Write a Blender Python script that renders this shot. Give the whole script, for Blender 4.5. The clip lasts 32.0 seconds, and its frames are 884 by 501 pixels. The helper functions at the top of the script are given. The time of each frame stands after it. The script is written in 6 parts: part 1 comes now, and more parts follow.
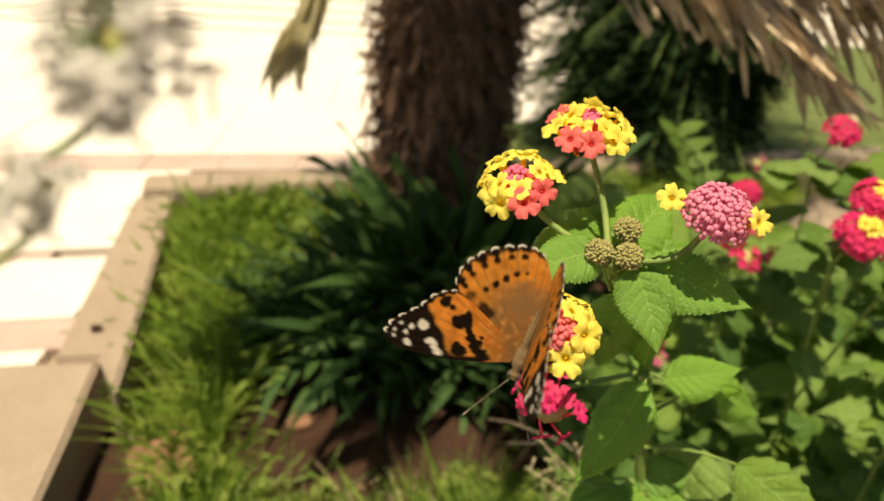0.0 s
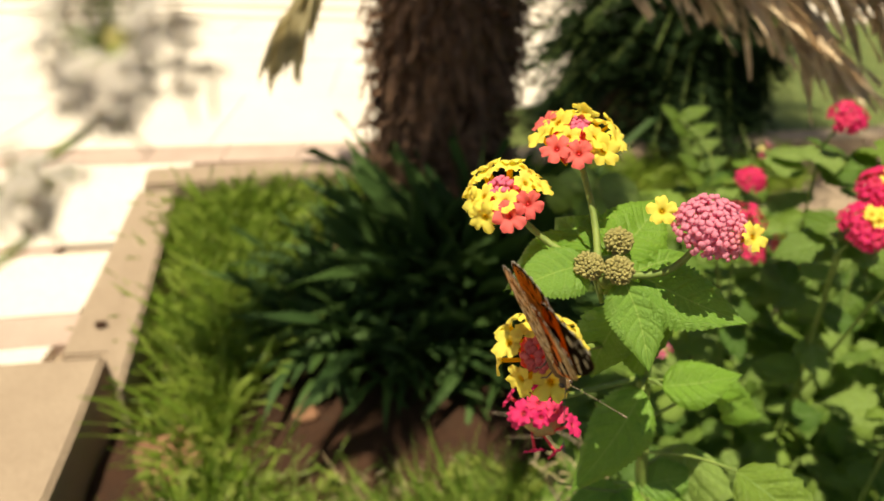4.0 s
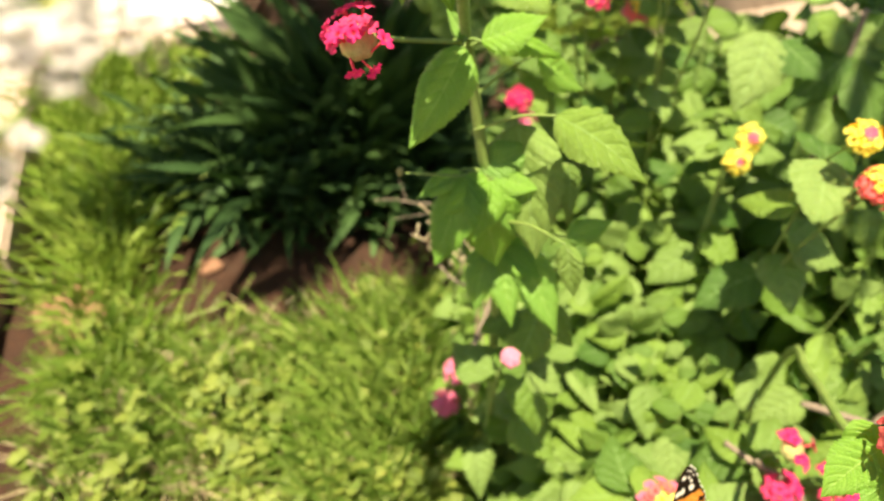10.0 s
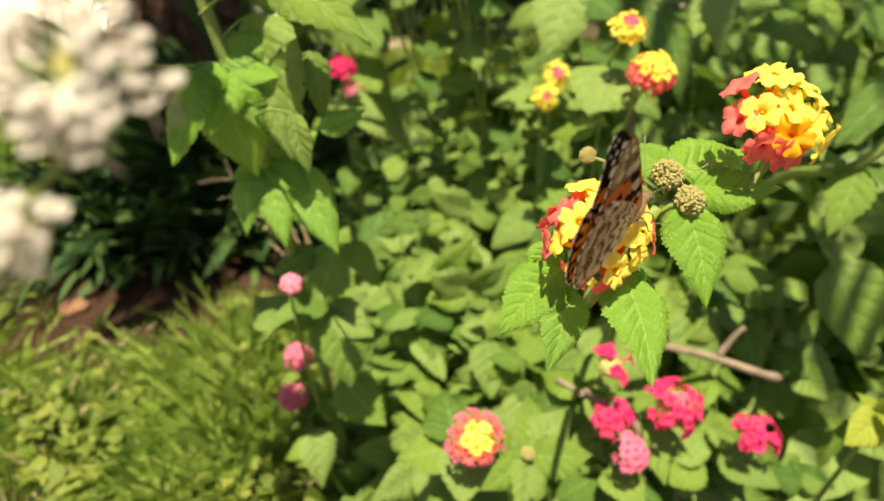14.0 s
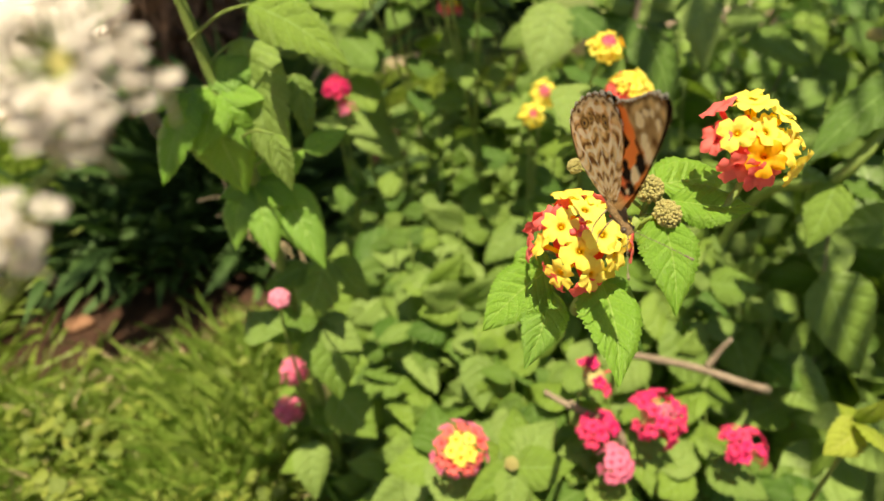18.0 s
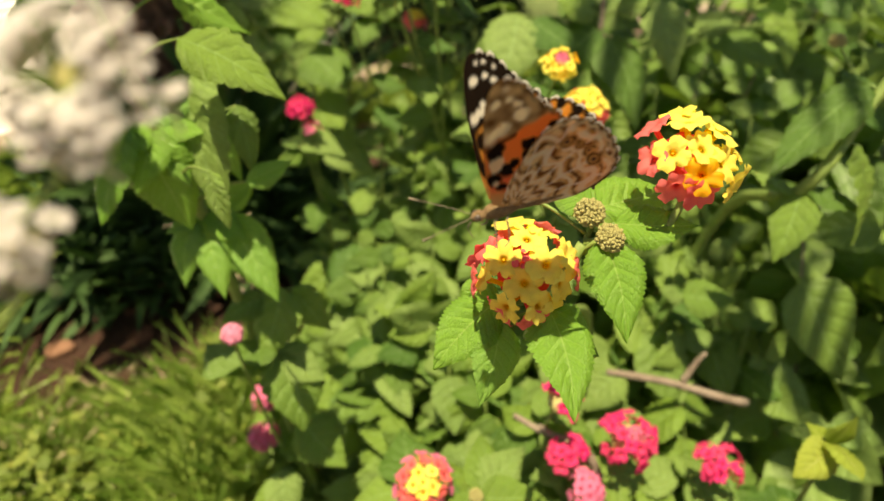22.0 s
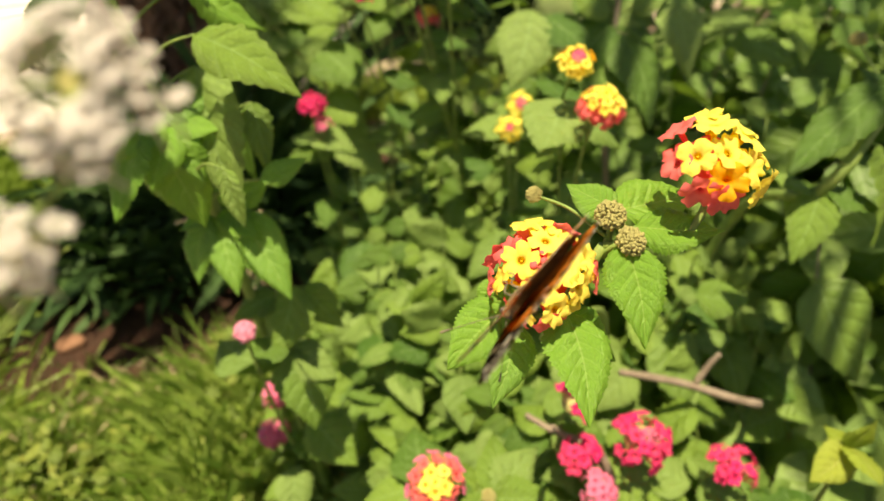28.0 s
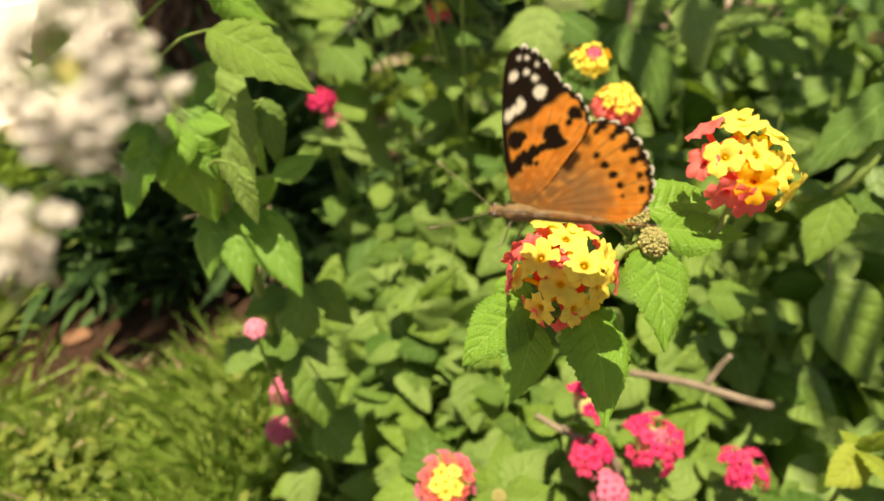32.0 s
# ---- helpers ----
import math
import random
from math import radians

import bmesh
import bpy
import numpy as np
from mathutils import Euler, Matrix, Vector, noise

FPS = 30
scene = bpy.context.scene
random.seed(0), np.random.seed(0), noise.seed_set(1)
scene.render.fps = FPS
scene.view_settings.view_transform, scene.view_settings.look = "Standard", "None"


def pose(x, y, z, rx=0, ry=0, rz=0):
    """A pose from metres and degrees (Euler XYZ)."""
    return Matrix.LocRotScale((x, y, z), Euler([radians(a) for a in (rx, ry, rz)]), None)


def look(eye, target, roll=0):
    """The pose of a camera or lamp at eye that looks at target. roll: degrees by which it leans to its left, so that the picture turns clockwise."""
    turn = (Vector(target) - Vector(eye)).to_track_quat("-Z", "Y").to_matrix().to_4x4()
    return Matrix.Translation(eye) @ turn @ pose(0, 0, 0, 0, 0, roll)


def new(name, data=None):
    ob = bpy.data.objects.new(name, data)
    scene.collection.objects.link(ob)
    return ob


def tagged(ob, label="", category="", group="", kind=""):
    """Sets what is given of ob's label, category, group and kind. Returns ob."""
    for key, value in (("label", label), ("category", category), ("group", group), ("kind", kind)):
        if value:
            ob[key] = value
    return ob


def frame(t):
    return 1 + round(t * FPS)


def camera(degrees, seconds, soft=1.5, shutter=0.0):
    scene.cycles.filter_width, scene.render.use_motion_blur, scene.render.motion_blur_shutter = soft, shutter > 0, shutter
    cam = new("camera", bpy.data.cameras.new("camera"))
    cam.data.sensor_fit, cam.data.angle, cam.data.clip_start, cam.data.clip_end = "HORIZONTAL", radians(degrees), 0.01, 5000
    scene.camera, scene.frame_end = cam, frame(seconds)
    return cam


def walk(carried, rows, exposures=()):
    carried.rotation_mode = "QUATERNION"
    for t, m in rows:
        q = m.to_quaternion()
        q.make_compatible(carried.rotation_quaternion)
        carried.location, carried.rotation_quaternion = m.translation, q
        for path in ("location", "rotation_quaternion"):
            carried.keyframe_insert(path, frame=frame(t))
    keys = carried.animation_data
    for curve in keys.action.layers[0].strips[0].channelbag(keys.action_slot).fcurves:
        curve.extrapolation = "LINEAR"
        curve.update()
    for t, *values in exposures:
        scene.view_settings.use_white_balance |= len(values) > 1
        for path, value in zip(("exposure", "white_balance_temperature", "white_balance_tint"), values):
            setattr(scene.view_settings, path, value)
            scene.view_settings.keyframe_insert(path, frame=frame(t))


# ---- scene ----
cam = camera(69.4, 32.0)
PATH = [
    (0, (0.02, 0.055, 0.751), (0.15, 1.795, -0.227), 5.2),
    (0.5, (0.02, 0.055, 0.752), (0.148, 1.792, -0.23), 4.8),
    (1, (0.02, 0.055, 0.752), (0.147, 1.792, -0.23), 4.8),
    (1.5, (0.021, 0.056, 0.751), (0.145, 1.793, -0.233), 4.7),
    (2, (0.021, 0.056, 0.752), (0.141, 1.792, -0.234), 4.4),
    (2.5, (0.021, 0.059, 0.754), (0.137, 1.791, -0.24), 4.2),
    (3, (0.023, 0.056, 0.751), (0.137, 1.791, -0.238), 4.4),
    (3.5, (0.026, 0.064, 0.756), (0.139, 1.787, -0.253), 3.9),
    (5.5, (0.02, 0.063, 0.753), (0.14, 1.773, -0.277), 4.2),
    (6, (0.02, 0.062, 0.753), (0.146, 1.765, -0.288), 4.1),
    (6.5, (0.017, 0.056, 0.75), (0.15, 1.762, -0.285), 4.1),
    (7, (0.029, 0.056, 0.744), (0.134, 1.77, -0.281), 3.7),
    (7.5, (0.029, 0.058, 0.744), (0.132, 1.77, -0.284), 3.6),
    (8, (0.023, 0.062, 0.749), (0.145, 1.763, -0.295), 3.5),
    (8.5, (0.028, 0.057, 0.742), (0.169, 1.761, -0.295), 4.2),
    (9, (0.041, 0.04, 0.726), (0.239, 1.719, -0.341), 4.2),
    (9.5, (0.054, 0.011, 0.704), (0.355, 1.612, -0.458), 3.7),
    (10, (0.062, -0.01, 0.683), (0.412, 1.492, -0.59), 2.9),
    (10.5, (0.078, -0.04, 0.647), (0.459, 1.403, -0.683), 3.0),
    (11, (0.082, -0.078, 0.593), (0.556, 1.438, -0.623), 6.1),
    (11.5, (0.111, -0.077, 0.556), (0.564, 1.442, -0.663), 4.2),
    (12, (0.118, -0.071, 0.55), (0.526, 1.447, -0.687), 3.6),
    (12.5, (0.125, -0.071, 0.566), (0.551, 1.471, -0.634), 3.8),
    (13, (0.136, -0.072, 0.578), (0.637, 1.55, -0.479), 3.7),
    (13.5, (0.156, -0.076, 0.591), (0.679, 1.547, -0.454), 1.6),
    (14, (0.159, -0.072, 0.59), (0.685, 1.534, -0.48), 1.2),
    (14.5, (0.162, -0.073, 0.594), (0.665, 1.533, -0.487), 0.5),
    (16.5, (0.168, -0.079, 0.595), (0.668, 1.531, -0.482), -0.1),
    (17, (0.168, -0.078, 0.594), (0.67, 1.531, -0.483), -0.0),
    (17.5, (0.168, -0.082, 0.593), (0.667, 1.534, -0.474), -0.0),
    (18, (0.171, -0.085, 0.595), (0.676, 1.554, -0.434), 0.3),
    (18.5, (0.175, -0.084, 0.599), (0.68, 1.578, -0.394), -0.6),
    (19, (0.179, -0.085, 0.598), (0.687, 1.58, -0.387), -0.8),
    (19.5, (0.196, -0.084, 0.602), (0.709, 1.566, -0.406), -1.5),
    (20, (0.206, -0.083, 0.604), (0.713, 1.561, -0.416), -1.9),
    (20.5, (0.209, -0.08, 0.603), (0.71, 1.562, -0.422), -1.9),
    (21, (0.209, -0.078, 0.602), (0.706, 1.566, -0.422), -2.2),
    (21.5, (0.205, -0.078, 0.602), (0.705, 1.566, -0.422), -2.1),
    (22, (0.201, -0.077, 0.603), (0.709, 1.563, -0.423), -1.6),
    (22.5, (0.198, -0.076, 0.602), (0.702, 1.563, -0.427), -1.6),
    (23, (0.198, -0.077, 0.602), (0.695, 1.561, -0.432), -1.8),
    (23.5, (0.198, -0.077, 0.603), (0.688, 1.564, -0.43), -1.9),
    (24, (0.199, -0.077, 0.602), (0.686, 1.564, -0.432), -1.9),
    (24.5, (0.198, -0.077, 0.602), (0.685, 1.561, -0.436), -1.8),
    (25, (0.198, -0.077, 0.602), (0.681, 1.562, -0.436), -1.7),
    (25.5, (0.201, -0.075, 0.603), (0.682, 1.566, -0.434), -2.0),
    (27.5, (0.2, -0.073, 0.603), (0.682, 1.567, -0.434), -1.7),
    (28, (0.198, -0.073, 0.603), (0.683, 1.568, -0.432), -1.6),
    (28.5, (0.197, -0.072, 0.601), (0.681, 1.567, -0.438), -1.6),
    (29, (0.194, -0.073, 0.6), (0.681, 1.566, -0.438), -1.3),
    (29.5, (0.194, -0.074, 0.601), (0.678, 1.566, -0.437), -1.4),
    (30, (0.199, -0.074, 0.603), (0.675, 1.568, -0.435), -1.6),
    (30.5, (0.199, -0.073, 0.603), (0.666, 1.569, -0.439), -1.6),
    (31, (0.199, -0.071, 0.602), (0.667, 1.568, -0.445), -1.6),
    (31.5, (0.196, -0.07, 0.602), (0.666, 1.57, -0.442), -1.5),
    (32, (0.194, -0.068, 0.603), (0.667, 1.57, -0.444), -1.3),
]
walk(cam, [(t, look(eye, target, roll)) for t, eye, target, roll in PATH], [(0, 0.35, 8800, 6), (8.5, 0.40, 8800, 6), (9.4, 0.92, 8600, 6), (10, 1.35, 8500, 6), (11.5, 1.26, 8700, 6), (13, 1.06, 8800, 6), (17, 0.87, 9000, 6), (22, 0.76, 9300, 6), (32, 0.85, 9300, 6)])
cam.data.dof.use_dof = True
cam.data.dof.focus_distance = 0.19
cam.data.dof.aperture_fstop = 10.0

# ---- light ----
SUN_FROM = Vector((-0.13, -0.22, 0.967)).normalized()
world = bpy.data.worlds.new("sky")
scene.world = world
world.use_nodes = True
wn = world.node_tree.nodes
sky = wn.new("ShaderNodeTexSky")
sky.sky_type = "NISHITA"
sky.sun_disc = False
sky.sun_elevation = math.asin(SUN_FROM.z)
sky.sun_rotation = math.atan2(SUN_FROM.x, SUN_FROM.y)
world.node_tree.links.new(sky.outputs[0], wn["Background"].inputs[0])
wn["Background"].inputs[1].default_value = 0.058
sun_data = bpy.data.lights.new("sun", "SUN")
sun_data.energy, sun_data.angle, sun_data.color = 5.0, radians(0.6), (1.0, 0.95, 0.86)
sun = new("sun", sun_data)
sun.matrix_world = look(SUN_FROM * 20, (0, 0, 0))

# ---- materials ----


def nodes_of(name):
    m = bpy.data.materials.new(name)
    m.use_nodes = True
    nt = m.node_tree
    return m, nt, nt.nodes["Principled BSDF"]


def math_node(nt, op, a, b=None, c=None):
    n = nt.nodes.new("ShaderNodeMath")
    n.operation = op
    for i, v in enumerate((a, b, c)):
        if v is None:
            continue
        if isinstance(v, (int, float)):
            n.inputs[i].default_value = v
        else:
            nt.links.new(v, n.inputs[i])
    return n.outputs[0]


def mix_node(nt, fac, a, b, blend="MIX"):
    n = nt.nodes.new("ShaderNodeMix")
    n.data_type, n.blend_type = "RGBA", blend
    for sock, v in ((n.inputs[0], fac), (n.inputs[6], a), (n.inputs[7], b)):
        if isinstance(v, (int, float)):
            sock.default_value = v
        elif isinstance(v, tuple):
            sock.default_value = (*v, 1.0)
        else:
            nt.links.new(v, sock)
    return n.outputs[2]


def noise_node(nt, scale, detail=4.0, rough=0.6, coords="Object"):
    tc = nt.nodes.new("ShaderNodeTexCoord")
    n = nt.nodes.new("ShaderNodeTexNoise")
    n.inputs["Scale"].default_value = scale
    n.inputs["Detail"].default_value = detail
    n.inputs["Roughness"].default_value = rough
    nt.links.new(tc.outputs[coords], n.inputs["Vector"])
    return n.outputs["Fac"]


def spread(nt, fac, lo, hi):
    n = nt.nodes.new("ShaderNodeMapRange")
    n.inputs[1].default_value, n.inputs[2].default_value = lo, hi
    nt.links.new(fac, n.inputs[0])
    return n.outputs[0]


def bump_to(nt, height, target, strength=0.4, distance=0.002):
    n = nt.nodes.new("ShaderNodeBump")
    n.inputs["Strength"].default_value = strength
    n.inputs["Distance"].default_value = distance
    nt.links.new(height, n.inputs["Height"])
    nt.links.new(n.outputs[0], target)
    return n.outputs[0]


def random_value(nt):
    a = nt.nodes.new("ShaderNodeObjectInfo").outputs["Random"]
    b = nt.nodes.new("ShaderNodeNewGeometry").outputs["Random Per Island"]
    return math_node(nt, "FRACT", math_node(nt, "ADD", math_node(nt, "MULTIPLY", a, 7.31), b))


def rough_stuff(name, dark, light, scale, fine, rough=0.85, bump=0.5, distance=0.004, third=None):
    """A mineral or woody surface: two scales of mottling and a fine relief."""
    m, nt, p = nodes_of(name)
    big = spread(nt, noise_node(nt, scale), 0.3, 0.7)
    small = spread(nt, noise_node(nt, fine, 6.0, 0.7), 0.25, 0.75)
    col = mix_node(nt, big, dark, light)
    if third:
        col = mix_node(nt, spread(nt, noise_node(nt, scale * 2.7, 3.0), 0.55, 0.7), col, third)
    col = mix_node(nt, 0.35, col, mix_node(nt, small, tuple(c * 0.45 for c in dark), tuple(min(1, c * 1.25) for c in light)))
    nt.links.new(col, p.inputs["Base Color"])
    p.inputs["Roughness"].default_value = rough
    bump_to(nt, small, p.inputs["Normal"], bump, distance)
    return m


def leafy(name, dark, light, vein, through_col, pairs=8.0, slant=0.45, rough=0.5, glow=0.3, relief=0.6, old=None, dull=None):
    """A leaf: side veins from its UV, mottling, and light that shines through."""
    m, nt, p = nodes_of(name)
    uv = nt.nodes.new("ShaderNodeTexCoord").outputs["UV"]
    sep = nt.nodes.new("ShaderNodeSeparateXYZ")
    nt.links.new(uv, sep.inputs[0])
    across = math_node(nt, "ABSOLUTE", math_node(nt, "SUBTRACT", sep.outputs[0], 0.5))
    along = math_node(nt, "SUBTRACT", sep.outputs[1], math_node(nt, "MULTIPLY", across, slant))
    wave = math_node(nt, "COSINE", math_node(nt, "MULTIPLY", along, pairs * 6.2832))
    side_vein = spread(nt, wave, 0.90, 1.0)
    mid_vein = spread(nt, across, 0.020, 0.006)
    veins = math_node(nt, "MAXIMUM", math_node(nt, "MULTIPLY", side_vein, 0.32), mid_vein)
    cells = nt.nodes.new("ShaderNodeTexVoronoi")
    cells.feature = "DISTANCE_TO_EDGE"
    cells.inputs["Scale"].default_value = 17.0
    nt.links.new(uv, cells.inputs["Vector"])
    quilt = spread(nt, cells.outputs["Distance"], 0.0, 0.22)
    fine = noise_node(nt, 420.0, 3.0)
    patchy = spread(nt, noise_node(nt, 45.0, 3.0), 0.3, 0.7)
    rnd = random_value(nt)
    col = mix_node(nt, rnd, dark, light)
    if dull:
        col = mix_node(nt, spread(nt, math_node(nt, "FRACT", math_node(nt, "MULTIPLY", rnd, 5.77)), 0.35, 0.95), col, dull)
    col = mix_node(nt, math_node(nt, "MULTIPLY", patchy, 0.22), col, tuple(c * 0.55 for c in dark))
    if pairs > 3:
        col = mix_node(nt, math_node(nt, "MULTIPLY", math_node(nt, "SUBTRACT", 1.0, quilt), 0.20), col, tuple(c * 0.62 for c in dark))
    col = mix_node(nt, math_node(nt, "MULTIPLY", veins, 0.6), col, vein)
    if old:
        worn = math_node(nt, "MULTIPLY", spread(nt, noise_node(nt, 85.0, 4.0), 0.66, 0.72), spread(nt, rnd, 0.55, 0.9))
        col = mix_node(nt, worn, col, old)
    nt.links.new(col, p.inputs["Base Color"])
    p.inputs["Roughness"].default_value = rough
    p.inputs["Specular IOR Level"].default_value = 0.35
    ridge = math_node(nt, "MULTIPLY", math_node(nt, "POWER", math_node(nt, "ABSOLUTE", math_node(nt, "ADD", math_node(nt, "MULTIPLY", wave, 0.5), 0.5)), 3.0), -1.0)
    height = math_node(nt, "ADD", math_node(nt, "ADD", ridge, math_node(nt, "MULTIPLY", quilt, 0.45 if pairs > 3 else 0.0)), math_node(nt, "MULTIPLY", fine, 0.4))
    bump = bump_to(nt, height, p.inputs["Normal"], relief, 0.0012)
    tr = nt.nodes.new("ShaderNodeBsdfTranslucent")
    nt.links.new(mix_node(nt, math_node(nt, "MULTIPLY", veins, 0.5), mix_node(nt, 0.5, col, through_col), vein), tr.inputs[0])
    nt.links.new(bump, tr.inputs["Normal"])
    sh = nt.nodes.new("ShaderNodeMixShader")
    sh.inputs[0].default_value = glow
    nt.links.new(p.outputs[0], sh.inputs[1])
    nt.links.new(tr.outputs[0], sh.inputs[2])
    nt.links.new(sh.outputs[0], nt.nodes["Material Output"].inputs[0])
    return m


def petal(name, col, edge, glow=0.42):
    m, nt, p = nodes_of(name)
    rnd = random_value(nt)
    mott = spread(nt, noise_node(nt, 700.0, 3.0), 0.3, 0.7)
    uv = nt.nodes.new("ShaderNodeTexCoord").outputs["UV"]
    sep = nt.nodes.new("ShaderNodeSeparateXYZ")
    nt.links.new(uv, sep.inputs[0])
    c = mix_node(nt, math_node(nt, "MULTIPLY", rnd, 0.4), col, edge)
    c = mix_node(nt, spread(nt, sep.outputs[0], 0.30, 0.10), c, edge)
    c = mix_node(nt, math_node(nt, "MULTIPLY", mott, 0.15), c, tuple(v * 0.6 for v in col))
    nt.links.new(c, p.inputs["Base Color"])
    p.inputs["Roughness"].default_value = 0.55
    p.inputs["Specular IOR Level"].default_value = 0.25
    bump_to(nt, noise_node(nt, 900.0, 3.0), p.inputs["Normal"], 0.3, 0.0004)
    tr = nt.nodes.new("ShaderNodeBsdfTranslucent")
    nt.links.new(c, tr.inputs[0])
    sh = nt.nodes.new("ShaderNodeMixShader")
    sh.inputs[0].default_value = glow
    nt.links.new(p.outputs[0], sh.inputs[1])
    nt.links.new(tr.outputs[0], sh.inputs[2])
    nt.links.new(sh.outputs[0], nt.nodes["Material Output"].inputs[0])
    return m


LEAF = leafy("lantana_leaf", (0.14, 0.33, 0.04), (0.24, 0.46, 0.07), (0.33, 0.51, 0.13), (0.38, 0.62, 0.05), 7, 0.5, 0.38, 0.40, 0.45, (0.22, 0.15, 0.05), (0.21, 0.41, 0.09))
LEAF_SHRUB = leafy("shrub_leaf", (0.064, 0.152, 0.026), (0.215, 0.345, 0.058), (0.26, 0.41, 0.14), (0.30, 0.50, 0.04), 6, 0.5, 0.42, 0.26, 0.6, (0.24, 0.18, 0.06), (0.24, 0.36, 0.10))
LEAF_YELLOW = leafy("yellowed_leaf", (0.25, 0.36, 0.04), (0.38, 0.45, 0.08), (0.5, 0.5, 0.18), (0.5, 0.55, 0.04), 7, 0.5, 0.45, 0.3, 0.6)
LEAF_WEED = leafy("weed_leaf", (0.105, 0.165, 0.022), (0.29, 0.345, 0.075), (0.34, 0.44, 0.13), (0.38, 0.5, 0.05), 4, 0.3, 0.5, 0.32, 0.3, (0.4, 0.3, 0.06))
# sago leaf green taken to near black: the bush's shade put into its colour
LEAF_SAGO_SHADED = leafy("shaded_sago_leaf", (0.009, 0.023, 0.008), (0.017, 0.038, 0.011), (0.02, 0.04, 0.014), (0.02, 0.045, 0.008), 2, 0.1, 0.65, 0.08, 0.2)
LEAF_SAGO_SHADED.node_tree.nodes["Principled BSDF"].inputs["Specular IOR Level"].default_value = 0.08
# these two greens are darkened: part of the deep shade lies in the colour
LEAF_SHADE_DARK = leafy("shade_darkened_leaf", (0.022, 0.060, 0.016), (0.049, 0.104, 0.026), (0.034, 0.077, 0.02), (0.04, 0.10, 0.015), 2, 0.1, 0.75, 0.12, 0.2)
LEAF_SHADE_DARK.node_tree.nodes["Principled BSDF"].inputs["Specular IOR Level"].default_value = 0.12
LEAF_STRAP_SHADED = leafy("shaded_strap_leaf", (0.030, 0.078, 0.020), (0.066, 0.135, 0.033), (0.045, 0.10, 0.025), (0.06, 0.14, 0.02), 2, 0.1, 0.7, 0.16, 0.2)
GRASS = leafy("grass_blade", (0.14, 0.25, 0.03), (0.33, 0.43, 0.09), (0.25, 0.38, 0.10), (0.38, 0.55, 0.08), 1, 0.0, 0.45, 0.28, 0.1, (0.5, 0.4, 0.2))
GRASS_FINE = leafy("fine_grass_blade", (0.105, 0.205, 0.030), (0.31, 0.42, 0.10), (0.26, 0.38, 0.10), (0.36, 0.53, 0.07), 1, 0.0, 0.45, 0.28, 0.1, (0.45, 0.36, 0.18))
STRAW = rough_stuff("dry_straw", (0.30, 0.22, 0.11), (0.62, 0.52, 0.34), 30, 300, 0.8, 0.3)
FROND_DEAD = rough_stuff("dead_frond", (0.52, 0.33, 0.20), (0.86, 0.72, 0.53), 25, 260, 0.75, 0.4, 0.002, (0.20, 0.07, 0.05))
FROND_PALE = leafy("pale_dead_frond", (0.50, 0.44, 0.26), (0.72, 0.66, 0.45), (0.76, 0.70, 0.50), (0.80, 0.70, 0.42), 1, 0.0, 0.7, 0.5, 0.2)
STEM = rough_stuff("green_stem", (0.10, 0.19, 0.04), (0.24, 0.33, 0.08), 60, 500, 0.6, 0.3, 0.001)
TWIG = rough_stuff("bare_twig", (0.13, 0.09, 0.06), (0.36, 0.29, 0.22), 60, 420, 0.85, 0.6, 0.002)
FIBRE = rough_stuff("palm_fibre", (0.060, 0.027, 0.016), (0.28, 0.16, 0.105), 42, 240, 0.95, 0.7, 0.006)
SOIL = rough_stuff("soil", (0.052, 0.020, 0.010), (0.125, 0.052, 0.025), 9, 130, 0.95, 0.9, 0.012, (0.075, 0.040, 0.020))
KERB = rough_stuff("kerb_concrete", (0.29, 0.215, 0.16), (0.41, 0.325, 0.25), 5, 190, 0.9, 0.35, 0.003)
PAVING = rough_stuff("cream_paving", (0.73, 0.655, 0.59), (0.85, 0.78, 0.715), 2.2, 120, 0.85, 0.25, 0.002)
BRICK = rough_stuff("red_paving", (0.40, 0.29, 0.25), (0.55, 0.43, 0.38), 6, 160, 0.85, 0.35, 0.002)
ROCK = rough_stuff("pinkish_stone", (0.20, 0.09, 0.05), (0.34, 0.18, 0.11), 14, 150, 0.9, 0.6, 0.004)
LAWN = rough_stuff("lawn", (0.10, 0.17, 0.04), (0.26, 0.32, 0.10), 7, 60, 0.95, 0.9, 0.02)
BUD = rough_stuff("green_bud", (0.32, 0.31, 0.09), (0.58, 0.52, 0.22), 300, 900, 0.7, 0.6, 0.001)
YELLOW = petal("yellow_petal", (0.98, 0.92, 0.20), (0.96, 0.62, 0.04))
ORANGE = petal("orange_petal", (0.94, 0.50, 0.035), (0.90, 0.30, 0.02))
CORAL = petal("coral_petal", (0.97, 0.22, 0.21), (0.94, 0.10, 0.13))
PINK = petal("pink_petal", (0.90, 0.25, 0.42), (0.84, 0.15, 0.28))
BLUSH = petal("blush_petal", (0.95, 0.44, 0.60), (0.92, 0.32, 0.50), 0.5)
MAGENTA = petal("magenta_petal", (0.85, 0.035, 0.21), (0.88, 0.13, 0.18))
ROSE = petal("rose_petal", (0.90, 0.27, 0.29), (0.84, 0.17, 0.20))
WHITE = petal("white_petal", (0.83, 0.80, 0.78), (0.77, 0.70, 0.62), 0.55)

# ---- building helpers ----
PLACE = {}


def thing(name, at, label, category, group="", kind=""):
    """An Empty at the base of a thing."""
    ob = new(name)
    ob.empty_display_size = 0.02
    PLACE[ob.name] = Matrix.Translation(at)
    ob.matrix_basis = PLACE[ob.name]
    return tagged(ob, label, category, group, kind)


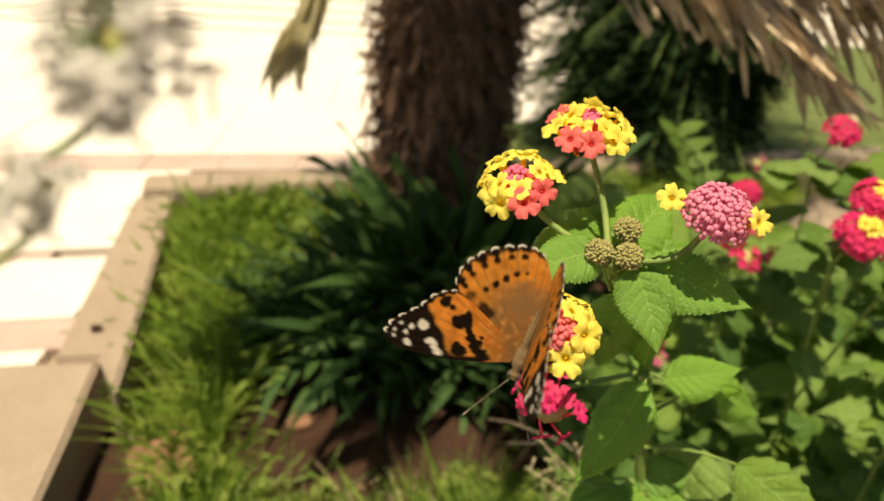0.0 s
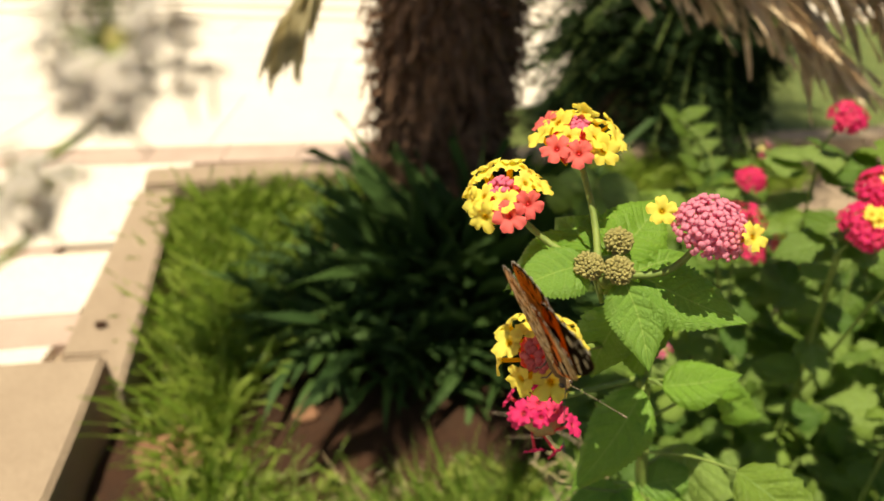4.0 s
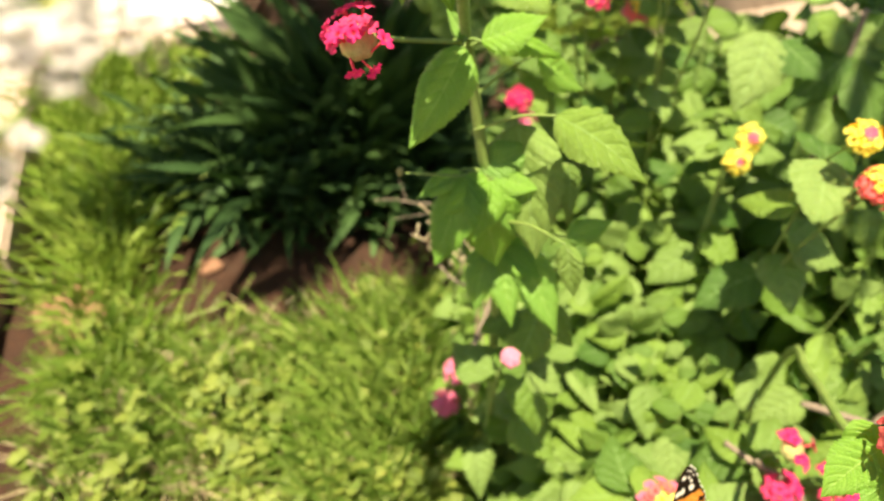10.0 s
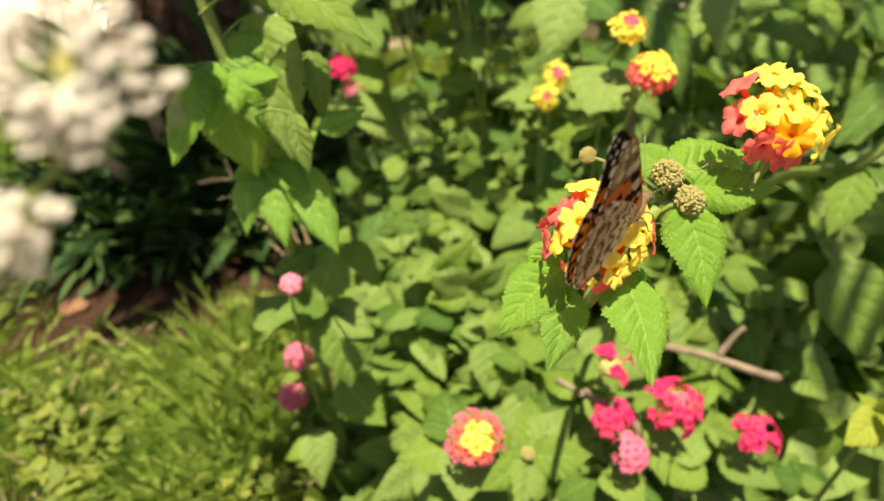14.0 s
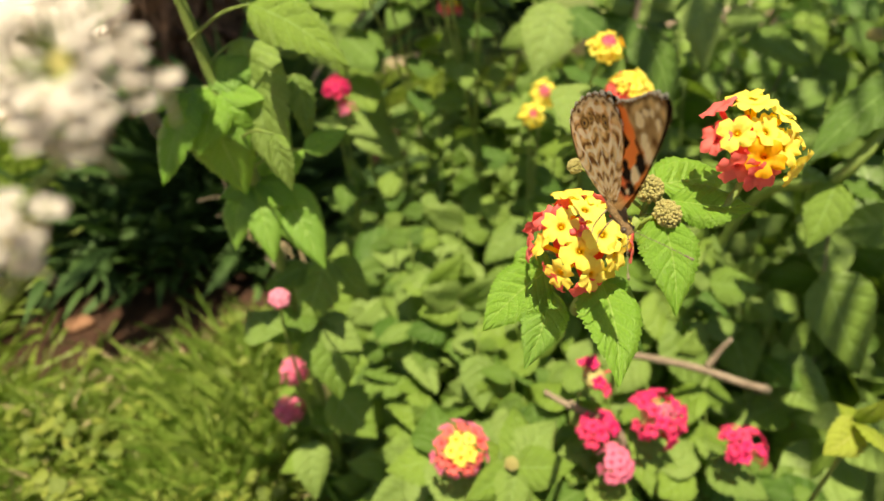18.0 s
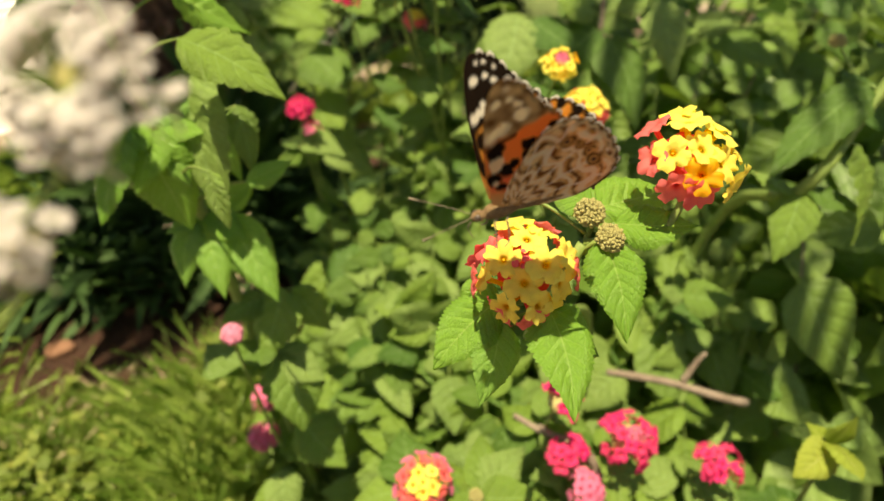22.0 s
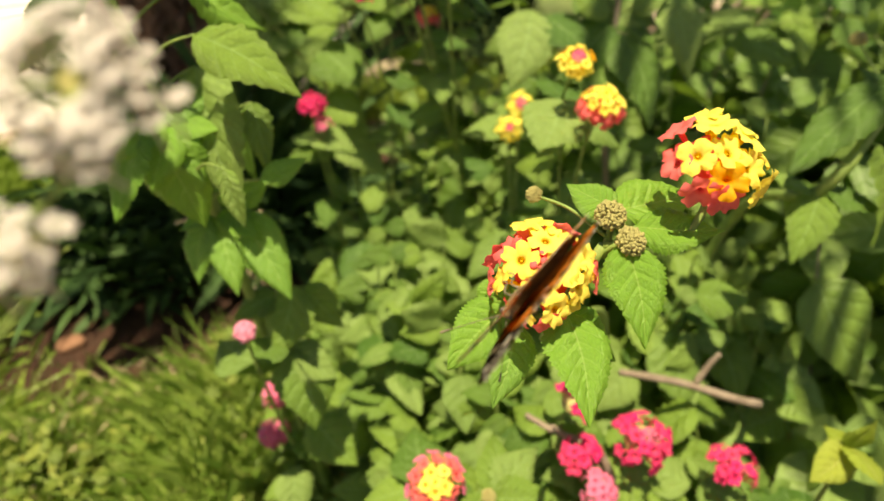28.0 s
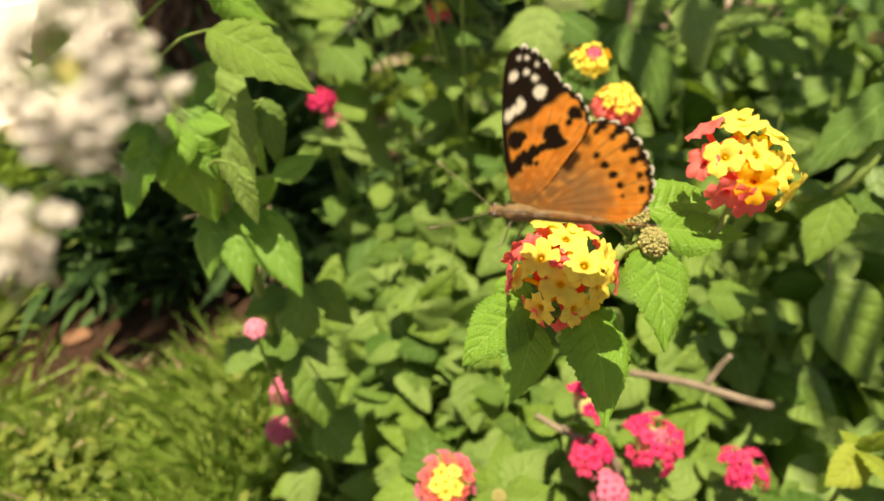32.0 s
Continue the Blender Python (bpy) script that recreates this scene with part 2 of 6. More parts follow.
def put(name, data, parent, m=Matrix(), label=""):
    """A mesh object at the world pose m, under its thing or part."""
    ob = new(name, data)
    PLACE[ob.name] = m
    if parent is not None:
        ob.parent = parent
        ob.matrix_basis = PLACE[parent.name].inverted() @ m
    else:
        ob.matrix_basis = m
    return tagged(ob, label)


def mesh_from(name, verts, faces, mat, uvs=None, smooth=True):
    me = bpy.data.meshes.new(name)
    me.from_pydata([tuple(v) for v in verts], [], faces)
    for m in mat if isinstance(mat, (list, tuple)) else [mat]:
        me.materials.append(m)
    if uvs is not None:
        layer = me.uv_layers.new(name="UVMap")
        idx = np.empty(len(me.loops), dtype=np.int32)
        me.loops.foreach_get("vertex_index", idx)
        layer.data.foreach_set("uv", np.asarray(uvs, dtype=np.float32)[idx].ravel())
    me.polygons.foreach_set("use_smooth", [smooth] * len(me.polygons))
    me.update()
    return me


def tube(name, points, r0, r1, mat, sides=7, origin=(0, 0, 0), wobble=0.0, seed=1):
    """A tapering stem along a line of points, closed at both ends; the mesh lies about origin."""
    rng = random.Random(seed)
    pts = [Vector(p) - Vector(origin) for p in points]
    fine = []
    for i in range(len(pts) - 1):
        a, b = pts[max(i - 1, 0)], pts[i]
        c, d = pts[i + 1], pts[min(i + 2, len(pts) - 1)]
        for k in range(5):
            t = k / 5
            fine.append(0.5 * ((2 * b) + (c - a) * t + (2 * a - 5 * b + 4 * c - d) * t * t + (3 * b - a - 3 * c + d) * t ** 3))
    fine.append(pts[-1])
    verts, faces, uvs = [], [], []
    n = len(fine)
    for i, p in enumerate(fine):
        d = (fine[min(i + 1, n - 1)] - fine[max(i - 1, 0)]).normalized()
        side = d.cross(Vector((0.31, 0.9, 0.2))).normalized()
        up = d.cross(side)
        r = (r0 + (r1 - r0) * i / (n - 1)) * (1 + wobble * rng.uniform(-1, 1))
        for k in range(sides):
            a = 2 * math.pi * k / sides
            verts.append(p + (side * math.cos(a) + up * math.sin(a)) * r)
            uvs.append((k / sides, i / n))
    for i in range(n - 1):
        for k in range(sides):
            a, b = i * sides + k, i * sides + (k + 1) % sides
            faces.append((a, b, b + sides, a + sides))
    faces.append(tuple(range(sides - 1, -1, -1)))
    faces.append(tuple((n - 1) * sides + k for k in range(sides)))
    return mesh_from(name, verts, faces, mat, uvs)


def leaf_shape(nu, nv, width, serrate, fold, bend, ripple, tip=0.8, teeth=13, seed=0, drop=0.0):
    """Points, faces and UVs of a leaf one unit long along +Y, facing +Z; drop: how far its margins curl down."""
    rng = random.Random(seed)
    verts, faces, uvs = [], [], []
    lean = rng.uniform(-0.05, 0.05)
    sway = rng.uniform(0, 6.28)
    for j in range(nv + 1):
        v = j / nv
        half = width * math.sin(math.pi * min(1, v ** tip)) ** 0.8 * (1 - 0.12 * v - 0.30 * v ** 3) if 0 < v < 1 else 0.0
        half = max(half, 0.012 if v < 0.5 else 0.0)
        tooth = 1 + serrate * (((v * teeth) % 1) ** 0.7 - 0.5)
        for i in range(nu + 1):
            u = i / nu * 2 - 1
            k = tooth if abs(u) > 0.99 else 1.0
            x = u * half * k + lean * math.sin(v * math.pi)
            z = fold * abs(u) * half - bend * v * v - drop * half * u ** 4
            z += ripple * math.cos((v - abs(u) * 0.22) * 8 * 2 * math.pi) * min(1.0, abs(u) * 1.8) * half
            z += 0.03 * math.sin(v * 7 + u * 2 + seed) * abs(u) + drop * 0.10 * half * math.sin(v * 15 + u * 1.5 + sway) * u * u
            verts.append((x, v, z))
            uvs.append((i / nu, v))
    for j in range(nv):
        for i in range(nu):
            a = j * (nu + 1) + i
            faces.append((a, a + 1, a + nu + 2, a + nu + 1))
    return verts, faces, uvs


LEAF_MESHES = [mesh_from("lantana_leaf", *(lambda s: (s[0], s[1], LEAF, s[2]))(leaf_shape(10, 66, 0.335, 0.13, 0.32, b, -0.055, 0.68, 22, i, 0.45)))
               for i, b in enumerate((0.08, 0.22, 0.36, 0.15))]
SHRUB_MESHES = [mesh_from("shrub_leaf", *(lambda s: (s[0], s[1], LEAF_SHRUB, s[2]))(leaf_shape(6, 27, 0.37, 0.12, 0.30, b, -0.06, 0.70, 9, i, 0.4)))
                for i, b in enumerate((0.1, 0.25, 0.4, -0.05))]
YELLOW_LEAF_MESH = mesh_from("yellow_leaf", *(lambda s: (s[0], s[1], LEAF_YELLOW, s[2]))(leaf_shape(8, 48, 0.33, 0.13, 0.25, 0.2, -0.06, 0.68, 16, 4, 0.4)))


def frame_along(base, tip, face):
    """A pose at base whose +Y points to tip and whose +Z leans towards face; scaled to the length."""
    y = Vector(tip) - Vector(base)
    size = y.length
    y.normalize()
    x = y.cross(Vector(face)).normalized()
    z = x.cross(y)
    return Matrix.Translation(base) @ Matrix((x, y, z)).transposed().to_4x4(), size


# flower heads kept clear of thicket leaves towards the camera: centre, direction
SIGHT_LINES = [((0.4011, 0.3816, 0.4375), (-0.38, -0.86, 0.34)), ((0.3862, 0.3682, 0.4244), (-0.38, -0.86, 0.34)),
         ((0.1730, 0.3780, 0.2000), (0.02, -0.74, 0.67)), ((0.1630, 0.3740, 0.1580), (0.02, -0.72, 0.69)),
         ((0.4735, 0.1600, 0.2375), (-0.50, -0.42, 0.75)), ((0.3619, 0.1772, 0.2719), (-0.36, -0.56, 0.74))]


def blocks_sight(base, tip):
    for c, d in SIGHT_LINES:
        d = Vector(d).normalized()
        for k in (0.2, 0.5, 0.8):
            v = Vector(base).lerp(Vector(tip), k) - Vector(c)
            along = v.dot(d)
            if 0.0 < along < 0.30 and (v - d * along).length < 0.020:
                return True
    return False


def leaf(parent, base, tip, wide=1.0, face=(-0.1, -0.5, 0.85), kind=0, meshes=None, label=""):
    m, size = frame_along(base, tip, face)
    data = (meshes or LEAF_MESHES)[kind % len(meshes or LEAF_MESHES)]
    return put("leaf", data, parent, m @ Matrix.Diagonal((size * wide, size, size, 1)), label)


def leaf_on(parent, base, tip, wide=1.0, face=(-0.1, -0.5, 0.85), kind=0, meshes=None, label=""):
    """A leaf with its thin stalk, which rises from the nearest place on the plant's main stem."""
    base, best = Vector(base), None
    line = [Vector(p) for p in MAIN_STEM[parent.name]]
    for a, b in zip(line, line[1:]):
        t = max(0.0, min(1.0, (base - a).dot(b - a) / (b - a).length_squared))
        q = a.lerp(b, t)
        if best is None or (q - base).length < (best - base).length:
            best = q
    far = (best - base).length
    if far > 0.003:
        low = best - Vector((0, 0, 0.35 * far))
        stem(parent, [low, low.lerp(base, 0.55) + Vector((0, 0, 0.08 * far)), base], 0.0010, 0.0006, None, "leaf_stalk")
    return leaf(parent, base, tip, wide, face, kind, meshes, label)


MAIN_STEM = {}


class Pile:
    """Many small pieces gathered into one mesh."""

    def __init__(self):
        self.verts, self.faces, self.uvs, self.n = [], [], [], 0

    def add(self, shape, m):
        v = np.asarray(shape[0]) @ np.array(m.to_3x3()).T + np.array(m.translation)
        self.verts.append(v)
        self.faces += [tuple(i + self.n for i in f) for f in shape[1]]
        self.uvs += shape[2]
        self.n += len(v)

    def mesh(self, name, mat):
        return mesh_from(name, np.concatenate(self.verts), self.faces, mat, self.uvs)


def floret_mesh(name, mat, lobes, seed):
    """A small flower: a ring of rounded lobes with a dimple, on a thin tube. Radius 1, facing +Z."""
    rng = random.Random(seed)
    verts, faces, uvs = [], [], []
    n = lobes * 9
    rows = (0.10, 0.30, 0.62, 0.88, 1.0)
    phase = [rng.uniform(0.88, 1.1) for _ in range(lobes)]
    for j, r in enumerate(rows):
        for i in range(n):
            a = 2 * math.pi * i / n
            w = abs(math.sin(lobes * a / 2)) ** 0.5
            s = phase[int(a / (2 * math.pi) * lobes) % lobes]
            notch = 1 - 0.07 * max(0.0, math.cos(lobes * a + math.pi)) ** 6 - 0.04 * math.sin(a * 13 + seed)
            rr = r * ((0.66 + 0.42 * w * s) * (notch if r > 0.8 else 1.0) if r > 0.3 else 1.0) if r > 0.15 else r
            z = -0.30 + 0.36 * min(1, r / 0.45) + 0.12 * w * (r > 0.5) - 0.40 * max(0, r - 0.7) * (1 + 0.9 * math.sin(a * 9 + 2 * seed))
            verts.append((rr * math.cos(a), rr * math.sin(a), z))
            uvs.append((r, i / n))
    for j in range(len(rows) - 1):
        for i in range(n):
            a, b = j * n + i, j * n + (i + 1) % n
            faces.append((a, b, b + n, a + n))
    base = len(verts)
    for z, r in ((-0.25, 0.16), (-2.6, 0.10)):
        for k in range(6):
            a = 2 * math.pi * k / 6
            verts.append((r * math.cos(a), r * math.sin(a), z))
            uvs.append((0.05, 0))
    for k in range(6):
        a, b = base + k, base + (k + 1) % 6
        faces.append((a, a + 6, b + 6, b))
    faces.append(tuple(range(n)))
    return mesh_from(name, verts, faces, mat, uvs)


def bud_mesh(name, mat):
    """A closed bud: a squarish knob on a thin tube. Radius 1."""
    verts, faces, uvs = [], [], []
    rows = ((0.16, -2.4), (0.3, -0.6), (0.8, -0.25), (1.0, 0.15), (0.85, 0.5), (0.35, 0.68))
    for r, z in rows:
        for k in range(8):
            a = 2 * math.pi * k / 8
            s = r * (1.0 if k % 2 else 0.86)
            verts.append((s * math.cos(a), s * math.sin(a), z))
            uvs.append((0.6, 0))
    for j in range(len(rows) - 1):
        for k in range(8):
            a, b = j * 8 + k, j * 8 + (k + 1) % 8
            faces.append((a, b, b + 8, a + 8))
    faces.append(tuple((len(rows) - 1) * 8 + k for k in range(8)))
    return mesh_from(name, verts, faces, mat, uvs)


FLORETS = {m.name: [floret_mesh("floret", m, 5, 1), floret_mesh("floret", m, 4, 2), floret_mesh("floret", m, 5, 3)] for m in (YELLOW, ORANGE, CORAL, PINK, MAGENTA, WHITE)}
BUDS = {m.name: bud_mesh("bud", m) for m in (PINK, BLUSH, CORAL, ROSE, MAGENTA, BUD, ORANGE, WHITE, YELLOW)}
KINDS = {
    "ring": ((33, ROSE, True), (92, YELLOW, False), (104, CORAL, False)),
    "cap": ((74, YELLOW, False), (108, CORAL, False)),
    "eye": ((36, YELLOW, False), (70, CORAL, False), (105, PINK, False)),
    "patch": ((11, CORAL, True), (76, YELLOW, False), (108, CORAL, False)),
    "mix": ((21, PINK, True), (74, YELLOW, False), (86, CORAL, False)),
    "small": ((24, PINK, True), (95, YELLOW, False)),
    "red": ((32, YELLOW, False), (110, MAGENTA, False)),
    "crimson": ((95, MAGENTA, False),),
    "pink": ((20, PINK, True), (100, MAGENTA, False)),
    "buds": ((100, BLUSH, True),),
    "pale": ((110, PINK, False),),
    "green": ((110, BUD, True),),
}


def head(parent, centre, axis, radius, kind, floret=0.0046, label="", seed=1, keep=1.0, squash=0.75, hue=None, limit=None):
    """A domed cluster of florets round its centre, facing along axis; its colours gather about hue. A part of its plant."""
    rng = random.Random(seed)
    axis = Vector(axis).normalized()
    turn = axis.to_track_quat("Z", "Y").to_matrix().to_4x4()
    m = Matrix.Translation(centre) @ turn
    hue = turn.to_3x3().inverted() @ Vector(hue).normalized() if hue is not None else Vector((0, 0, 1))
    to_sky = turn.to_3x3().inverted() @ Vector((0, 0, 1))
    core = []
    for j in range(5):
        for k in range(8):
            a, b = 2 * math.pi * k / 8, math.pi * j / 4
            core.append((radius * 0.62 * math.sin(b) * math.cos(a), radius * 0.62 * math.sin(b) * math.sin(a), radius * squash * (0.60 * math.cos(b) - 0.06)))
    cf = [(j * 8 + k, j * 8 + (k + 1) % 8, (j + 1) * 8 + (k + 1) % 8, (j + 1) * 8 + k) for j in range(4) for k in range(8)]
    sparse = keep < 0.95 or kind in ("green", "crimson")
    hd = put("flower_head", mesh_from("flower_head", core, cf, BUD if sparse else KINDS[kind][-1][1], [(0, 0)] * len(core)), parent, m, label)
    bands = KINDS[kind]
    limit = limit or bands[-1][0]
    tight = kind in ("buds", "green")
    theta, ring = 0.0, 0
    while theta < radians(limit):
        is_bud = bands[0][2] and math.degrees(theta) <= bands[0][0]
        size = floret * (0.46 if tight else 0.24 if is_bud else 1.0)
        gap = 1.62 if is_bud else 1.86
        count = max(1, round(2 * math.pi * math.sin(theta) * radius / (size * gap)))
        for k in range(count):
            if rng.random() > keep:
                continue
            a = 2 * math.pi * (k + 0.5 * (ring % 2)) / count + rng.uniform(-0.10, 0.10)
            th = theta + rng.uniform(-0.06, 0.06)
            n = Vector((math.sin(th) * math.cos(a), math.sin(th) * math.sin(a), math.cos(th)))
            if is_bud:
                mat = bands[0][1]
            else:
                far = math.degrees(n.angle(hue)) + rng.uniform(-9, 9)
                mat = ([b for b in bands if far <= b[0] and not b[2]] or [bands[-1]])[0][1]
            if mat is CORAL and kind == "mix" and rng.random() < 0.45:
                mat = YELLOW
            if mat is YELLOW and rng.random() < 0.03:
                mat = ORANGE
            high = rng.uniform(0.86, 1.08) - (0.04 if is_bud else 0)
            p = Vector((n.x * radius, n.y * radius, n.z * radius * squash)) * high
            out = (n + to_sky * 0.22 + Vector((rng.uniform(-0.34, 0.34), rng.uniform(-0.34, 0.34), rng.uniform(-0.1, 0.2)))).normalized()
            q = out.to_track_quat("Z", "Y").to_matrix().to_4x4()
            s = size * rng.uniform(0.86, 1.14)
            data = BUDS[mat.name] if is_bud and mat.name in BUDS else rng.choice(FLORETS[mat.name])
            put("bud" if is_bud else "floret", data, hd, m @ Matrix.Translation(p) @ q @ Matrix.Rotation(rng.uniform(0, 6.28), 4, "Z") @ Matrix.Diagonal((s, s, s * (1.9 if kind == "green" else 1.0), 1)))
        nxt = theta + size * (1.55 if is_bud else 1.60) / radius
        if is_bud and not tight and math.degrees(nxt) > bands[0][0]:
            nxt += floret * 0.55 / radius
        theta, ring = nxt, ring + 1
    return hd


def bud_cluster(parent, centre, axis, radius, seed=1):
    return head(parent, centre, axis, radius, "green", radius * 0.36, "tight cluster of unopened greenish buds", seed, 1.0, 0.8)


def stem(parent, points, r0, r1, mat=None, name="stem", label=""):
    at = PLACE[parent.name].translation
    return put(name, tube(name, points, r0, r1, mat or STEM, 7, at, 0.06), parent, Matrix.Translation(at), label)

# ---- ground, kerbs and paving ----


def lumpy(x, y):
    return 0.012 * noise.noise((x * 7, y * 7, 0.3)) + 0.006 * noise.noise((x * 23, y * 23, 1.7))


def kerb_line(y):
    """The bed's edge, along the kerb's inner side."""
    return -0.378 - 0.223 * (y - 0.856) if y > 0.75 else -0.285 - 0.145 * y


def build_ground():
    xs = [-60, -20, -6, -2] + [-1.2 + 0.05 * i for i in range(61)] + [2.4, 4, 8, 20, 60]
    ys = [-40, -12, -4, -1.5] + [-0.6 + 0.05 * i for i in range(53)] + [2.6, 4, 8, 20, 60]
    verts = []
    for y in ys:
        for x in xs:
            inside = x > kerb_line(y) - 0.05 and y < 1.6
            verts.append((x, y, lumpy(x, y) if inside and x < 2.2 else -0.06))
    nx = len(xs)
    faces = [(j * nx + i, j * nx + i + 1, (j + 1) * nx + i + 1, (j + 1) * nx + i) for j in range(len(ys) - 1) for i in range(nx - 1)]
    ob = put("ground", mesh_from("ground", verts, faces, SOIL), None)
    tagged(ob, "dry reddish brown garden soil under grass and weeds", "ground", kind="structure")


def slab(name, corners, z0, z1, mat, parent=None, bevel=0.006, label="", cuts=0, seed=1):
    """A block over a four-cornered outline, with worn edges."""
    bm = bmesh.new()
    low = [bm.verts.new((x, y, z0)) for x, y in corners]
    top = [bm.verts.new((x, y, z1)) for x, y in corners]
    n = len(corners)
    bm.faces.new(low[::-1])
    bm.faces.new(top)
    for i in range(n):
        bm.faces.new((low[i], low[(i + 1) % n], top[(i + 1) % n], top[i]))
    bmesh.ops.recalc_face_normals(bm, faces=bm.faces)
    if bevel:
        bmesh.ops.bevel(bm, geom=bm.edges[:], offset=bevel, segments=2, affect="EDGES")
    if cuts:
        bmesh.ops.subdivide_edges(bm, edges=bm.edges[:], cuts=cuts, use_grid_fill=True)
        for v in bm.verts:
            v.co += Vector((noise.noise(v.co * 30 + Vector((seed, 0, 0))), noise.noise(v.co * 30 + Vector((0, seed, 5))), noise.noise(v.co * 25))) * 0.0025
    me = bpy.data.meshes.new(name)
    bm.to_mesh(me)
    bm.free()
    me.materials.append(mat)
    return put(name, me, parent, Matrix(), label)


build_ground()


def kerb_strip(name, a, b, width, z1, label):
    """One kerb stone; its inner edge runs from a to b."""
    d = (Vector(b) - Vector(a)).normalized()
    out = Vector((d.y, -d.x)) * width
    pts = [(a[0], a[1]), (a[0] + out.x, a[1] + out.y), (b[0] + out.x, b[1] + out.y), (b[0], b[1])]
    ob = slab(name, pts, -0.08, z1, KERB, None, 0.007, "", 3, len(name))
    return tagged(ob, label, "kerb", "kerb round the bed", "structure")


KERB_TOP = 0.10
for name, outline, top, words in (
        ("kerb_1", [(-0.421, 0.823), (-0.485, 0.819), (-0.95, 0.74), (-0.85, 0.25), (-0.342, 0.25)], KERB_TOP - 0.003, "near length of sunlit beige concrete kerb, set outward of the next"),
        ("kerb_2", [(-0.368, 0.75), (-0.421, 0.823), (-0.485, 0.819), (-0.58, 1.385), (-0.5, 1.4)], KERB_TOP + 0.002, "sunlit beige concrete kerb beside the grass with a dark spot")):
    tagged(slab(name, outline, -0.08, top, KERB, None, 0.005, "", 3, 5), words, "kerb", "kerb round the bed", "structure")
kerb_strip("kerb_3", (2.70, 2.30), (-0.575, 1.405), 0.10, KERB_TOP + 0.004, "beige concrete kerb across the far end of the bed")


def build_paving():
    base = slab("pavement", [(-5, -3), (6, -3), (6, 9), (-5, 9)], -0.055, -0.052, KERB, None, 0)
    tagged(base, "cream paving slabs with reddish brick bands in strong sun", "pavement", kind="structure")
    rng = random.Random(4)
    edges = [0.2, 0.6, 1.0, 1.10, 1.34, 1.385, 1.85, 1.99, 2.5, 3.05, 3.6, 4.15]
    for row, (s0, s1) in enumerate(zip(edges, edges[1:])):
        band = s1 - s0 < 0.2
        wide = 0.22 if band else 0.62
        x = -3.4 + (row % 2) * wide / 2
        while x < 2.2:
            slope = 0.19 * (x + 0.6)
            if s0 > 1.5 or x + wide < kerb_line(s0) - 0.10:
                z = -0.03 + rng.uniform(-0.001, 0.001)
                j = 0.0015
                slab("red_brick" if band else "paving_slab",
                     [(x + j, s0 + slope + j), (x + wide - j, s0 + slope + j + 0.19 * wide), (x + wide - j, s1 + slope - j + 0.19 * wide), (x + j, s1 + slope - j)],
                     -0.06, z, BRICK if band else PAVING, base, 0)
            x += wide
    for k in range(5):
        st = slab("step_%d" % (k + 1), [(-6, 3.12 + 0.20 * k), (6, 4.9 + 0.20 * k), (6, 9), (-6, 9)], -0.1, -0.01 + 0.030 * k, PAVING, None, 0.004)
        tagged(st, "pale broad step at the far side of the paving", "step", "pale steps", "structure")


def build_lawn():
    ob = slab("lawn", [(0.12, 1.71), (6, 3.45), (6, 7.5), (1.6, 4.8), (0.85, 3.4), (0.66, 2.75), (0.50, 2.42), (0.14, 2.28)], -0.05, 0.012, LAWN, None, 0, "", 0)
    tagged(ob, "sunlit patch of pale green lawn behind the bed", "lawn", kind="structure")


build_lawn()

# ---- palm with its skirt of dark leaves ----
PALM_AT = (0.09, 1.22, 0.0)


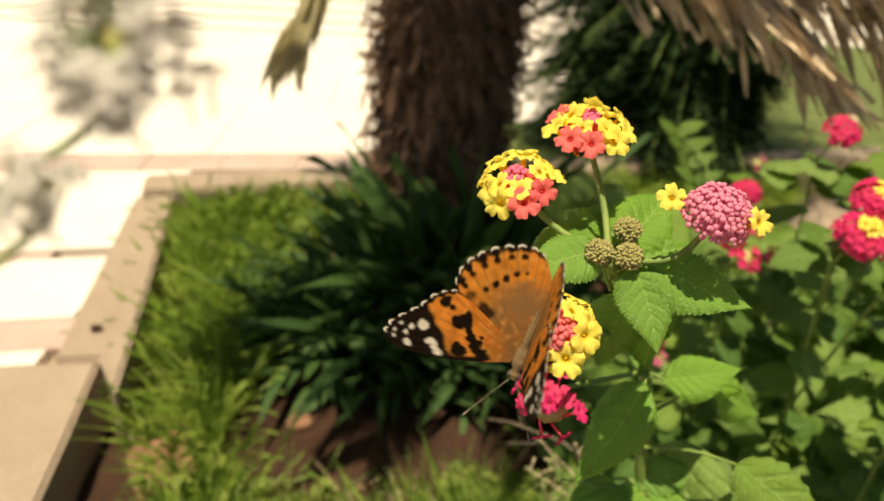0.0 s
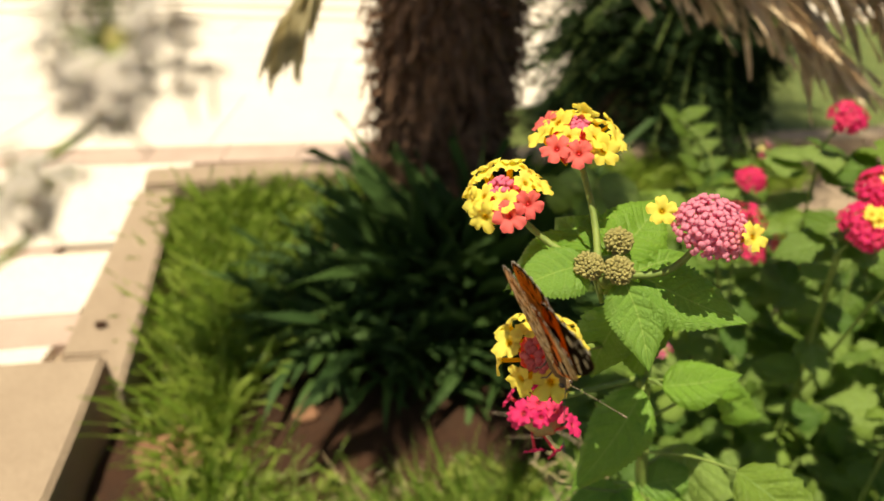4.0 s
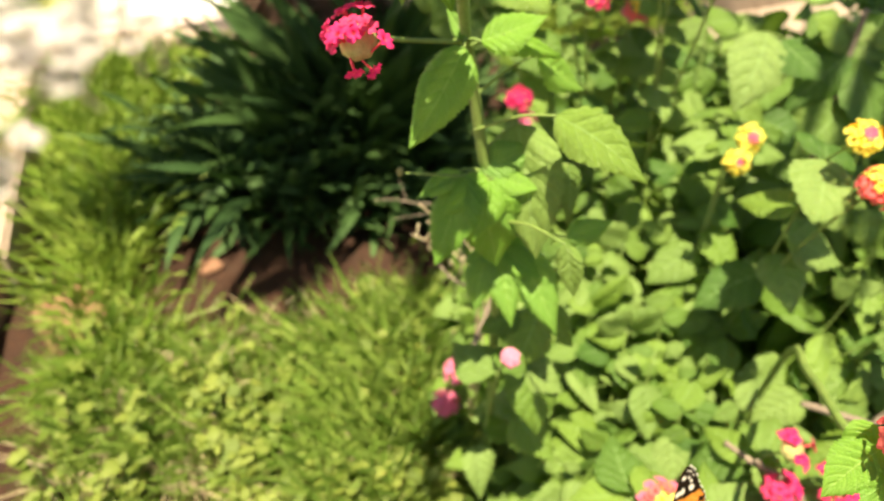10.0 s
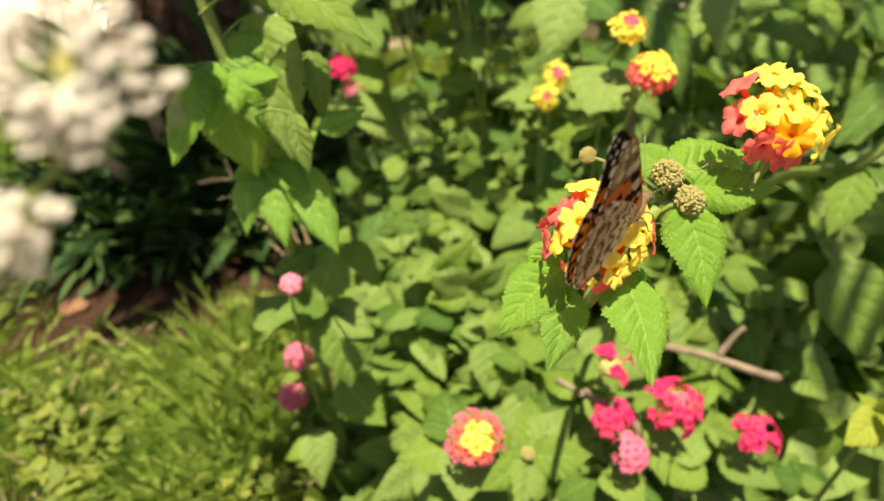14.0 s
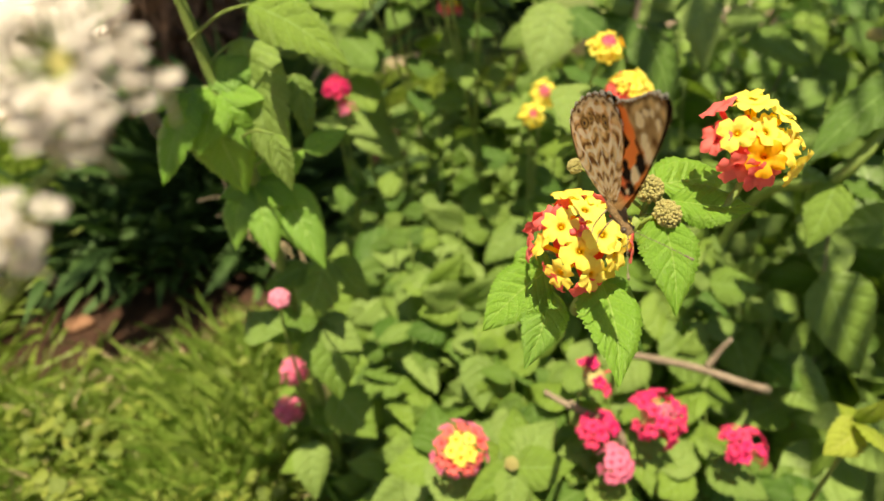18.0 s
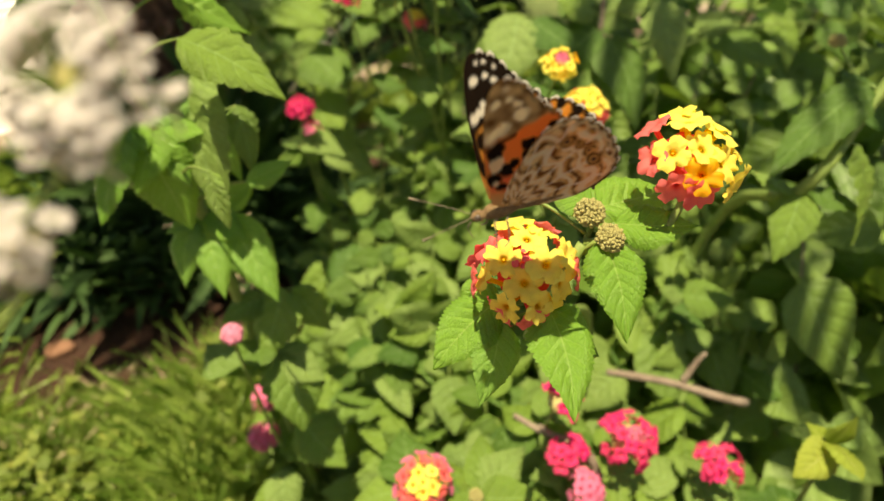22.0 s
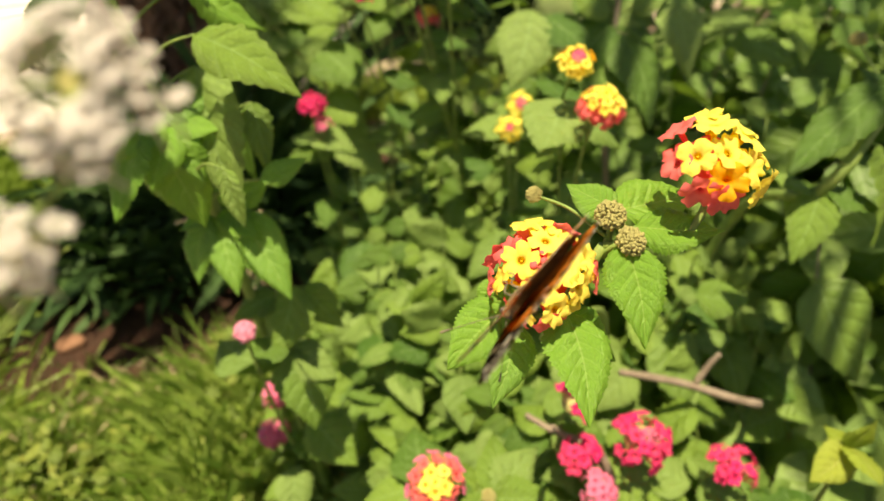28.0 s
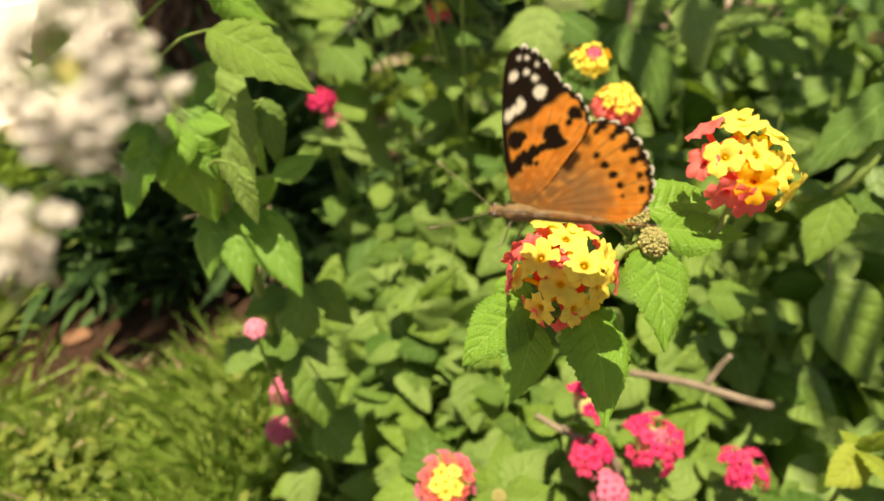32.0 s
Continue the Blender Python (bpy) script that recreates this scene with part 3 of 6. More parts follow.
def build_palm():
    palm = thing("palm_tree", PALM_AT, "palm with a shaggy dark brown fibrous trunk and hanging dead fronds", "palm tree")
    cx, cy = PALM_AT[:2]
    rng = random.Random(11)
    verts, faces = [], []
    rows, sides = 40, 36
    for j in range(rows + 1):
        z = -0.05 + 1.55 * j / rows
        for k in range(sides):
            a = 2 * math.pi * k / sides
            r = 0.112 + 0.02 * noise.noise((math.cos(a) * 3, math.sin(a) * 3, z * 9)) + 0.006 * math.sin(z * 60 + 4 * math.sin(a * 5))
            verts.append((cx + r * math.cos(a) - 0.01 * z, cy + r * math.sin(a), z))
    for j in range(rows):
        for k in range(sides):
            a, b = j * sides + k, j * sides + (k + 1) % sides
            faces.append((a, b, b + sides, a + sides))
    put("trunk", mesh_from("trunk", verts, faces, FIBRE), palm)
    hairs = Pile()
    hair = leaf_shape(1, 5, 0.10, 0, 0.1, 0.2, 0)
    for i in range(6500):
        a = rng.uniform(0, 2 * math.pi)
        z = rng.uniform(0.0, 1.4)
        n = Vector((math.cos(a), math.sin(a), 0))
        p = Vector((cx - 0.01 * z, cy, z)) + n * 0.108
        tip = p + n * rng.uniform(0.010, 0.042) + Vector((rng.uniform(-0.03, 0.03), rng.uniform(-0.03, 0.03), rng.uniform(-0.085, 0.02)))
        m, s = frame_along(p, tip, n + Vector((0, 0, 0.5)))
        hairs.add(hair, m @ Matrix.Scale(s, 4))
    put("trunk_fibre", hairs.mesh("trunk_fibre", FIBRE), palm, Matrix(), "ragged dark fibres standing off the trunk")
    stubs = Pile()
    stub = [leaf_shape(2, 6, 0.20, 0, 0.5, b, 0, 0.5, 1, k) for k, b in enumerate((-0.25, 0.1, 0.4))]
    for i in range(900):
        a = i * 2.39996
        z = 0.02 + 1.36 * i / 900
        n = Vector((math.cos(a), math.sin(a), 0))
        p = Vector((cx - 0.01 * z, cy, z)) + n * 0.104
        tip = p + n * rng.uniform(0.014, 0.040) + Vector((rng.uniform(-0.02, 0.02), rng.uniform(-0.02, 0.02), rng.uniform(-0.05, 0.045)))
        m, s = frame_along(p, tip, n + Vector((0, 0, 0.8)))
        stubs.add(rng.choice(stub), m @ Matrix.Scale(s, 4))
    tagged(put("stubble", stubs.mesh("stubble", FIBRE), palm, Matrix(), "broken stubs of old leaf bases round the trunk"), kind="stuff")
    # living crown, implied but out of view, set to shade the trunk and the leaves below it
    blade = leaf_shape(2, 10, 0.028, 0, 0.5, 0.12, 0)
    for f in range(15):
        a = 2 * math.pi * f / 15 + rng.uniform(-0.1, 0.1)
        lift = rng.uniform(0.15, 0.6)
        n = Vector((math.cos(a), math.sin(a), 0))
        start = Vector((cx, cy, 1.45))
        pile = Pile()
        reach = 0.40 - 0.20 * n.x + 0.08 * n.y
        # three unseen fronds turned and lengthened to shade the right of the thicket
        if f in (11, 12, 13):
            a = radians((290, 304, 324)[f - 11])
            n = Vector((math.cos(a), math.sin(a), 0))
            reach, lift = 1.45, 0.42
        # three more lengthened towards the bed to shade the strap-leaved plants
        elif 7 < f < 11:
            a = radians((232, 250, 268)[f - 8])
            n = Vector((math.cos(a), math.sin(a), 0))
            reach, lift = 0.85, 0.42
        rib = [start + n * (reach * t) + Vector((0, 0, lift * t - 0.5 * t * t)) for t in (0, 0.25, 0.5, 0.75, 1.0)]
        pairs = 26 if reach < 0.6 else (60 if f == 8 else 110) if reach < 1.0 else 18 if f == 11 else 22
        for k in range(pairs):
            # some bear leaflets only far out, to let sun reach what hangs below
            t = (0.70 + 0.30 * k / pairs) if f == 11 else (0.52 + 0.48 * k / pairs) if f in (12, 13) else (0.62 + 0.38 * k / pairs) if f == 8 else 0.25 + 0.75 * k / pairs
            i = min(3, int(t * 4))
            p = rib[i].lerp(rib[i + 1], t * 4 - i)
            for sgn in (-1, 1):
                side = n.cross(Vector((0, 0, 1))) * sgn
                tip = p + side * rng.uniform(0.10, 0.16) * (1.15 - 0.6 * t) * max(1, reach * 1.2) + n * 0.10 + Vector((0, 0, rng.uniform(-0.06, 0.03)))
                m, s = frame_along(p, tip, Vector((0, 0, 1)))
                pile.add(blade, m @ Matrix.Diagonal((s * max(1, reach * 1.4), s, s, 1)))
        fr = put("frond", pile.mesh("frond", LEAF_SHADE_DARK), palm, Matrix(), "green feathery palm frond, unseen, set to cast shade")
        put("frond_rib", tube("frond_rib", rib, 0.007, 0.002, STEM, 5), fr)


def dead_frond(palm_name, start, end, droop, leaflets, length, mat, label, seed, spread_out=0.5, side=(1, 0, 0), wide=0.035):
    """A dried frond that hangs from the crown: a rib with folded, drooping leaflets."""
    rng = random.Random(seed)
    palm = bpy.data.objects[palm_name]
    a, b = Vector(start), Vector(end)
    rib = [a.lerp(b, t) + Vector((0, 0, droop * math.sin(math.pi * t))) for t in (0, 0.2, 0.4, 0.6, 0.8, 1.0)]
    blade = leaf_shape(2, 12, 0.035, 0, 1.1, 0.10, 0.0, 0.6)
    fr = put("dead_frond", tube("dead_frond", rib, 0.006, 0.0015, mat, 6), palm, Matrix(), label)
    along = (b - a).normalized()
    sd = Vector(side).normalized()
    for k in range(leaflets):
        t = (k + rng.random()) / leaflets
        i = min(4, int(t * 5))
        p = rib[i].lerp(rib[i + 1], t * 5 - i)
        d = along * rng.uniform(0.55, 1.0) + sd * rng.choice((-1, 1)) * rng.uniform(0.05, spread_out) + Vector((0, rng.uniform(-0.15, 0.15), -rng.uniform(0.05, 0.45)))
        tip = p + d.normalized() * length * rng.uniform(0.6, 1.15) * (1.1 - 0.45 * t)
        m, s = frame_along(p, tip, Vector((rng.uniform(-0.5, 0.5), -1, rng.uniform(-0.2, 0.6))))
        data = mesh_from("leaflet", *(lambda q: (q[0], q[1], mat, q[2]))(leaf_shape(2, 10, wide * rng.uniform(0.7, 1.3), 0, 1.0, rng.uniform(-0.1, 0.25), 0.0, 0.6, 1, k)))
        put("leaflet", data, fr, m @ Matrix.Scale(s, 4))


build_palm()
dead_frond("palm_tree", (-0.0963, 1.1066, 0.6865), (-0.1591, 1.0389, 0.5506), -0.01, 26, 0.17, FROND_PALE, "pale olive dried frond tip hanging beside the trunk", 3, 0.14, (1, 0, 0), 0.075)
dead_frond("palm_tree", (0.2247, 1.0542, 0.7630), (0.4550, 0.7384, 0.6237), 0.03, 130, 0.19, FROND_DEAD, "long tan and brown dried frond drooping over the flowers", 5, 0.35, (0.3, -0.8, -0.4))
dead_frond("palm_tree", (0.3263, 0.9223, 0.7716), (0.5015, 0.6627, 0.6657), 0.03, 110, 0.19, FROND_DEAD, "reddish brown dried frond with split leaflets", 6, 0.35, (0.3, -0.8, -0.4))


def strap_plant(name, at, count, length, label, seed, spreadr=0.12, mat=None, width=0.06, lift=(0.2, 1.25)):
    """A tuft of stiff, pointed leaves in a green darkened for shade."""
    rng = random.Random(seed)
    th = thing(name, at, label, "shrub", "dark plants under the palm")
    me = [mesh_from("blade", *(lambda q: (q[0], q[1], mat or LEAF_SHADE_DARK, q[2]))(leaf_shape(4, 12, width, 0, 0.5, b, 0, 0.9, 1, i))) for i, b in enumerate((0.15, 0.35, 0.55))]
    for i in range(count):
        a = rng.uniform(0, 2 * math.pi)
        n = Vector((math.cos(a), math.sin(a), 0))
        p = Vector(at) + n * rng.uniform(0, spreadr) + Vector((0, 0, rng.uniform(0, 0.08)))
        e = rng.uniform(*lift)
        tip = p + (n * math.cos(e) + Vector((0, 0, 1)) * math.sin(e)) * length * rng.uniform(0.6, 1.1)
        m, s = frame_along(p, tip, Vector((0, 0, 1)) - n * 0.3)
        put("blade", rng.choice(me), th, m @ Matrix.Scale(s, 4))
    return th


for i, (x, y, c, ln) in enumerate(((-0.11, 0.98, 64, 0.16), (0.02, 0.95, 64, 0.19), (0.19, 0.98, 64, 0.19), (0.04, 1.06, 70, 0.26), (0.14, 1.06, 70, 0.30), (0.09, 1.04, 40, 0.31), (0.17, 1.05, 44, 0.36), (-0.11, 1.12, 60, 0.17), (0.33, 1.08, 54, 0.2), (-0.06, 0.94, 40, 0.12), (0.09, 0.92, 40, 0.12), (0.22, 0.91, 40, 0.13), (-0.12, 1.02, 40, 0.14))):
    strap_plant("strap_leaf_plant", (x, y, 0.0), int(c * 1.25), ln, "strap-leaved plant under the palm, its green darkened to stand for deep shade", 20 + i, 0.06 if ln > 0.25 else 0.09, LEAF_STRAP_SHADED, 0.045 if ln > 0.25 else 0.06, (0.9, 1.48) if 0.25 < ln < 0.305 else (1.36, 1.56) if ln > 0.25 else (0.2, 1.25))

# ---- far plants behind the bed ----


def far_palm():
    at = (0.92, 2.17, 0.0)
    th = thing("sago_palm", at, "bushy palm with a brown trunk beyond the kerb, shade put into its leaf colour", "palm tree")
    put("trunk", tube("trunk", [at, (0.95, 2.25, 0.3), (0.96, 2.26, 1.4)], 0.24, 0.22, FIBRE, 18, at, 0.08), th, Matrix.Translation(at))
    rng = random.Random(31)
    blade = leaf_shape(1, 6, 0.03, 0, 0.3, 0.1, 0)
    for f in range(420):
        a = rng.uniform(0, 2 * math.pi)
        n = Vector((math.cos(a), math.sin(a), 0))
        # high fronds, never in view, are added to keep the sun off those below
        high = f >= 310
        start = Vector(at) + n * 0.12 + Vector((0, 0, rng.uniform(1.15, 1.4) if high else rng.uniform(0.15, 0.85)))
        reach, rise = rng.uniform(0.26, 0.44) * (1.0 if n.x < 0.1 else 1.4 if high else 0.4), rng.uniform(-0.1, 0.4)
        rib = [start + n * reach * t + Vector((0, 0, rise * t - 0.3 * t * t)) for t in (0, 0.33, 0.66, 1)]
        pile = Pile()
        for k in range(30):
            t = 0.12 + 0.88 * k / 30
            i = min(2, int(t * 3))
            p = rib[i].lerp(rib[i + 1], t * 3 - i)
            for sg in (-1, 1):
                tip = p + n.cross(Vector((0, 0, 1))) * sg * rng.uniform(0.05, 0.09) + n * 0.05 + Vector((0, 0, rng.uniform(-0.03, 0.02)))
                m, s = frame_along(p, tip, Vector((0, 0, 1)))
                pile.add(blade, m @ Matrix.Scale(s, 4))
        fr = put("frond", pile.mesh("frond", LEAF_SAGO_SHADED), th)
        put("frond_rib", tube("frond_rib", rib, 0.005, 0.0015, STEM, 5), fr)


far_palm()

# ---- the tall lantana shoot ----
A_BASE = (0.215, 0.36, 0.0)
plant_a = thing("tall_lantana", A_BASE, "tall sunlit lantana shoot with serrated leaves and yellow heads", "flowering plant", "lantana plants")
A_TOP = (0.0892, 0.2287, 0.6529)
A_MID = (0.1260, 0.2642, 0.6020)
stem(plant_a, [A_BASE, (0.1661, 0.2831, 0.4341), (0.1525, 0.2835, 0.4960), (0.1374, 0.2809, 0.5658), A_MID, A_TOP], 0.0042, 0.0022)
head(plant_a, (0.0696, 0.2022, 0.6427), (-0.26, -0.77, 0.58), 0.0116, "ring", 0.0047, "round yellow head with a coral centre", 3)
head(plant_a, (0.0817, 0.2558, 0.6861), (-0.06, -0.24, 0.95), 0.0140, "mix", 0.0046, "flat-topped yellow head with a pink centre and red rim", 4, 1.0, 0.42, (0.49, -0.11, 0.65))
head(plant_a, (0.0599, 0.2470, 0.6688), (-0.36, -0.32, 0.85), 0.0136, "mix", 0.0046, "yellow and red head that leans outward", 5, 1.0, 0.45, (-0.51, -0.05, 0.6))
head(plant_a, (0.1149, 0.2207, 0.6743), (0.1, -0.35, 0.9), 0.0100, "buds", 0.0021, "dome of tight pink buds with two open yellow florets", 6, 1.0, 0.9)
head(plant_a, (0.0815, 0.2335, 0.5870), (-0.2, -0.6, 0.5), 0.0130, "crimson", 0.0043, "sparse crimson head in half shade", 7, 0.42)
for p, q in (((0.1014, 0.2235, 0.6782), (-0.3, -0.6, 0.6)), ((0.1228, 0.2112, 0.6780), (0.3, -0.6, 0.6))):
    put("floret", FLORETS["yellow_petal"][0], plant_a, Matrix.Translation(p) @ Vector(q).to_track_quat("Z", "Y").to_matrix().to_4x4() @ Matrix.Scale(0.0042, 4))
for i, p in enumerate(((0.0862, 0.2302, 0.6546), (0.0947, 0.2272, 0.6554), (0.0968, 0.2391, 0.6589))):
    bud_cluster(plant_a, p, (0, -0.5, 0.8), 0.0041, 8 + i)
stem(plant_a, [A_TOP, (0.0889, 0.2449, 0.6645), (0.0825, 0.2565, 0.6826)], 0.0013, 0.0010, None, "flower_stalk")
stem(plant_a, [A_TOP, (0.0753, 0.2425, 0.6552), (0.0612, 0.2484, 0.6649)], 0.0013, 0.0010, None, "flower_stalk")
stem(plant_a, [A_TOP, (0.1073, 0.2247, 0.6570), (0.1149, 0.2216, 0.6711)], 0.0013, 0.0010, None, "flower_stalk")
stem(plant_a, [A_MID, (0.0867, 0.2257, 0.6251), (0.0738, 0.2091, 0.6365)], 0.0013, 0.0010, None, "flower_stalk")
stem(plant_a, [(0.1374, 0.2809, 0.5658), (0.1042, 0.2580, 0.5770), (0.0830, 0.2400, 0.5870)], 0.0013, 0.0010, None, "flower_stalk")
UPF = (-0.15, -0.55, 0.8)
MAIN_STEM[plant_a.name] = [A_BASE, (0.1661, 0.2831, 0.4341), (0.1525, 0.2835, 0.4960), (0.1374, 0.2809, 0.5658), A_MID, A_TOP]
leaf_on(plant_a, (0.1031, 0.2299, 0.6521), (0.1308, 0.2120, 0.6499), 1.05, UPF, 0)
leaf_on(plant_a, (0.0975, 0.2284, 0.6509), (0.1033, 0.2058, 0.6358), 1.05, (-0.1, -0.85, 0.5), 1)
leaf_on(plant_a, (0.0872, 0.2341, 0.6529), (0.0622, 0.2225, 0.6495), 1.1, UPF, 0)
leaf_on(plant_a, (0.0865, 0.2520, 0.6532), (0.0616, 0.2383, 0.6408), 0.95, (-0.4, -0.5, 0.65), 3)
leaf_on(plant_a, (0.0889, 0.2432, 0.6526), (0.0793, 0.2642, 0.6587), 1.15, (-0.1, -0.7, 0.6), 2)
leaf_on(plant_a, (0.0964, 0.2403, 0.6529), (0.1178, 0.2644, 0.6646), 1.15, (-0.1, -0.75, 0.65), 0)
leaf_on(plant_a, (0.0913, 0.2417, 0.6524), (0.0967, 0.2638, 0.6605), 0.85, (0.1, -0.8, 0.5), 3)
leaf_on(plant_a, (0.1008, 0.2343, 0.6495), (0.1261, 0.2470, 0.6527), 0.9, UPF, 3)
leaf_on(plant_a, (0.1070, 0.2399, 0.6368), (0.1252, 0.2432, 0.5895), 0.8, (0.1, -0.95, 0.2), 1)
leaf_on(plant_a, (0.1017, 0.2333, 0.6366), (0.0958, 0.2325, 0.5964), 0.85, (-0.3, -0.9, 0.2), 2)
leaf_on(plant_a, (0.1338, 0.2707, 0.5670), (0.1023, 0.2386, 0.5395), 0.8, (-0.35, -0.75, 0.45), 1)
leaf_on(plant_a, (0.1419, 0.2712, 0.5696), (0.1701, 0.2648, 0.5847), 1.05, (0.0, -0.5, 0.85), 0)
leaf_on(plant_a, (0.1505, 0.2750, 0.5700), (0.1899, 0.2762, 0.5655), 0.6, UPF, 2)
leaf_on(plant_a, (0.1775, 0.2539, 0.5379), (0.2183, 0.2197, 0.5220), 0.75, (0.15, -0.75, 0.6), 1, SHRUB_MESHES)
leaf_on(plant_a, (0.1352, 0.2763, 0.5688), (0.1262, 0.2939, 0.5795), 0.6, (-0.3, -0.9, 0.2), 2)
leaf_on(plant_a, (0.1518, 0.2759, 0.4907), (0.1263, 0.2582, 0.4853), 1.05, UPF, 1)
leaf_on(plant_a, (0.1525, 0.2728, 0.4897), (0.1408, 0.2485, 0.4695), 1.1, (-0.1, -0.85, 0.5), 1)
leaf_on(plant_a, (0.1562, 0.2746, 0.4897), (0.1649, 0.2516, 0.4683), 1.0, (-0.1, -0.85, 0.5), 2)
leaf_on(plant_a, (0.1574, 0.2764, 0.4908), (0.1795, 0.2629, 0.4895), 1.0, UPF, 0)
leaf_on(plant_a, (0.1439, 0.2746, 0.4892), (0.1571, 0.2541, 0.4357), 1.1, (-0.3, -0.8, 0.4), 1)
leaf_on(plant_a, (0.1409, 0.2794, 0.4915), (0.1138, 0.2490, 0.4584), 1.0, (-0.6, -0.45, 0.6), 1)
leaf_on(plant_a, (0.1382, 0.2829, 0.4918), (0.1114, 0.2721, 0.4853), 0.8, (-0.2, -0.3, 0.9), 3)
leaf_on(plant_a, (0.1510, 0.2805, 0.4923), (0.1782, 0.2755, 0.5069), 1.2, (0.1, -0.7, 0.6), 3)
leaf_on(plant_a, (0.1544, 0.2848, 0.4947), (0.1615, 0.2580, 0.4721), 0.9, (-0.1, -0.85, 0.5), 2)
leaf_on(plant_a, (0.1718, 0.2904, 0.5147), (0.1677, 0.2424, 0.4560), 0.85, (-0.55, -0.75, 0.1), 1, SHRUB_MESHES)
leaf_on(plant_a, (0.1970, 0.2722, 0.4976), (0.2062, 0.2519, 0.4697), 0.8, (0.5, -0.8, 0.1), 2, SHRUB_MESHES)
leaf_on(plant_a, (0.1948, 0.2509, 0.4628), (0.2206, 0.2499, 0.4732), 0.9, UPF, 0)
leaf_on(plant_a, (0.1792, 0.2196, 0.4841), (0.1794, 0.2046, 0.4605), 0.8, (-0.6, -0.75, 0.1), 1, SHRUB_MESHES)
leaf_on(plant_a, (0.1752, 0.2872, 0.5547), (0.2136, 0.2968, 0.5300), 0.75, UPF, 0)
leaf_on(plant_a, (0.1827, 0.3136, 0.4728), (0.1942, 0.2988, 0.4442), 0.65, (0.3, -0.9, 0.2), 2)
leaf_on(plant_a, (0.1643, 0.2824, 0.4315), (0.1691, 0.2454, 0.3996), 0.75, (-0.1, -0.85, 0.5), 1)
leaf_on(plant_a, (0.1610, 0.2824, 0.4299), (0.1455, 0.2574, 0.4068), 0.9, (-0.4, -0.7, 0.5), 2)
leaf_on(plant_a, (0.1692, 0.2820, 0.4331), (0.1890, 0.2624, 0.4238), 1.1, UPF, 0)
leaf_on(plant_a, (0.1774, 0.2828, 0.4306), (0.1968, 0.2386, 0.3948), 0.8, (-0.1, -0.85, 0.5), 1)
leaf_on(plant_a, (0.1630, 0.2828, 0.4314), (0.1440, 0.2789, 0.4278), 1.1, UPF, 3)
leaf_on(plant_a, (0.1687, 0.2857, 0.4348), (0.1789, 0.3008, 0.4476), 1.1, UPF, 3)
leaf_on(plant_a, (0.1746, 0.2857, 0.4338), (0.1995, 0.2981, 0.4457), 1.0, UPF, 0)
# lowest leaves take the darker shrub leaf: half shade put into their colour
leaf_on(plant_a, (0.2042, 0.2882, 0.3684), (0.1789, 0.2609, 0.3373), 1.05, (-0.2, -0.5, 0.85), 1, SHRUB_MESHES)
leaf_on(plant_a, (0.1959, 0.2757, 0.3264), (0.2015, 0.2357, 0.2903), 1.15, (0.1, -0.7, 0.7), 1, SHRUB_MESHES)
leaf_on(plant_a, (0.1910, 0.2893, 0.3639), (0.1608, 0.2860, 0.3540), 1.0, UPF, 0, SHRUB_MESHES)
leaf_on(plant_a, (0.2100, 0.2907, 0.3656), (0.2289, 0.2668, 0.3473), 1.0, UPF, 2, SHRUB_MESHES)
leaf_on(plant_a, (0.1928, 0.2797, 0.3273), (0.2194, 0.2540, 0.3137), 1.05, UPF, 0, SHRUB_MESHES)
leaf_on(plant_a, (0.1847, 0.2819, 0.3268), (0.1565, 0.2754, 0.3167), 1.05, UPF, 3, SHRUB_MESHES)
leaf_on(plant_a, (0.1999, 0.2872, 0.2513), (0.2250, 0.2520, 0.2282), 1.1, UPF, 0, SHRUB_MESHES)
stem(plant_a, [(0.1430, 0.2782, 0.4906), (0.1270, 0.2775, 0.4932), (0.1070, 0.2781, 0.4960)], 0.0008, 0.0006, None, "flower_stalk")
bud_cluster(plant_a, (0.1047, 0.2790, 0.4964), (-0.8, 0, 0.3), 0.0022, 22)

# ---- the lantana shoot on which the butterfly settles ----
R_BASE = (0.33, 0.30, 0.0)
plant_r = thing("near_lantana", R_BASE, "lantana shoot close by with bright yellow and coral flower heads", "flowering plant", "lantana plants")
R_TOP = (0.2885, 0.0666, 0.5060)
stem(plant_r, [(0.45, 0.30, 0.0), (0.43, 0.27, 0.28), (0.35, 0.18, 0.385), (0.2829, 0.0873, 0.4570), R_TOP], 0.0032, 0.0018)
head(plant_r, (0.2698, 0.0666, 0.5004), (-0.29, -0.51, 0.81), 0.0144, "patch", 0.0055, "large yellow head with a coral rim", 13, 1.0, 0.62, (-0.15, -0.75, 0.65))
head(plant_r, (0.3151, 0.0594, 0.5317), (-0.08, -0.72, 0.66), 0.0134, "cap", 0.0054, "large yellow and coral flower head", 14, 1.0, 0.60, (0.30, -0.50, 0.80), 92)
stem(plant_r, [R_TOP, (0.3087, 0.0579, 0.5105), (0.3175, 0.0599, 0.5260)], 0.0013, 0.0011, None, "flower_stalk")
stem(plant_r, [(0.2829, 0.0873, 0.4570), (0.2800, 0.0735, 0.4807), (0.2717, 0.0683, 0.4966)], 0.0013, 0.0011, None, "flower_stalk")
bud_cluster(plant_r, (0.2902, 0.0675, 0.5154), (0, -0.5, 0.8), 0.0040, 15)
bud_cluster(plant_r, (0.2929, 0.0597, 0.5103), (0.2, -0.6, 0.7), 0.0040, 16)
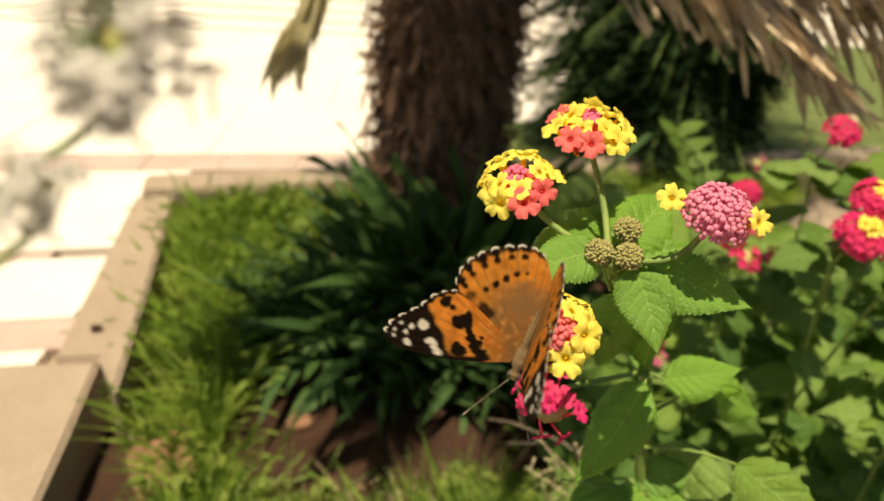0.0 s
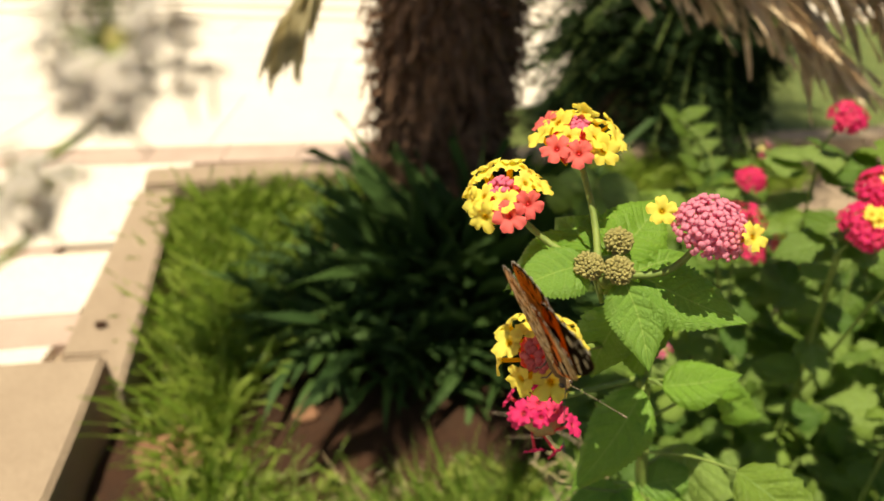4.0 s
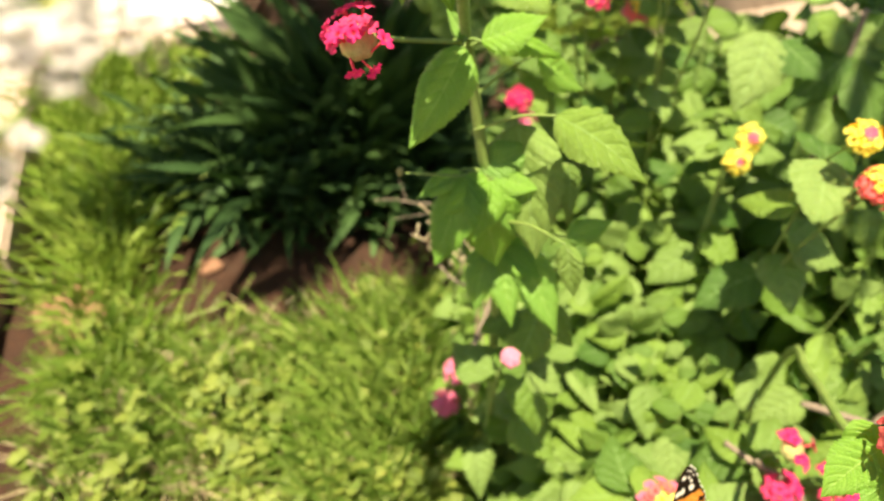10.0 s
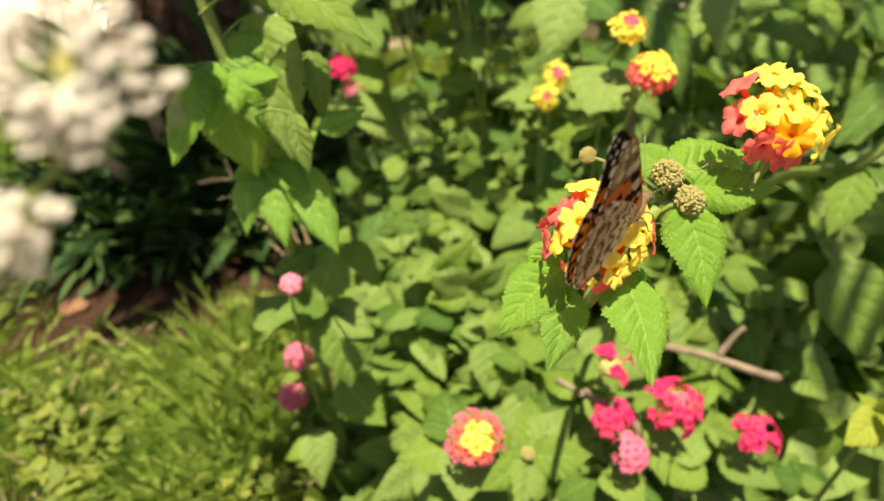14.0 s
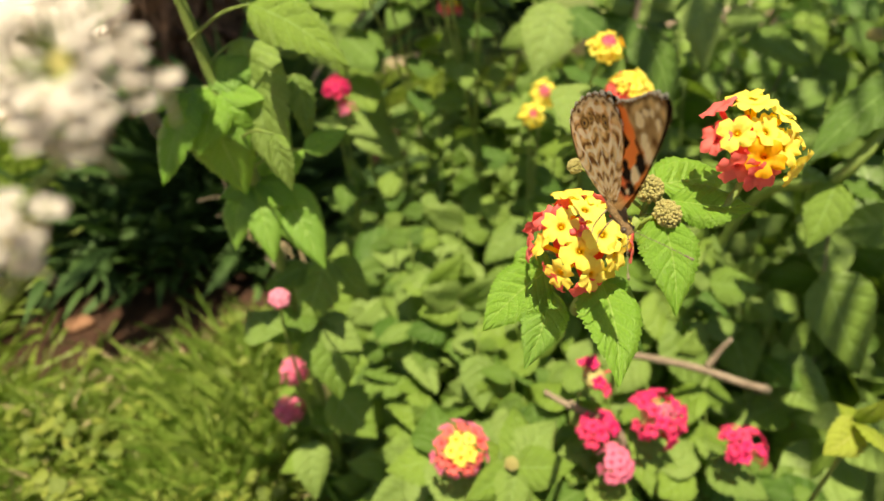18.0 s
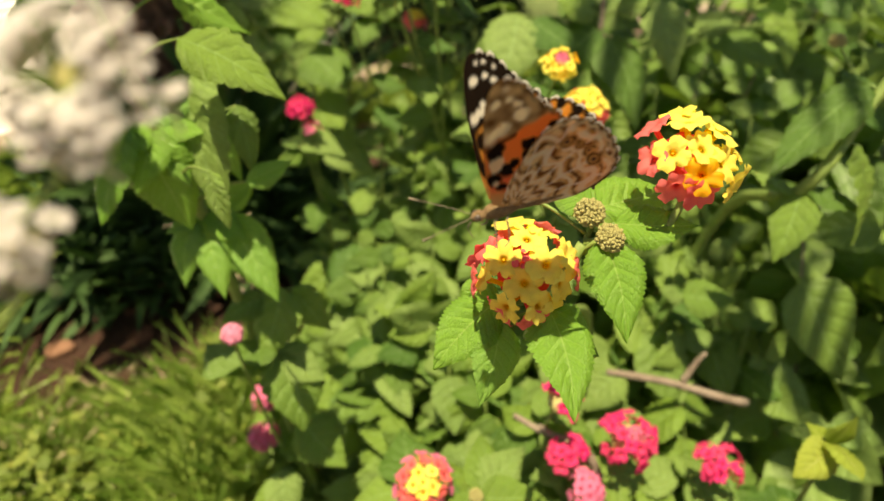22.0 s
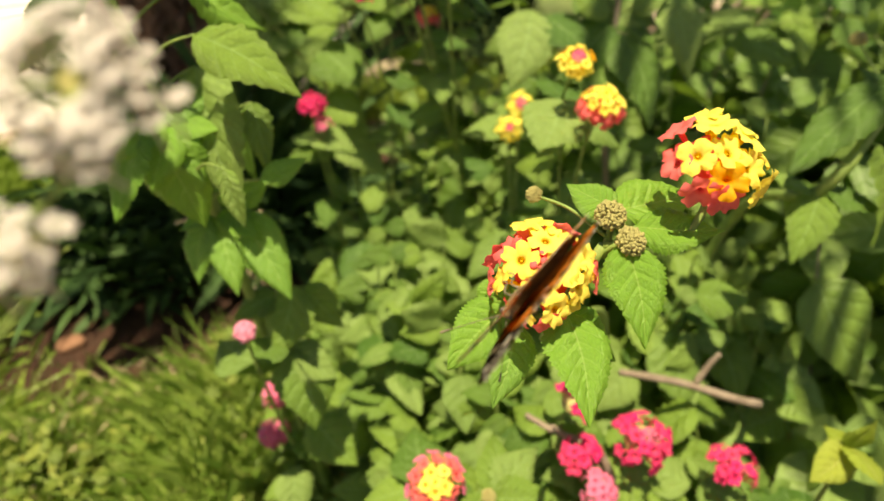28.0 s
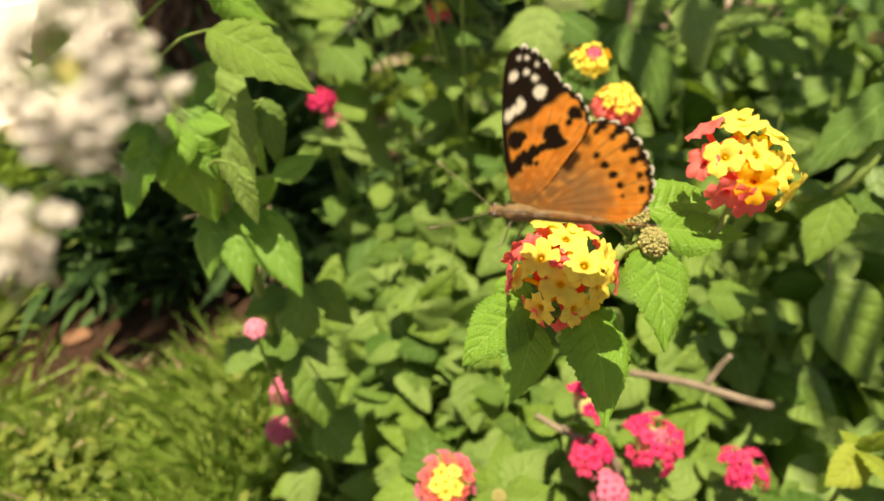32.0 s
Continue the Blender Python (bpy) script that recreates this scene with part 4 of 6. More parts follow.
MAIN_STEM[plant_r.name] = [(0.45, 0.30, 0.0), (0.43, 0.27, 0.28), (0.35, 0.18, 0.385), (0.2829, 0.0873, 0.4570), R_TOP]
leaf_on(plant_r, (0.2933, 0.0699, 0.5155), (0.2829, 0.0816, 0.5216), 1.15, (-0.1, -0.6, 0.8), 3)
leaf_on(plant_r, (0.2952, 0.0712, 0.5145), (0.3263, 0.0771, 0.5149), 0.95, UPF, 0)
leaf_on(plant_r, (0.2971, 0.0643, 0.5121), (0.3179, 0.0525, 0.5144), 0.95, (-0.05, -0.6, 0.8), 0)
leaf_on(plant_r, (0.2922, 0.0613, 0.5090), (0.2890, 0.0373, 0.4924), 0.95, (-0.15, -0.75, 0.65), 1)
leaf_on(plant_r, (0.2763, 0.0621, 0.4876), (0.2726, 0.0316, 0.4759), 1.0, (0.1, -0.7, 0.7), 1)
leaf_on(plant_r, (0.2639, 0.0756, 0.4841), (0.2406, 0.0684, 0.4698), 1.1, UPF, 0)
leaf_on(plant_r, (0.2647, 0.0725, 0.4796), (0.2524, 0.0541, 0.4639), 0.95, (-0.1, -0.85, 0.5), 1)
leaf_on(plant_r, (0.2655, 0.0824, 0.4880), (0.2544, 0.0787, 0.4770), 1.2, (-0.3, -0.7, 0.6), 2)
leaf_on(plant_r, (0.2795, 0.0658, 0.4832), (0.2975, 0.0562, 0.4683), 1.0, UPF, 2)
stem(plant_r, [(0.2898, 0.0676, 0.5083), (0.2821, 0.0771, 0.5141), (0.2731, 0.0818, 0.5176)], 0.0006, 0.0005, None, "flower_stalk")
bud_cluster(plant_r, (0.2727, 0.0822, 0.5179), (-0.5, -0.5, 0.6), 0.0022, 17)

# ---- butterfly ----
WING_F = [(0.10, 0.42), (0.8, 0.62), (1.7, 0.80), (2.6, 0.88), (3.1, 0.86), (3.38, 0.72), (3.45, 0.45), (3.28, 0.12), (2.98, -0.18), (2.72, -0.48), (2.5, -0.80), (2.2, -1.0), (1.9, -1.06), (1.3, -0.75), (0.6, -0.35), (0.10, -0.05)]
WING_H = [(0.08, 0.20), (0.7, -0.05), (1.3, -0.45), (1.85, -0.85), (2.06, -1.25), (2.04, -1.65), (1.85, -2.02), (1.55, -2.3), (1.2, -2.52), (0.8, -2.66), (0.42, -2.68), (0.10, -2.5), (-0.22, -1.9), (-0.28, -1.2), (-0.16, -0.3)]
BLACK, ORANGE_W, BROWN, PALE = (0.012, 0.008, 0.006), (0.86, 0.34, 0.06), (0.33, 0.17, 0.065), (0.85, 0.82, 0.74)


def blend(a, b, k):
    k = max(0.0, min(1.0, k))
    return tuple(x + (y - x) * k for x, y in zip(a, b))


def spot(x, y, cx, cy, r, soft=0.045):
    d = math.hypot(x - cx, y - cy) + 0.6 * r * noise.noise((x * 5, y * 5, cx)) + 0.02 * noise.noise((x * 14, y * 14, cy))
    return max(0.0, min(1.0, (r - d) / soft + 0.5))


def mottled(c, x, y, s):
    """Dusky veins and uneven scales over the orange ground."""
    vein = abs((s * 17.0 + 0.15 * noise.noise((x * 2, y * 2, 7))) % 1.0 - 0.5)
    c = blend(c, BROWN, 0.55 * (0.09 - vein) / 0.06)
    c = blend(c, (0.55, 0.19, 0.035), 0.15 + 1.0 * noise.noise((x * 3.2, y * 3.2, 11)))
    return blend(c, (0.90, 0.46, 0.13), 0.9 * noise.noise((x * 6, y * 6, 5)))


def fore_upper(x, y, edge, s):
    c = blend(BROWN, ORANGE_W, (x - 0.15) / 0.95)
    c = mottled(c, x, y, s)
    c = blend(c, (0.80, 0.32, 0.06), spot(x, y, 1.22, 0.45, 0.18, 0.1))
    c = blend(c, BLACK, (x + 0.8 * y + 0.10 * noise.noise((x * 3, y * 3, 0)) - 2.1) / 0.12)
    c = blend(c, BLACK, (0.16 - edge) / 0.06 if x > 1.6 else 0)
    c = blend(c, BLACK, (y - (0.34 + 0.26 * x) + 0.10) / 0.06 if 0.9 < x < 2.2 else 0)
    for cx, cy, r in ((1.54, -0.37, 0.20), (1.72, -0.30, 0.14), (1.62, -0.20, 0.10), (1.10, 0.20, 0.16), (1.26, 0.06, 0.13), (1.36, -0.08, 0.09), (0.84, 0.46, 0.15), (1.00, 0.34, 0.10), (1.46, 0.50, 0.17), (1.58, 0.36, 0.10), (1.02, -0.02, 0.06), (2.15, -0.72, 0.13), (1.95, -0.62, 0.08)):
        c = blend(c, BLACK, spot(x, y, cx, cy, r * 1.18))
    for cx, cy, r in ((2.80, 0.66, 0.11), (2.92, 0.42, 0.06), (2.80, 0.20, 0.07), (2.52, 0.08, 0.12), (1.98, 0.68, 0.11), (2.12, 0.56, 0.10), (2.24, 0.46, 0.10), (3.18, 0.60, 0.045), (3.2, 0.42, 0.05), (3.1, 0.2, 0.045)):
        c = blend(c, PALE, spot(x, y, cx, cy, r))
    c = blend(c, BROWN, 0.6 * (0.5 - x) / 0.3)
    return c


def hind_upper(x, y, edge, s):
    c = blend(BROWN, ORANGE_W, (math.hypot(x - 0.1, y + 0.3) - 0.8) / 0.9)
    c = mottled(c, x, y, s)
    c = blend(c, (0.36, 0.20, 0.09), 0.85 * spot(x, y, 0.25, -1.2, 0.55, 0.6))
    c = blend(c, BLACK, 0.9 * spot(x, y, 1.15, -0.72, 0.24, 0.15))
    c = blend(c, BLACK, 0.8 * spot(x, y, 1.6, -1.02, 0.14, 0.1))
    for cx, cy, r in ((1.28, -1.30, 0.085), (1.08, -1.52, 0.10), (0.88, -1.72, 0.095), (0.66, -1.90, 0.085), (0.44, -2.0, 0.06)):
        c = blend(c, BLACK, spot(x, y, cx, cy, r))
    for cx, cy, r in ((1.80, -1.25, 0.10), (1.72, -1.58, 0.11), (1.50, -1.88, 0.115), (1.24, -2.12, 0.115), (0.94, -2.30, 0.11), (0.62, -2.40, 0.10)):
        c = blend(c, BLACK, spot(x, y, cx, cy, r * 0.8))
        c = blend(c, BLACK, spot(x, y, 0.1 + (cx - 0.1) * 1.085, -0.3 + (cy + 0.3) * 1.105, r * 1.05))
    return c


def fore_under(x, y, edge, s):
    c = blend((0.80, 0.50, 0.22), (0.95, 0.30, 0.08), (x - 0.2) / 0.5)
    c = blend(c, (0.95, 0.20, 0.10), 0.7 * spot(x, y, 0.75, 0.18, 0.32, 0.2))
    tan = blend((0.82, 0.58, 0.28), (0.24, 0.11, 0.035), 0.5 + 1.1 * noise.noise((x * 4, y * 4, 3)))
    c = blend(c, tan, (x + 0.55 * y + 0.08 * noise.noise((x * 3, y * 3, 0)) - 2.12) / 0.10)
    c = blend(c, BLACK, 1 - abs(x + 0.55 * y - 2.08) / 0.10 if y > 0.1 else 0)
    for cx, cy, r in ((1.50, -0.36, 0.22), (1.74, -0.24, 0.15), (1.06, 0.20, 0.17), (1.22, 0.04, 0.12), (0.84, 0.46, 0.15), (0.62, 0.26, 0.10), (1.52, 0.54, 0.18), (1.72, 0.42, 0.14), (2.15, -0.72, 0.12), (1.0, -0.22, 0.07)):
        c = blend(c, BLACK, spot(x, y, cx, cy, r * 1.15))
    for cx, cy, r in ((2.80, 0.66, 0.13), (2.92, 0.40, 0.08), (2.80, 0.18, 0.10), (2.52, 0.06, 0.16), (1.96, 0.66, 0.16), (2.12, 0.50, 0.15), (2.24, 0.36, 0.12), (1.22, 0.50, 0.15), (1.34, 0.36, 0.11), (0.72, 0.40, 0.07), (3.15, 0.5, 0.07)):
        c = blend(c, (0.98, 0.84, 0.56), spot(x, y, cx, cy, r))
    return blend(c, (0.20, 0.11, 0.045), (0.10 - edge) / 0.05 if x > 1.6 else 0)


def hind_under(x, y, edge, s):
    wob = 0.35 * noise.noise((x * 2.6, y * 2.6, 1))
    reach = math.hypot(x - 0.05, y + 0.1)
    turn = math.atan2(y + 0.1, x - 0.05)
    band = math.sin(reach * 13.0 + 7.0 * wob + 1.5 * math.sin(turn * 14))
    patch = noise.noise((x * 5.5, y * 5.5, 2.2))
    c = blend((0.98, 0.76, 0.40), (0.66, 0.37, 0.12), 0.45 + 1.6 * patch)
    c = blend(c, (0.22, 0.10, 0.035), 0.85 * (band - 0.62 + 0.6 * patch) / 0.22)
    c = blend(c, (1.0, 0.90, 0.66), (-0.5 - band) / 0.2)
    ray = abs((turn * 3.6 + 0.5 * wob) % 1.0 - 0.5)
    c = blend(c, (1.0, 0.92, 0.74), 0.9 * (0.075 - ray) / 0.03 if reach > 0.35 else 0)
    for cx, cy, r in ((1.42, -1.45, 0.19), (1.22, -1.72, 0.12), (0.98, -1.95, 0.12), (0.68, -2.08, 0.18)):
        c = blend(c, (0.72, 0.46, 0.18), spot(x, y, cx, cy, r * 1.3))
        c = blend(c, (0.04, 0.022, 0.012), spot(x, y, cx, cy, r))
        c = blend(c, (0.66, 0.42, 0.14), spot(x, y, cx, cy, r * 0.68))
        c = blend(c, (0.03, 0.03, 0.05), spot(x, y, cx, cy, r * 0.34))
    if reach > 1.6:
        c = blend(c, (0.86, 0.68, 0.42), (0.22 - edge) / 0.04)
        c = blend(c, (0.14, 0.07, 0.03), 0.8 * (0.13 - edge) / 0.03)
    return c


def wing_material():
    m, nt, p = nodes_of("wing_scales")
    a = nt.nodes.new("ShaderNodeAttribute")
    a.attribute_name = "scales"
    fine = noise_node(nt, 2600.0, 2.0)
    col = mix_node(nt, math_node(nt, "MULTIPLY", fine, 0.14), a.outputs["Color"], (0.08, 0.04, 0.015))
    nt.links.new(col, p.inputs["Base Color"])
    p.inputs["Roughness"].default_value = 0.6
    p.inputs["Specular IOR Level"].default_value = 0.06
    uv = nt.nodes.new("ShaderNodeTexCoord").outputs["UV"]
    sep = nt.nodes.new("ShaderNodeSeparateXYZ")
    nt.links.new(uv, sep.inputs[0])
    ribs = math_node(nt, "COSINE", math_node(nt, "MULTIPLY", sep.outputs[0], 75.0))
    bump_to(nt, math_node(nt, "ADD", ribs, fine), p.inputs["Normal"], 0.06, 0.0002)
    tr = nt.nodes.new("ShaderNodeBsdfTranslucent")
    nt.links.new(col, tr.inputs[0])
    sh = nt.nodes.new("ShaderNodeMixShader")
    sh.inputs[0].default_value = 0.5
    nt.links.new(p.outputs[0], sh.inputs[1])
    nt.links.new(tr.outputs[0], sh.inputs[2])
    nt.links.new(sh.outputs[0], nt.nodes["Material Output"].inputs[0])
    return m


WING = wing_material()


def wing_mesh(name, outline, upper, under, side):
    """A thin two-sided wing: rays from its root to its outline; the scales' colours lie on its points."""
    root = Vector((0.0, 0.15 if outline is WING_F else -0.1))
    pts = [Vector(p) for p in outline]
    edge_line = []
    for i in range(len(pts) - 1):
        a, b, c, d = pts[max(i - 1, 0)], pts[i], pts[i + 1], pts[min(i + 2, len(pts) - 1)]
        for k in range(8):
            t = k / 8
            edge_line.append(0.5 * ((2 * b) + (c - a) * t + (2 * a - 5 * b + 4 * c - d) * t * t + (3 * b - a - 3 * c + d) * t ** 3))
    edge_line.append(pts[-1])
    n, rows = len(edge_line), 54
    outer = range(int(n * 0.36), int(n * 0.80)) if outline is WING_F else range(int(n * 0.22), int(n * 0.78))
    for i in outer:
        q = edge_line[i] - root
        edge_line[i] = root + q * (1 + 0.012 * math.cos(i * 0.95))
    verts, cols, faces, uvs = [], [], [], []
    for sheet, paint in ((1, upper), (-1, under)):
        base = len(verts)
        for j in range(rows + 1):
            r = (j / rows) ** 0.8
            for i, e in enumerate(edge_line):
                p = root + (e - root) * r
                gap = (1 - r) * (e - root).length
                c = paint(p.x, p.y, gap, i / n)
                if r > 0.982 and i in outer:
                    c = PALE if math.cos(i * 0.95) > -0.25 else BLACK if sheet > 0 else BROWN
                elif r > 0.955 and i in outer and (sheet > 0 or outline is WING_F):
                    c = blend(c, BLACK, 0.8 if sheet > 0 else 0.45)
                z = 0.05 * math.sin(p.x * 1.1) + 0.004 * math.cos(i / n * 75) * r + sheet * 0.007
                verts.append((side * p.x * 0.01, p.y * 0.01, z * 0.01))
                cols.append((*c, 1.0))
                uvs.append((i / n, r))
        for j in range(rows):
            for i in range(n - 1):
                a = base + j * n + i
                faces.append((a, a + 1, a + n + 1, a + n))
    me = mesh_from(name, verts, faces, WING, uvs)
    at = me.color_attributes.new("scales", "FLOAT_COLOR", "POINT")
    at.data.foreach_set("color", np.asarray(cols, dtype=np.float32).ravel())
    return me


def lathe(name, rows, mat, sides=12, flat=1.0):
    """A body of rings along +Y: (y, radius, height)."""
    verts, faces, uvs = [], [], []
    for y, r, z in rows:
        for k in range(sides):
            a = 2 * math.pi * k / sides
            verts.append((r * math.cos(a) * 0.01, y * 0.01, (r * math.sin(a) * flat + z) * 0.01))
            uvs.append((k / sides, y))
    for j in range(len(rows) - 1):
        for k in range(sides):
            a, b = j * sides + k, j * sides + (k + 1) % sides
            faces.append((a, b, b + sides, a + sides))
    faces.append(tuple(range(sides)))
    faces.append(tuple((len(rows) - 1) * sides + k for k in range(sides - 1, -1, -1)))
    return mesh_from(name, verts, faces, mat, uvs)


FUR = rough_stuff("brown_fur", (0.16, 0.09, 0.04), (0.38, 0.25, 0.12), 500, 1600, 0.95, 0.8, 0.001)
EYE_DARK = rough_stuff("eye", (0.03, 0.02, 0.015), (0.10, 0.07, 0.05), 600, 1500, 0.3, 0.2, 0.0004)
FEELER = rough_stuff("feeler", (0.05, 0.04, 0.03), (0.30, 0.24, 0.16), 900, 1500, 0.6, 0.3, 0.0004)

butterfly = tagged(new("butterfly"), "orange, black and white butterfly with tan mottled wing undersides", "butterfly")
butterfly.empty_display_size = 0.01
WINGS = []
for side, word in ((1, "right"), (-1, "left")):
    for nm, line, up, un in (("forewing", WING_F, fore_upper, fore_under), ("hindwing", WING_H, hind_upper, hind_under)):
        w = new(nm, wing_mesh(nm, line, up, un, side))
        w.parent = butterfly
        tagged(w, "orange %s with black tip and white spots" % nm if nm == "forewing" else "orange hindwing edged with rows of black spots")
        WINGS.append((w, side, nm))


def insect_part(name, data, m=Matrix(), label=""):
    ob = new(name, data)
    ob.parent = butterfly
    ob.matrix_basis = m
    return tagged(ob, label)


def build_insect():
    insect_part("abdomen", lathe("abdomen", [(-1.95, 0.02, -0.06), (-1.7, 0.07, -0.05), (-1.2, 0.115, -0.03), (-0.7, 0.13, -0.02), (-0.3, 0.13, 0), (-0.1, 0.10, 0)], FUR), label="slender furry brown abdomen")
    insect_part("thorax", lathe("thorax", [(-0.25, 0.11, 0), (0.0, 0.18, 0.02), (0.25, 0.21, 0.02), (0.5, 0.17, 0.02), (0.62, 0.10, 0)], FUR))
    insect_part("head", lathe("head", [(0.58, 0.09, 0), (0.68, 0.15, 0.01), (0.82, 0.13, 0.01), (0.92, 0.06, -0.01)], FUR))
    for s in (1, -1):
        bm = bmesh.new()
        bmesh.ops.create_uvsphere(bm, u_segments=10, v_segments=8, radius=0.0009)
        me = bpy.data.meshes.new("eye")
        bm.to_mesh(me)
        bm.free()
        me.materials.append(EYE_DARK)
        insect_part("eye", me, Matrix.Translation((s * 0.0011, 0.0078, 0.0003)))
        insect_part("antenna", tube("antenna", [(s * 0.0006, 0.0086, 0.0006), (s * 0.004, 0.0135, 0.0022), (s * 0.0075, 0.0190, 0.0038), (s * 0.0085, 0.0205, 0.0042)], 0.00010, 0.00010, FEELER, 5), label="thin dark antenna with a pale club")
        insect_part("antenna_club", tube("antenna_club", [(s * 0.0080, 0.0198, 0.0040), (s * 0.0086, 0.0208, 0.0043), (s * 0.0091, 0.0217, 0.0046)], 0.0002, 0.00034, FEELER, 6))
        for y in (0.0035, 0.0005):
            insect_part("leg", tube("leg", [(s * 0.0012, y, -0.001), (s * 0.0035, y + 0.001, -0.001), (s * 0.0045, y + 0.0015, -0.0055), (s * 0.0055, y + 0.003, -0.0065)], 0.00025, 0.00014, FEELER, 5))
    insect_part("proboscis", tube("proboscis", [(0, 0.0088, -0.0006), (0, 0.0104, -0.0022), (0, 0.0098, -0.0055)], 0.00016, 0.0001, FEELER, 5))


build_insect()

# ---- pale umbel close before the eye ----
umbel = tagged(new("white_umbel"), "blurred cluster of small white flowers close by on thin green rays", "flower")
umbel.empty_display_size = 0.01


def build_umbel():
    rng = random.Random(8)
    for cx, cy, r, count in ((-0.0002, 0.0012, 0.0086, 50), (-0.0098, -0.0133, 0.0043, 11)):
        hub = new("umbellet", lathe("umbellet", [(-0.20, 0.10, 0), (0, 0.28, 0), (0.18, 0.14, 0.05)], BUD))
        hub.parent = umbel
        hub.matrix_basis = Matrix.Translation((cx, cy, 0))
        stalk = new("stalk", tube("stalk", [(0, 0, -0.0007), (-0.005, -0.006, -0.006), (-0.034, -0.022, -0.012)], 0.0004, 0.0006, STEM, 6))
        stalk.parent = hub
        for k in range(count):
            a = 2.39996 * k
            q = math.sqrt(0.20 + 0.80 * (k + 0.5) / count) * rng.uniform(0.86, 1.1)
            p = Vector((math.cos(a) * r * q, math.sin(a) * r * q, 0.0055 * (1 - q * q) + rng.uniform(-0.0008, 0.0016)))
            if k % 2 == 0:
                ray = new("ray", tube("ray", [(0, 0, 0), p * 0.5 + Vector((0, 0, 0.001)), p - Vector((0, 0, 0.0007))], 0.0003, 0.0002, STEM, 4))
                ray.parent = hub
            out = (p.normalized() * 0.5 + Vector((rng.uniform(-0.4, 0.4), rng.uniform(-0.3, 0.3) + 1.1, 0.9))).normalized()
            fl = new("floret", rng.choice(FLORETS["white_petal"]))
            fl.parent = hub
            s = rng.uniform(0.0013, 0.0021)
            fl.matrix_basis = Matrix.Translation(p) @ out.to_track_quat("Z", "Y").to_matrix().to_4x4() @ Matrix.Diagonal((s, s, s, 1))


build_umbel()

# ---- the lantana thicket ----


def thicket(x, y):
    """How high the leaves stand over a place in the bed."""
    edge = min(1.0, max(0.0, (x - (0.145 + 0.12 * max(0, y - 0.45))) / 0.11))
    front = min(1.0, max(0.0, (y - (0.08 - 0.10 * max(0, x - 0.4))) / 0.22))
    rise = 0.24 + 0.28 * min(1.0, max(0.0, (x - 0.22) / 0.32)) * min(1.0, 0.45 + (y - 0.1) * 1.2)
    back = min(1.0, max(0.0, (1.0 - y + 0.3 * (x - 0.5)) / 0.34))
    return edge * front * (0.3 + 0.7 * back) * rise * (0.86 + 0.16 * noise.noise((x * 6, y * 6, 4)) + 0.34 * noise.noise((x * 15, y * 15, 8)))


def shoot(plant, root, top, rng, pairs, size, meshes, own_leaves, pile, lean_out):
    root, top = Vector(root), Vector(top)
    mid = root.lerp(top, 0.5) + Vector((rng.uniform(-0.02, 0.02), rng.uniform(-0.02, 0.02), 0.02))
    pts = [root, mid, top]
    if own_leaves or rng.random() < 0.4:
        stem(plant, pts, 0.0013, 0.0008, STEM if own_leaves else TWIG)
    for k in range(pairs):
        t = 1 - k * 0.75 / pairs
        p = mid.lerp(top, (t - 0.5) * 2) if t > 0.5 else root.lerp(mid, t * 2)
        a0 = k * 1.57 + rng.uniform(-0.4, 0.4)
        for j in range(2):
            a = a0 + j * math.pi
            n = Vector((math.cos(a), math.sin(a), 0)) + lean_out * 0.4
            ln = size * rng.uniform(0.5, 1.2) * (0.55 if k == 0 else 1.0)
            tip = p + n.normalized() * ln * 0.9 + Vector((0, 0, rng.uniform(-1.1, 0.25) * ln + (0.4 * ln if k == 0 else 0)))
            face = Vector((rng.uniform(-0.8, 0.8), -0.45 + rng.uniform(-0.8, 0.6), 0.68)) + n * 0.5
            if blocks_sight(p, tip):
                continue
            if own_leaves:
                leaf(plant, p, tip, rng.uniform(0.95, 1.2), face, rng.randrange(4), meshes)
            else:
                m, s = frame_along(p, tip, face)
                pile.add(rng.choice(SHRUB_SHAPES), m @ Matrix.Diagonal((s * 1.1, s, s, 1)))


SHRUB_SHAPES = [leaf_shape(4, 8, 0.34, 0.06, 0.25, b, -0.03, 0.72, 4, i) for i, b in enumerate((0.1, 0.25, 0.4, -0.05))]


def lantana_bush(at, count, seed, near, label, size=0.048, radius=0.15):
    rng = random.Random(seed)
    plant = thing("lantana_bush", at, label, "shrub", "lantana plants")
    pile = Pile()
    for k in range(count):
        a, q = rng.uniform(0, 6.28), math.sqrt(rng.random()) * radius
        x, y = at[0] + q * math.cos(a), at[1] + q * math.sin(a)
        h = thicket(x, y)
        if h < 0.08:
            continue
        top = (x, y, h * rng.uniform(0.66, 1.04))
        root = (at[0] + 0.3 * q * math.cos(a), at[1] + 0.3 * q * math.sin(a), 0.0)
        out = Vector((math.cos(a), math.sin(a), 0)) * (q / radius)
        shoot(plant, root, top, rng, 6 if near and at[0] < 0.4 else 4, size * rng.choice((0.6, 0.8, 1.0, 1.1, 1.18)), SHRUB_MESHES, near, pile, out)
    if pile.n:
        tagged(put("leaves", pile.mesh("leaves", LEAF_SHRUB), plant), kind="stuff")
    return plant


